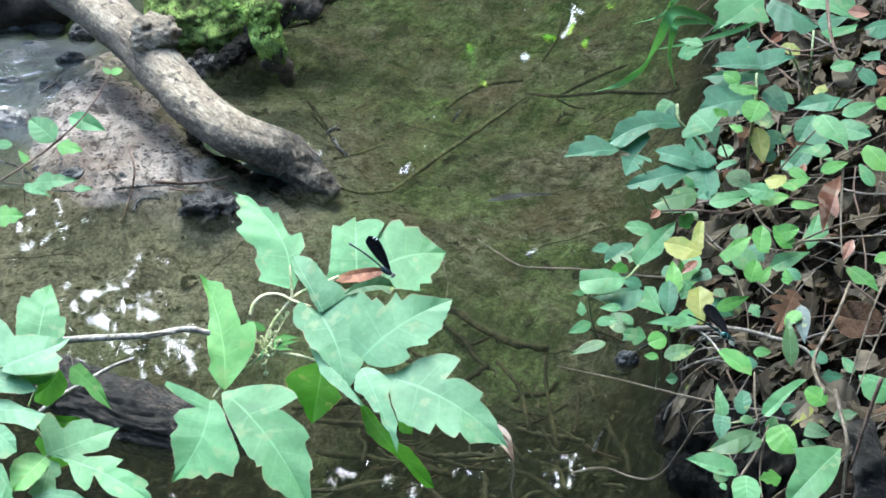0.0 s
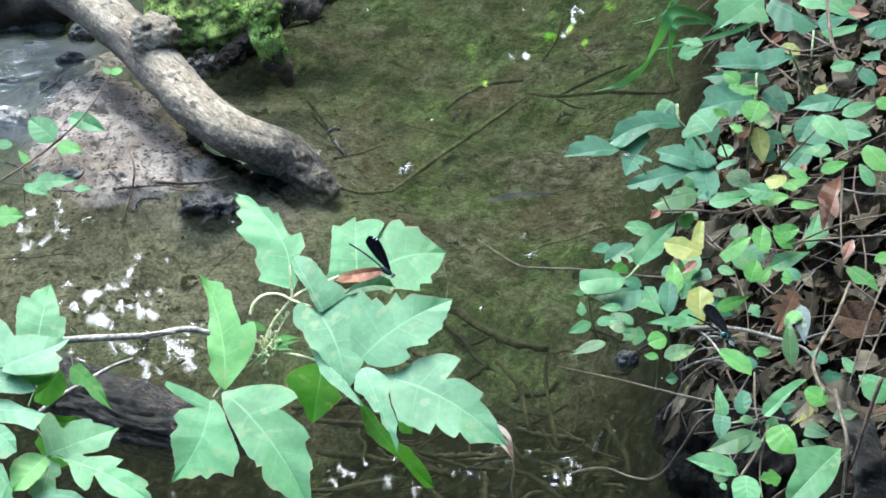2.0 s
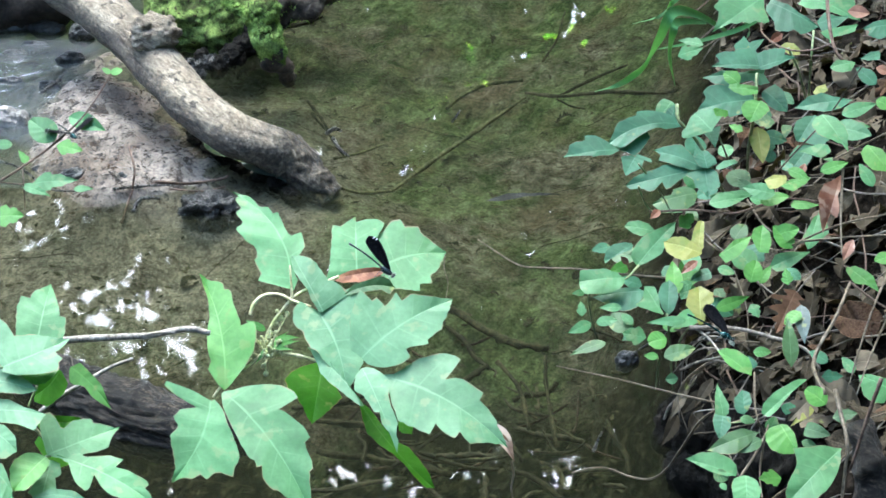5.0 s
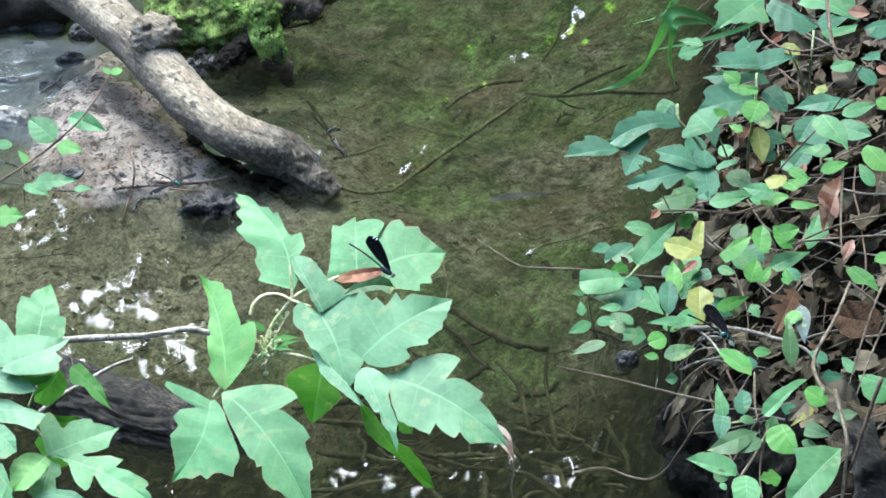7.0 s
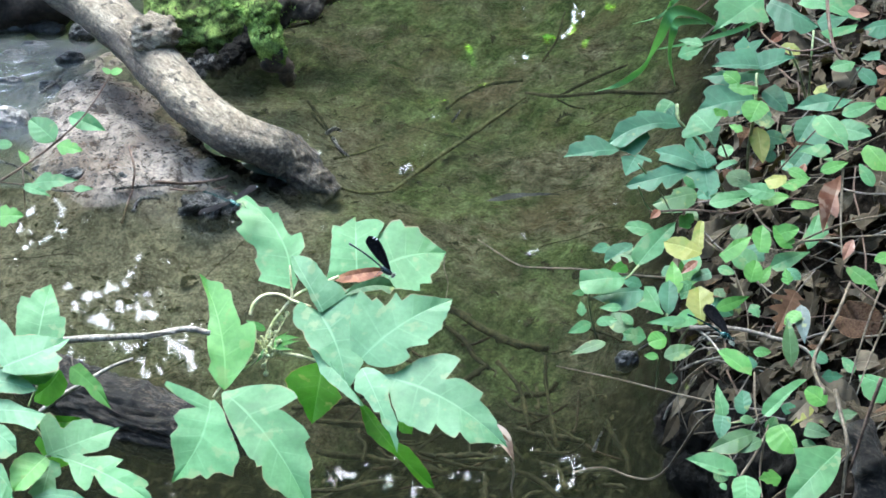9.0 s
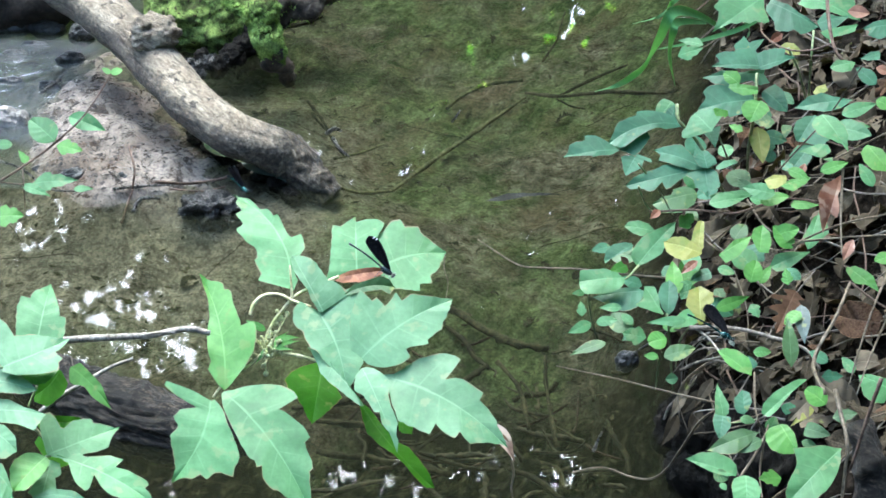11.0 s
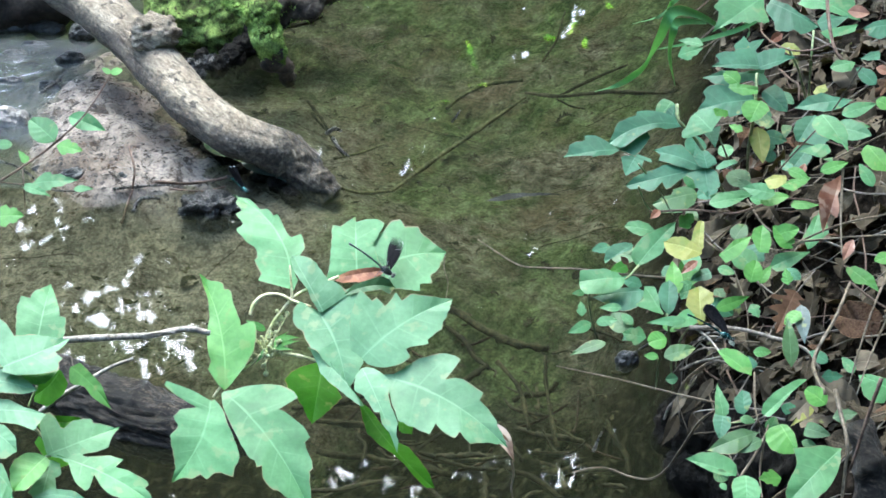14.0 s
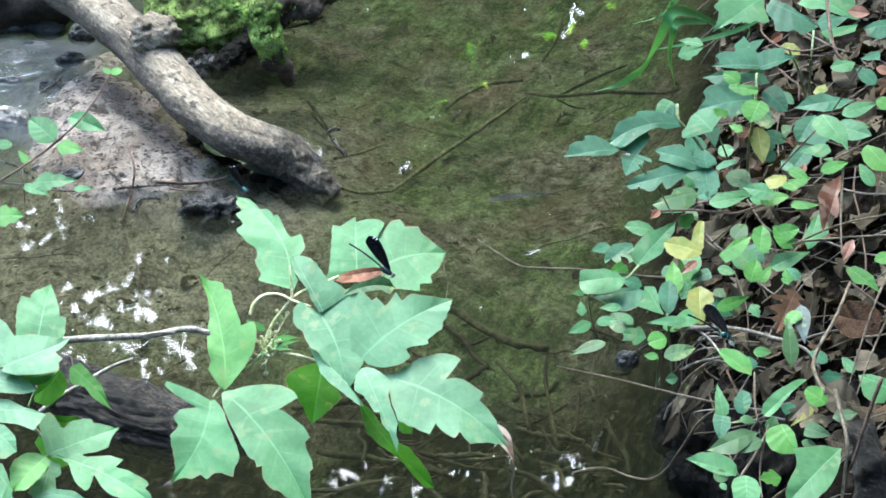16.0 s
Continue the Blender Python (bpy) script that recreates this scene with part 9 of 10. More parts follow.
def bed_flecks():
    """Crumbs of rotted leaf and bark strewn over the stream bed and the mud bar."""
    rnd = random.Random(9)
    for name, label, count, mat, low, high, size in (("bed_crumbs", "dark rotted leaf crumbs on the stream bed", 1800, SUNKEN, -0.2, -0.012, 0.0055), ("mud_clods", "small wet clods and bark bits on the mud", 3200, CLOD, -0.004, 0.08, 0.0042)):
        verts, faces = [], []
        xs = np.array([rnd.uniform(-0.6, 0.45) for _ in range(count * 4)])
        ys = np.array([rnd.uniform(1.7, 2.9) for _ in range(count * 4)])
        zs = ground_height(xs, ys)
        done = 0
        for x, y, z in zip(xs, ys, zs):
            bar = inside_bar(np.array(x), np.array(y)) > -0.01
            if not low < z < high or x > float(water_edge(y)) or (low > -0.1 and not bar):
                continue
            done += 1
            if done > count:
                break
            a, s = rnd.gauss(0.5, 0.8), size * rnd.uniform(0.3, 1.3)
            t = rnd.uniform(0.15, 0.5) * s
            d, e = Vector((math.cos(a), math.sin(a), 0)) * s, Vector((-math.sin(a), math.cos(a), 0)) * t
            c, k = Vector((x, y, z + 0.0008)), len(verts)
            h = Vector((0, 0, t * (0.6 if low < -0.1 else 1.2)))
            verts += [c - d, c - d * 0.2 + e, c + d, c + d * 0.1 - e, c + d * rnd.uniform(-0.3, 0.3) + h]
            faces += [(k, k + 4, k + 1), (k + 1, k + 4, k + 2), (k + 2, k + 4, k + 3), (k + 3, k + 4, k)]
        tagged(mesh_object(name, verts, faces, mat), label, "debris", kind="stuff")


bed_flecks()

# ---- woods around, seen in the water's mirror ----
SKY_LEFT = [
    (-1.20, 3.29, 0.024), (-1.17, 3.24, 0.022), (-1.13, 3.26, 0.021), (-1.20, 3.37, 0.022), (-1.15, 3.37, 0.016), (-1.14, 3.43, 0.015), (-1.11, 3.39, 0.015), (-1.02, 3.28, 0.018), (-0.95, 3.26, 0.016), (-0.93, 3.30, 0.015), (-1.01, 3.37, 0.033), (-1.00, 3.43, 0.019), (-1.07, 3.33, 0.015), (-1.09, 3.49, 0.018), (-1.05, 3.49, 0.017), (-0.95, 3.46, 0.016), (-0.97, 3.58, 0.019), (-1.02, 3.62, 0.018), (-0.89, 3.50, 0.018), (-0.88, 3.54, 0.021), (-0.99, 3.65, 0.016), (-0.85, 3.59, 0.015), (-1.33, 3.05, 0.015), (-1.27, 3.05, 0.013), (-1.28, 3.00, 0.013), (-1.15, 2.96, 0.012), (-1.25, 3.33, 0.013)]
SKY_NEAR = [
    (-0.34, 4.03, 0.022), (-0.09, 4.10, 0.017), (-0.20, 4.10, 0.016), (-0.25, 3.98, 0.012), (-0.17, 3.98, 0.012), (0.13, 4.06, 0.013), (0.33, 4.12, 0.013), (0.40, 4.04, 0.012), (0.44, 4.10, 0.013), (-0.74, 4.13, 0.018), (-0.96, 4.09, 0.016), (0.55, 3.89, 0.012), (0.59, 3.65, 0.012), (0.09, 2.43, 0.018), (0.11, 2.43, 0.017), (0.06, 2.43, 0.016), (0.02, 2.44, 0.012), (-0.03, 2.53, 0.013), (0.33, 2.25, 0.012)]
SKY_RIFFLE = [(-1.33, 2.47, 0.13), (-1.19, 2.35, 0.08)]
GLINT_LANES = [
    (0.27, 2.32, 0.008), (0.32, 2.31, 0.016), (0.30, 2.32, 0.013), (0.47, 2.32, 0.016), (0.49, 2.30, 0.011), (0.45, 2.26, 0.010), (0.53, 2.18, 0.018), (0.63, 2.55, 0.008), (0.48, 2.59, 0.008), (0.09, 2.36, 0.014)]
GAPS = SKY_LEFT + SKY_NEAR + SKY_RIFFLE + GLINT_LANES
_rnd = random.Random(12)
for (x0, x1, z0, z1), count in zip([(-1.42, -1.23, 2.88, 3.10), (-1.31, -0.83, 3.12, 3.67), (-0.42, -0.13, 3.94, 4.14), (-0.01, 0.61, 3.92, 4.15)], (10, 30, 14, 12)):
    GAPS += [(_rnd.uniform(x0, x1), _rnd.uniform(z0, z1), _rnd.uniform(0.002, 0.008)) for _ in range(count)]
LANES = np.array(GAPS)


def in_gap(x, y, z, spread):
    """Whether a leaf would close one of the lanes of open sky, which rise through the crowns."""
    k = 7 / y
    gx, gz = x * k, (z + 1.45) * k - 1.45
    return bool((((LANES[:, 0] - gx) ** 2 + (LANES[:, 1] - gz) ** 2) < (LANES[:, 2] + spread) ** 2).any())


def leaf_cloud(name, label, places, material, seed):
    """Many small pointed leaves (place, size), each a folded blade of four faces."""
    rnd = np.random.default_rng(seed)
    n = len(places)
    c = np.array([p[:3] for p in places])
    s = np.array([p[3] for p in places])[:, None]
    a = rnd.normal(size=(n, 3))
    a /= np.linalg.norm(a, axis=1)[:, None]
    b = np.cross(a, rnd.normal(size=(n, 3)))
    b /= np.linalg.norm(b, axis=1)[:, None]
    d = np.cross(a, b)
    pts = [c - a * s * 0.5, c + b * s * 0.3 - a * s * 0.1 + d * s * 0.08, c + a * s * 0.55, c - b * s * 0.3 - a * s * 0.1 + d * s * 0.08]
    verts = np.stack(pts, 1).reshape(-1, 3)
    k = np.arange(n)[:, None] * 4
    faces = np.concatenate([k + np.array([0, 1, 2]), k + np.array([0, 2, 3])]).tolist()
    ob = mesh_object(name, verts, faces, material, uvs=np.tile([(0, 0.5), (0.4, 0.95), (1, 0.5), (0.4, 0.05)], (n, 1)), smooth=False)
    return tagged(ob, label, "trees", kind="stuff")


def build_woods():
    rnd = random.Random(77)
    near = []
    while len(near) < 50000:
        x, z, y = rnd.uniform(-2.6, 2.6), rnd.uniform(0.6, 5.6), 7 + rnd.uniform(-0.12, 0.12)
        s = rnd.uniform(0.05, 0.1)
        if not in_gap(x, y, z, 0.06 * s):
            near.append((x, y, z, s))
    leaf_cloud("tree_foliage", "dense green foliage of trees on the far bank", near, CANOPY, 1)
    back = []
    while len(back) < 34000:
        x, z, y, s = rnd.uniform(-3.6, 3.6), rnd.uniform(0, 6.6), 7 + rnd.uniform(0.15, 0.5), rnd.uniform(0.12, 0.24)
        if not in_gap(x, y, z, 0.22 * s):
            back.append((x, y, z, s))
    leaf_cloud("tree_foliage", "dense green foliage of trees on the far bank", back, CANOPY, 4)
    # tinted leaves over the lanes imitate sunlit foliage in the mirror
    glints = []
    for gx, gz, gr in GLINT_LANES + SKY_NEAR[13:]:
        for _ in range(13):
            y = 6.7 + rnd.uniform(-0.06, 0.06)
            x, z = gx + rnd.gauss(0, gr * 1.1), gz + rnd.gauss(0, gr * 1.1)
            glints.append((x * y / 7, y, (z + 1.45) * y / 7 - 1.45, rnd.uniform(0.08, 0.12)))
    leaf_cloud("sunlit_foliage", "see-through yellow-green leaves that tint the sky to look sunlit", glints, GLINT_LEAF, 2)
    far = []
    while len(far) < 62000:
        az, el = rnd.uniform(-180, 180), rnd.uniform(-4, 84)
        if abs(az) < 21 and el > 8:
            continue
        if el > 44 and (-180 < az < 10 or az > 165):
            continue
        if el > 62 and az < 0:
            continue
        r = rnd.uniform(7.5, 10)
        c = math.cos(radians(el))
        far.append((r * c * math.sin(radians(az)), 2.2 + r * c * math.cos(radians(az)), r * math.sin(radians(el)), rnd.uniform(0.25, 0.5)))
    leaf_cloud("woodland", "shady green woodland around the stream", far, CANOPY, 3)


build_woods()


def bank_tree():
    """An unseen tree, added so that its boughs overhang the bank and keep it in shade."""
    e = thing("bank_tree", "unseen tree added to shade the bank", "tree", at=(0, 0, 0))
    rnd = random.Random(31)
    base = (2.3, 3.6, float(ground_height(2.3, 3.6)) - 0.05)
    trunk = smooth_path([base, (2.2, 3.5, 1.2), (1.95, 3.3, 2.2), (1.6, 3.1, 2.9)], 8)
    v, f = tube_data(trunk, [0.13 - 0.003 * i for i in range(len(trunk))], 20, 0.25, 2)
    mesh_object("trunk", v, f, WET_BARK, e)
    tips = []
    for k in range(14):
        a = trunk[10 + k]
        t = Vector((rnd.uniform(0.35, 1.7), rnd.uniform(1.1, 4.2), rnd.uniform(1.75, 2.7)))
        path = smooth_path([a, (a + t) / 2 + Vector((0, 0, 0.2)), t], 8)
        v, f = tube_data(path, [0.045 - 0.002 * i for i in range(len(path))], 9, 0.2, k)
        mesh_object("limb", v, f, WET_BARK, e)
        tips += path[4:]
    leaves = []
    while len(leaves) < 14000:
        p = rnd.choice(tips) + Vector((rnd.gauss(0, 0.3), rnd.gauss(0, 0.3), rnd.gauss(0, 0.2)))
        if p.z > 1.5 and p.y > 0.9 and p.x > 0.2 + 0.1 * math.sin(p.y * 4):
            leaves.append((*p, rnd.uniform(0.07, 0.13)))
    crown = leaf_cloud("crown", "", leaves, CANOPY, 5)
    crown.parent = e
    for key in ("category", "label", "kind"):
        if key in crown:
            del crown[key]


bank_tree()


tagged(leaf(None, WITHERED, (0.3546, 1.9142, 0.285), (0.3345, 1.8637, 0.2557), (0.2001, -0.5504, 0.8106), bend=0.000, fold=0.35, spread=(80, 52, 15),
     left=(.01, .02, .04, .055, .075, .055, .04, .04, .075, .12, .145, .155, .165, .02, .015, .01, .01, .01, .01, .01, .01),
     right=(.01, .04, .08, .145, .225, .245, .265, .285, .275, .26, .25, .235, .225, .205, .185, .16, .135, .11, .08, .045, .01)), "dry curled brown leaf caught among the stems", "leaf", "withered leaves")
tagged(leaf(None, WITHERED, (0.2367, 1.9508, 0.17), (0.2203, 1.9435, 0.1597), (-0.1922, -0.6299, 0.7525), "lance", 0.26, fold=0.35), "dry curled brown leaf caught among the stems", "leaf", "withered leaves")
tagged(leaf(None, WITHERED, (0.2031, 1.9918, 0.2), (0.193, 1.9816, 0.1964), (0.2128, -0.5033, 0.8375), "lance", 0.32, fold=0.35), "dry curled brown leaf caught among the stems", "leaf", "withered leaves")
tagged(leaf(None, LITTER_RED, (0.1731, 1.9603, 0.16), (0.1657, 1.9632, 0.1663), (0.2168, -0.7566, 0.617), "lance", 0.38, fold=0.35), "dry curled brown leaf caught among the stems", "leaf", "withered leaves")
tagged(leaf(None, WITHERED, (0.3437, 1.7694, 0.31), (0.3346, 1.7569, 0.2972), (-0.2152, -0.6167, 0.7572), "lance", 0.29, fold=0.35), "dry curled brown leaf caught among the stems", "leaf", "withered leaves")
tagged(leaf(None, LITTER_GREY, (0.3038, 1.6393, 0.25), (0.2774, 1.6176, 0.235), (0.1, -0.6, 0.79), left=OAK, right=OAK, fold=0.3), "dry curled brown leaf caught among the stems", "leaf", "withered leaves")
tagged(leaf(None, LITTER_RED, (0.3115, 1.8416, 0.21), (0.2886, 1.7905, 0.2), (0.0863, -0.6, 0.79), left=OAK, right=OAK, fold=0.35), "dry curled brown leaf caught among the stems", "leaf", "withered leaves")
tagged(leaf(None, WITHERED, (0.3842, 2.124, 0.34), (0.4056, 2.1223, 0.3379), (0.0214, -0.6645, 0.7469), "lance", 0.37, fold=0.35), "dry curled brown leaf caught among the stems", "leaf", "withered leaves")
tagged(leaf(None, WITHERED, (0.3288, 2.1535, 0.3), (0.3145, 2.1446, 0.2955), (0.2576, -0.7267, 0.6368), "lance", 0.31, fold=0.35), "dry curled brown leaf caught among the stems", "leaf", "withered leaves")
tagged(leaf(None, WITHERED, (0.395, 2.0132, 0.34), (0.408, 2.0106, 0.3355), (0.1304, -0.6495, 0.7491), "lance", 0.41, fold=0.35), "dry curled brown leaf caught among the stems", "leaf", "withered leaves")
tagged(leaf(None, LITTER_RED, (0.2799, 2.1479, 0.15), (0.2906, 2.1365, 0.1424), (-0.1187, -0.6223, 0.7737), "lance", 0.36, fold=0.35), "dry curled brown leaf caught among the stems", "leaf", "withered leaves")
tagged(leaf(None, LITTER_GREY, (0.2245, 1.8715, 0.08), (0.208, 1.8484, 0.0616), (-0.0639, -0.5925, 0.803), "lance", 0.18, fold=0.35), "dry curled brown leaf caught among the stems", "leaf", "withered leaves")
tagged(leaf(None, SILVER, (0.2515, 1.8105, 0.18), (0.2561, 1.8036, 0.1758), (-0.0233, -0.5285, 0.8486), "lance", 0.33, fold=0.35), "dry curled brown leaf caught among the stems", "leaf", "withered leaves")
tagged(leaf(None, WITHERED, (0.338, 2.0094, 0.24), (0.3325, 2.002, 0.2309), (-0.0283, -0.7671, 0.6409), "lance", 0.32, fold=0.35), "dry curled brown leaf caught among the stems", "leaf", "withered leaves")
tagged(leaf(None, LITTER_GREY, (0.2325, 1.8749, 0.1), (0.2174, 1.8529, 0.0872), (0.3228, -0.6312, 0.7052), "lance", 0.16, fold=0.35), "dry curled brown leaf caught among the stems", "leaf", "withered leaves")
tagged(leaf(None, LITTER_GREY, (0.2297, 1.891, 0.08), (0.2052, 1.8535, 0.0532), (0.2916, -0.6746, 0.6782), "lance", 0.10, fold=0.35), "dry curled brown leaf caught among the stems", "leaf", "withered leaves")
tagged(leaf(None, LITTER, (0.2348, 1.8305, 0.11), (0.2149, 1.8216, 0.0881), (-0.3036, -0.7538, 0.5827), "lance", 0.23, fold=0.35), "dry curled brown leaf caught among the stems", "leaf", "withered leaves")
tagged(leaf(None, LITTER, (0.2394, 1.8603, 0.12), (0.2193, 1.8473, 0.1117), (0.1846, -0.7154, 0.6739), "lance", 0.24, fold=0.35), "dry curled brown leaf caught among the stems", "leaf", "withered leaves")
tagged(leaf(None, LITTER_GREY, (0.2432, 1.8341, 0.12), (0.2263, 1.8148, 0.1027), (-0.0562, -0.6397, 0.7666), "lance", 0.21, fold=0.35), "dry curled brown leaf caught among the stems", "leaf", "withered leaves")
tagged(leaf(None, LITTER, (0.2167, 1.8592, 0.06), (0.2001, 1.8345, 0.0429), (0.246, -0.6584, 0.7113), "lance", 0.22, fold=0.35), "dry curled brown leaf caught among the stems", "leaf", "withered leaves")
tagged(leaf(None, LITTER, (0.2318, 1.8184, 0.1), (0.2184, 1.7973, 0.081), (0.2258, -0.727, 0.6485), "lance", 0.23, fold=0.35), "dry curled brown leaf caught among the stems", "leaf", "withered leaves")
tagged(leaf(None, GREEN_PALE, (0.2165, 1.8754, 0.09), (0.2048, 1.8733, 0.0903), (0.1433, -0.7008, 0.6988), "lance", 0.53, fold=0.35), "dry curled brown leaf caught among the stems", "leaf", "withered leaves")
tagged(leaf(None, GREEN_DULL, (-0.2689, 2.4305, 0.016), (-0.2206, 2.388, 0.012), (0, -0.1736, 0.9848), "lance", 0.22, fold=0.1), "wet fallen leaf floating beside the log", "leaf", "floating leaves")
tagged(leaf(None, SILVER, (-0.2253, 2.3937, 0.013), (-0.1727, 2.3562, 0.008), (0, -0.1736, 0.9848), "lance", 0.19, fold=0.1), "wet fallen leaf floating beside the log", "leaf", "floating leaves")


tagged(leaf(None, FLOATING_BARK, (0.0455, 2.3231, 0.003), (0.1273, 2.3371, 0.003), (0, -0.08, 0.996), "lance", 0.075, fold=0.05), "grey strap of bark floating on the water", "bark", "floating leaves")


# ---- damselflies ----
def wing_data(span, chord, side):
    """A blade-shaped wing along +y (side 1) or -y, slightly cupped, rounded at its end, narrow at the hinge."""
    verts, faces = [], []
    rows, cols = 14, 4
    for i in range(rows + 1):
        u = i / rows
        w = chord * (0.12 + 0.88 * math.sin(min(1, u * 1.35) * math.pi / 2)) * (1 if u < 0.8 else math.sqrt(max(0, 1 - ((u - 0.8) / 0.2) ** 2)) * 0.95 + 0.05)
        for j in range(cols + 1):
            q = j / cols - 0.5
            verts.append((-q * w - u * u * chord * 0.15, side * u * span, 0.0012 * math.sin(u * 3) * (1 - 4 * q * q)))
    for i in range(rows):
        for j in range(cols):
            a = i * (cols + 1) + j
            f = (a, a + 1, a + cols + 2, a + cols + 1)
            faces.append(f if side < 0 else f[::-1])
    return verts, faces


def damselfly(label, body_material, wing_pose, hind_pose):
    """Head, thorax, long thin abdomen in rings, four dark wings, six legs; it faces +x and is about 45 mm long."""
    e = thing("damselfly", label, "damselfly", "damselflies")
    v, f = lump_data((0.0055, 0.0026, 0.003), 0.12, 1, 3)
    placed("thorax", (v, f), body_material, e, (0, 0, 0.0015))
    head = placed("head", lump_data((0.0018, 0.0026, 0.0018), 0.08, 2, 3), body_material, e, (0.0068, 0, 0.0016))
    for s in (1, -1):
        placed("eye", lump_data((0.0011, 0.0011, 0.0012), 0.05, 3, 2), BLACK_BODY, head, (0.0004, s * 0.0022, 0.0003))
    path = [Vector((-0.004 - 0.034 * i / 24, 0, 0.0016 + 0.0012 * math.sin(i / 24 * 3))) for i in range(25)]
    rr = [0.00075 * (1 - 0.12 * (i % 4 == 0)) * (1.15 if i > 21 else 1) for i in range(25)]
    v, f = tube_data(path, rr, 10)
    mesh_object("abdomen", v, f, body_material, e)
    wings = []
    for name, x, ps, span in (("forewing", 0.002, wing_pose, 0.031), ("hindwing", -0.0012, hind_pose, 0.030)):
        for s in (1, -1):
            w = mesh_object(name, *wing_data(span, 0.0088, s), BLACK_WING, e)
            w.matrix_basis = hinge(x, s, ps)
            spot = mesh_object("wing_spot", *lump_data((0.0011, 0.0005, 0.00025), 0.1, 4, 2), PALE_SPOT, w, "tiny white spot near the wing tip")
            spot.location = (0.0024, s * span * 0.9, 0.0004)
            wings.append((w, x, s))
    for k, x in enumerate((0.0038, 0.001, -0.0018)):
        for s in (1, -1):
            pts = [(x, s * 0.0015, 0), (x + 0.002 - k * 0.002, s * 0.006, 0.001), (x + 0.003 - k * 0.003, s * 0.008, -0.0055)]
            v, f = tube_data(smooth_path(pts, 3), [0.00022] * 7, 5)
            mesh_object("leg", v, f, BLACK_BODY, e)
    return e, wings


def hinge(x, s, lift):
    """A wing's pose on the body: lift 0 is spread flat, 85 is shut over the back and swept to the tail."""
    k = max(0, min(1, (lift - 20) / 65))
    return pose(x, s * 0.0009, 0.004, s * lift, -62 * k, s * (12 * (1 - k)))


perched, perched_wings = damselfly("black-winged damselfly perched on a green leaf, wings shut", BLACK_BODY, 88, 86)
perched.matrix_basis = pose(-0.0473, 1.7185, 0.3114, -13.7084, 29.4337, -21.4953)
resting, resting_wings = damselfly("black-winged teal damselfly resting on a twig, wings shut", TEAL_BODY, 88, 86)
resting.matrix_basis = pose(0.2459, 1.796, 0.192, -51.4915, 23.6782, -16.5454)
flying, flying_wings = damselfly("black-winged damselfly with teal body fluttering over the mud", TEAL_BODY, 20, 15)


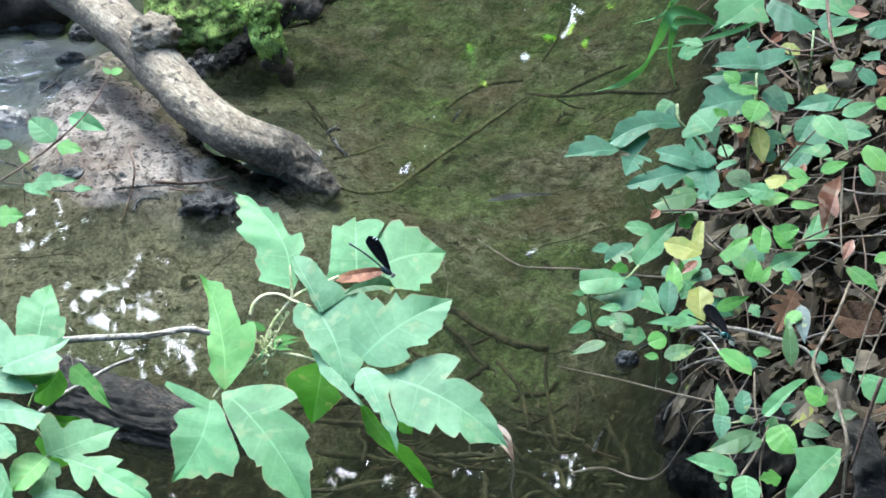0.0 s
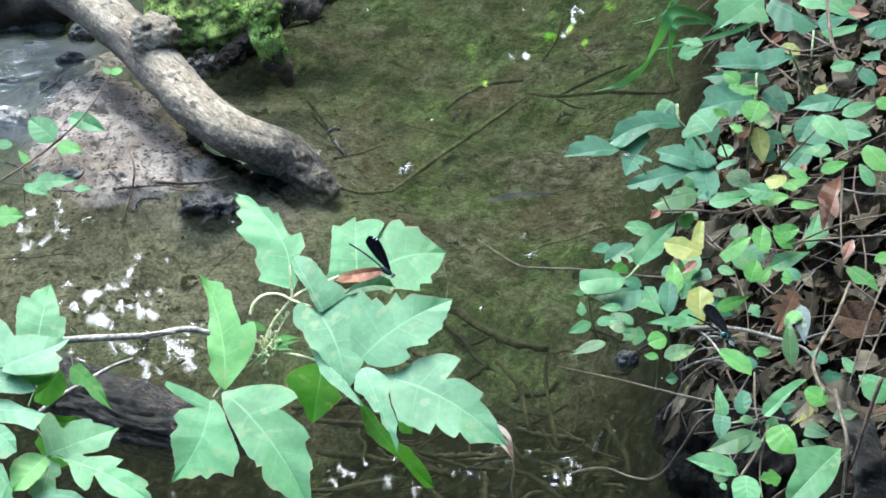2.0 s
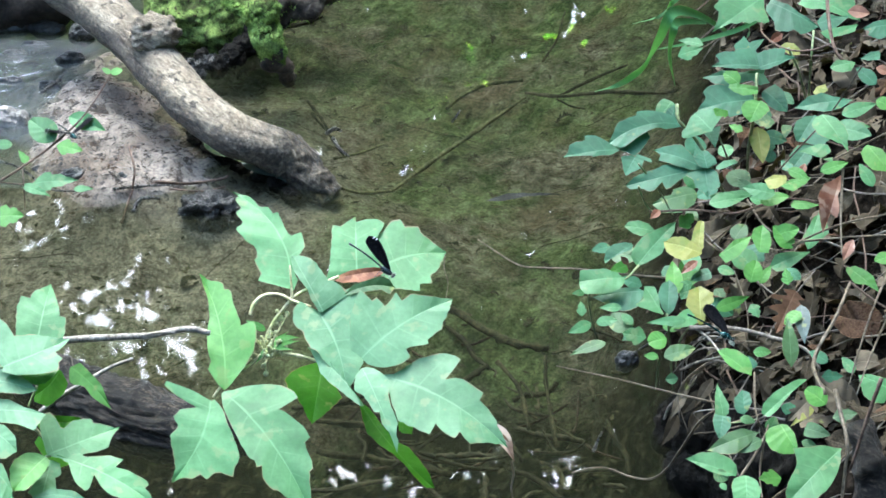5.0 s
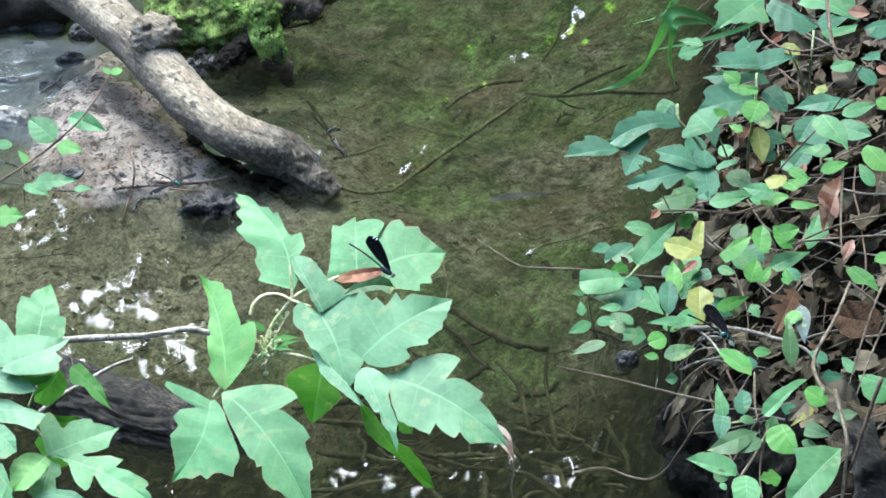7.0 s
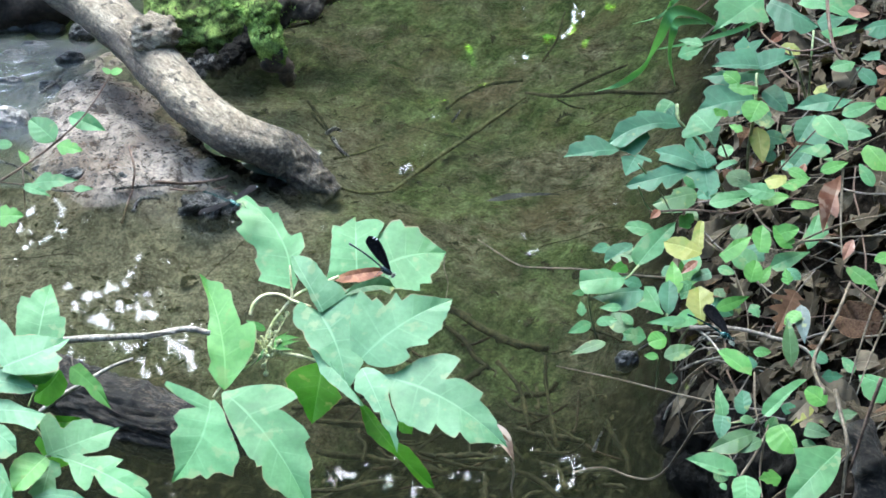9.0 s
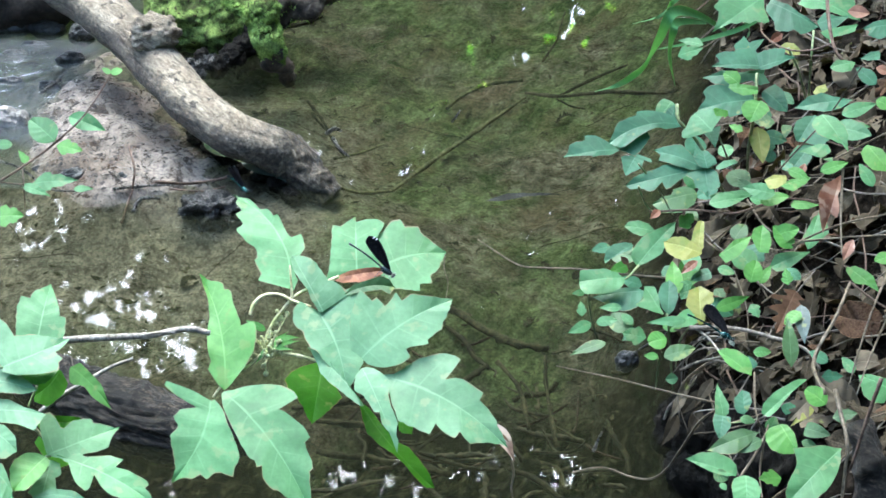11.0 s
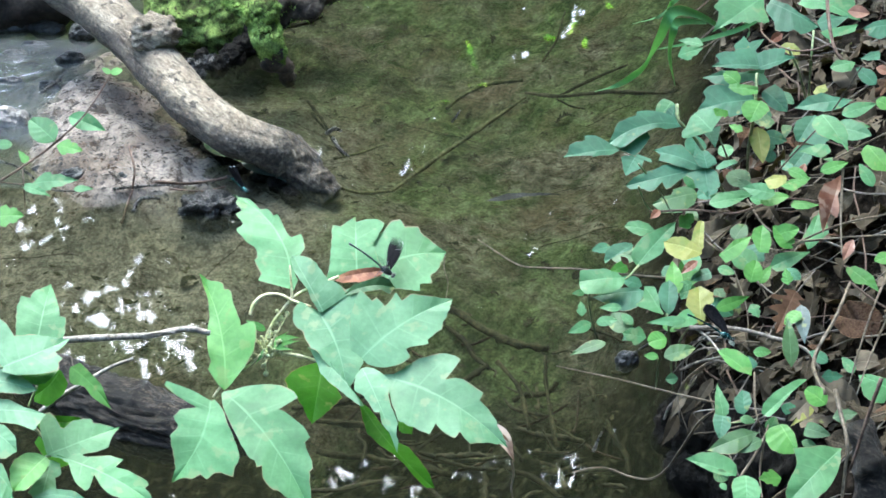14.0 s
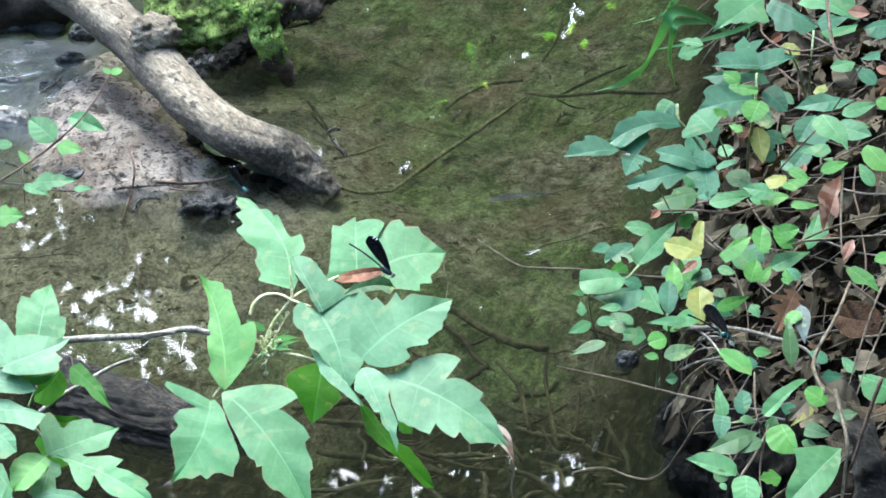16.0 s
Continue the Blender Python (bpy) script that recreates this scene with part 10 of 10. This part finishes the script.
def motions():
    walk(water, [(0.0, pose(0, 0, 0)), (8.0, pose(0.12, -0.1, 0)), (16.0, pose(0.24, -0.2, 0))])
    hold = Matrix.Translation((-0.1239, 1.7187, 0.2933))
    bob = hold @ pose(0, 0, 0, -3.0, 1.2, 0.6) @ hold.inverted()
    walk(tip_leaf, [(0.0, pose(0, 0, 0)), (9.2, pose(0, 0, 0)), (9.8, bob), (16.0, bob)])
    walk(flying, [
        (0.0, pose(-0.5609, 2.6593, 0.12, 0, -8, -82)),
        (2.3, pose(-0.5609, 2.6593, 0.12, 0, -8, -79.2121)),
        (2.5, pose(-0.5135, 2.6045, 0.1, 0, -8, -78.9697)),
        (2.6, pose(-0.4968, 2.5527, 0.1, 0, -8, -78.8485)),
        (2.7, pose(-0.4925, 2.5362, 0.1, 0, -8, -78.7273)),
        (2.9, pose(-0.4933, 2.5417, 0.1, 0, -8, -78.4848)),
        (3.0, pose(-0.4879, 2.5239, 0.095, 0, -8, -78.3636)),
        (3.1, pose(-0.4849, 2.5117, 0.095, 0, -8, -78.2424)),
        (3.3, pose(-0.4842, 2.517, 0.09, 0, -8, -78)),
        (3.4, pose(-0.4735, 2.4956, 0.09, 0, -8, -76.2222)),
        (3.5, pose(-0.4672, 2.4732, 0.09, 0, -8, -74.4444)),
        (3.6, pose(-0.466, 2.4692, 0.09, 0, -8, -72.6667)),
        (3.7, pose(-0.4632, 2.4731, 0.085, 0, -8, -70.8889)),
        (3.8, pose(-0.4559, 2.4523, 0.085, 0, -8, -69.1111)),
        (3.9, pose(-0.4491, 2.4355, 0.08, 0, -8, -67.3333)),
        (4.0, pose(-0.4473, 2.4317, 0.08, 0, -8, -65.5556)),
        (4.2, pose(-0.4407, 2.4102, 0.08, 0, -8, -62)),
        (4.8, pose(-0.412, 2.3571, 0.075, 0, -8, -58.5714)),
        (5.6, pose(-0.3585, 2.3034, 0.07, 0, -8, -54)),
        (6.3, pose(-0.3223, 2.285, 0.06, 0, -8, -50)),
        (6.4, pose(-0.3201, 2.2816, 0.06, 0, -8, -49.8148)),
        (6.5, pose(-0.3186, 2.2839, 0.06, 0, -8, -49.6296)),
        (6.6, pose(-0.3049, 2.2793, 0.06, 0, -8, -49.4444)),
        (6.7, pose(-0.3085, 2.2793, 0.06, 0, -8, -49.2593)),
        (6.8, pose(-0.3086, 2.2804, 0.06, 0, -8, -49.0741)),
        (6.9, pose(-0.2981, 2.2805, 0.055, 0, -8, -48.8889)),
        (7.0, pose(-0.2832, 2.2748, 0.055, 0, -8, -48.7037)),
        (7.1, pose(-0.2873, 2.2805, 0.055, 0, -8, -48.5185)),
        (7.2, pose(-0.2873, 2.2805, 0.055, 0, -8, -48.3333)),
        (7.3, pose(-0.2831, 2.2736, 0.055, 0, -8, -48.1481)),
        (7.4, pose(-0.2765, 2.2772, 0.05, 0, -8, -47.963)),
        (7.5, pose(-0.2779, 2.2795, 0.05, 0, -8, -47.7778)),
        (7.6, pose(-0.2779, 2.2795, 0.05, 0, -8, -47.5926)),
        (7.7, pose(-0.2739, 2.2749, 0.05, 0, -8, -47.4074)),
        (7.8, pose(-0.2569, 2.2128, 0.08, 0, -8, -47.2222)),
        (8.0, pose(-0.246, 2.1277, 0.13, 0, -8, -46.8519)),
        (8.1, pose(-0.2363, 2.0752, 0.16, 0, -8, -46.6667)),
        (8.2, pose(-0.224, 2.0028, 0.2, 0, -8, -46.4815)),
        (8.3, pose(-0.1994, 1.9112, 0.25, 0, -8, -46.2963)),
        (8.4, pose(-0.1951, 1.8784, 0.27, 0, -8, -46.1111)),
        (8.5, pose(-0.1975, 1.8512, 0.29, 0, -8, -45.9259)),
        (8.6, pose(-0.1933, 1.8211, 0.31, 0, -8, -45.7407)),
        (8.7, pose(-0.1737, 1.7581, 0.345, 0, -8, -45.5556)),
        (8.8, pose(-0.172, 1.7502, 0.35, 0, -8, -45.3704)),
        (8.9, pose(-0.1763, 1.759, 0.35, 0, -8, -45.1852)),
        (9.0, pose(-0.1737, 1.7607, 0.35, 0, -8, -45)),
        (9.1, pose(-0.1762, 1.7696, 0.35, 0, -8, -45.4286)),
        (9.2, pose(-0.1762, 1.7704, 0.35, 0, -8, -45.8571)),
        (9.7, pose(-0.1858, 1.9411, 0.25, 0, -8, -48)),
        (10.4, pose(-0.2073, 2.1937, 0.1, 0, -4, -53.3846)),
        (11.0, pose(-0.2159, 2.3157, 0.022, 0, -4, -58)),
        (16.0, pose(-0.2159, 2.3157, 0.022, 0, -4, -58))])
    seen = {6.3: -5, 6.4: -5, 6.5: 84, 6.6: 20, 6.7: 84, 6.8: 84, 6.9: 60, 7.0: -10, 7.1: 76, 7.2: 76, 7.3: 45, 7.4: -8, 7.5: 68, 7.6: 68, 7.7: 70, 7.8: 0, 7.9: 40, 8.0: 40, 8.1: 70, 8.2: 0, 8.3: -8, 8.4: -8, 8.5: 80, 8.6: 72, 8.7: 12, 8.8: 12, 8.9: 76, 9.0: 0, 9.1: 5, 9.2: 5}
    flaps = [(0.0, 20), (2.3, 20)]
    for k in range(24, 106):
        flaps.append((k / 10, seen.get(k / 10, (58, -8, 22)[k % 3])))
    flaps += [(10.7, 40), (10.9, 80), (11.1, 87), (16.0, 87)]
    for w, x, s in flying_wings:
        d = 0 if x > 0 else -6
        walk(w, [(t, hinge(x, s, a + d * (a < 80))) for t, a in flaps])
    for w, x, s in perched_wings:
        rows = [(0.0, 88), (13.3, 88)]
        for t, mid, way in ((13.5, 62, -1), (13.6, 58, 1), (13.7, 2, -1), (13.8, -8, 1), (13.9, 24, -1), (14.0, 24, 1), (14.1, 70, 1)):
            rows += [(t - 1 / FPS, min(90, mid - 40 * way)), (t, mid), (t + 1 / FPS, min(90, mid + 40 * way))]
        rows += [(14.2, 85), (14.3, 88), (16.0, 88)]
        walk(w, [(t, hinge(x, s, a)) for t, a in rows])


motions()
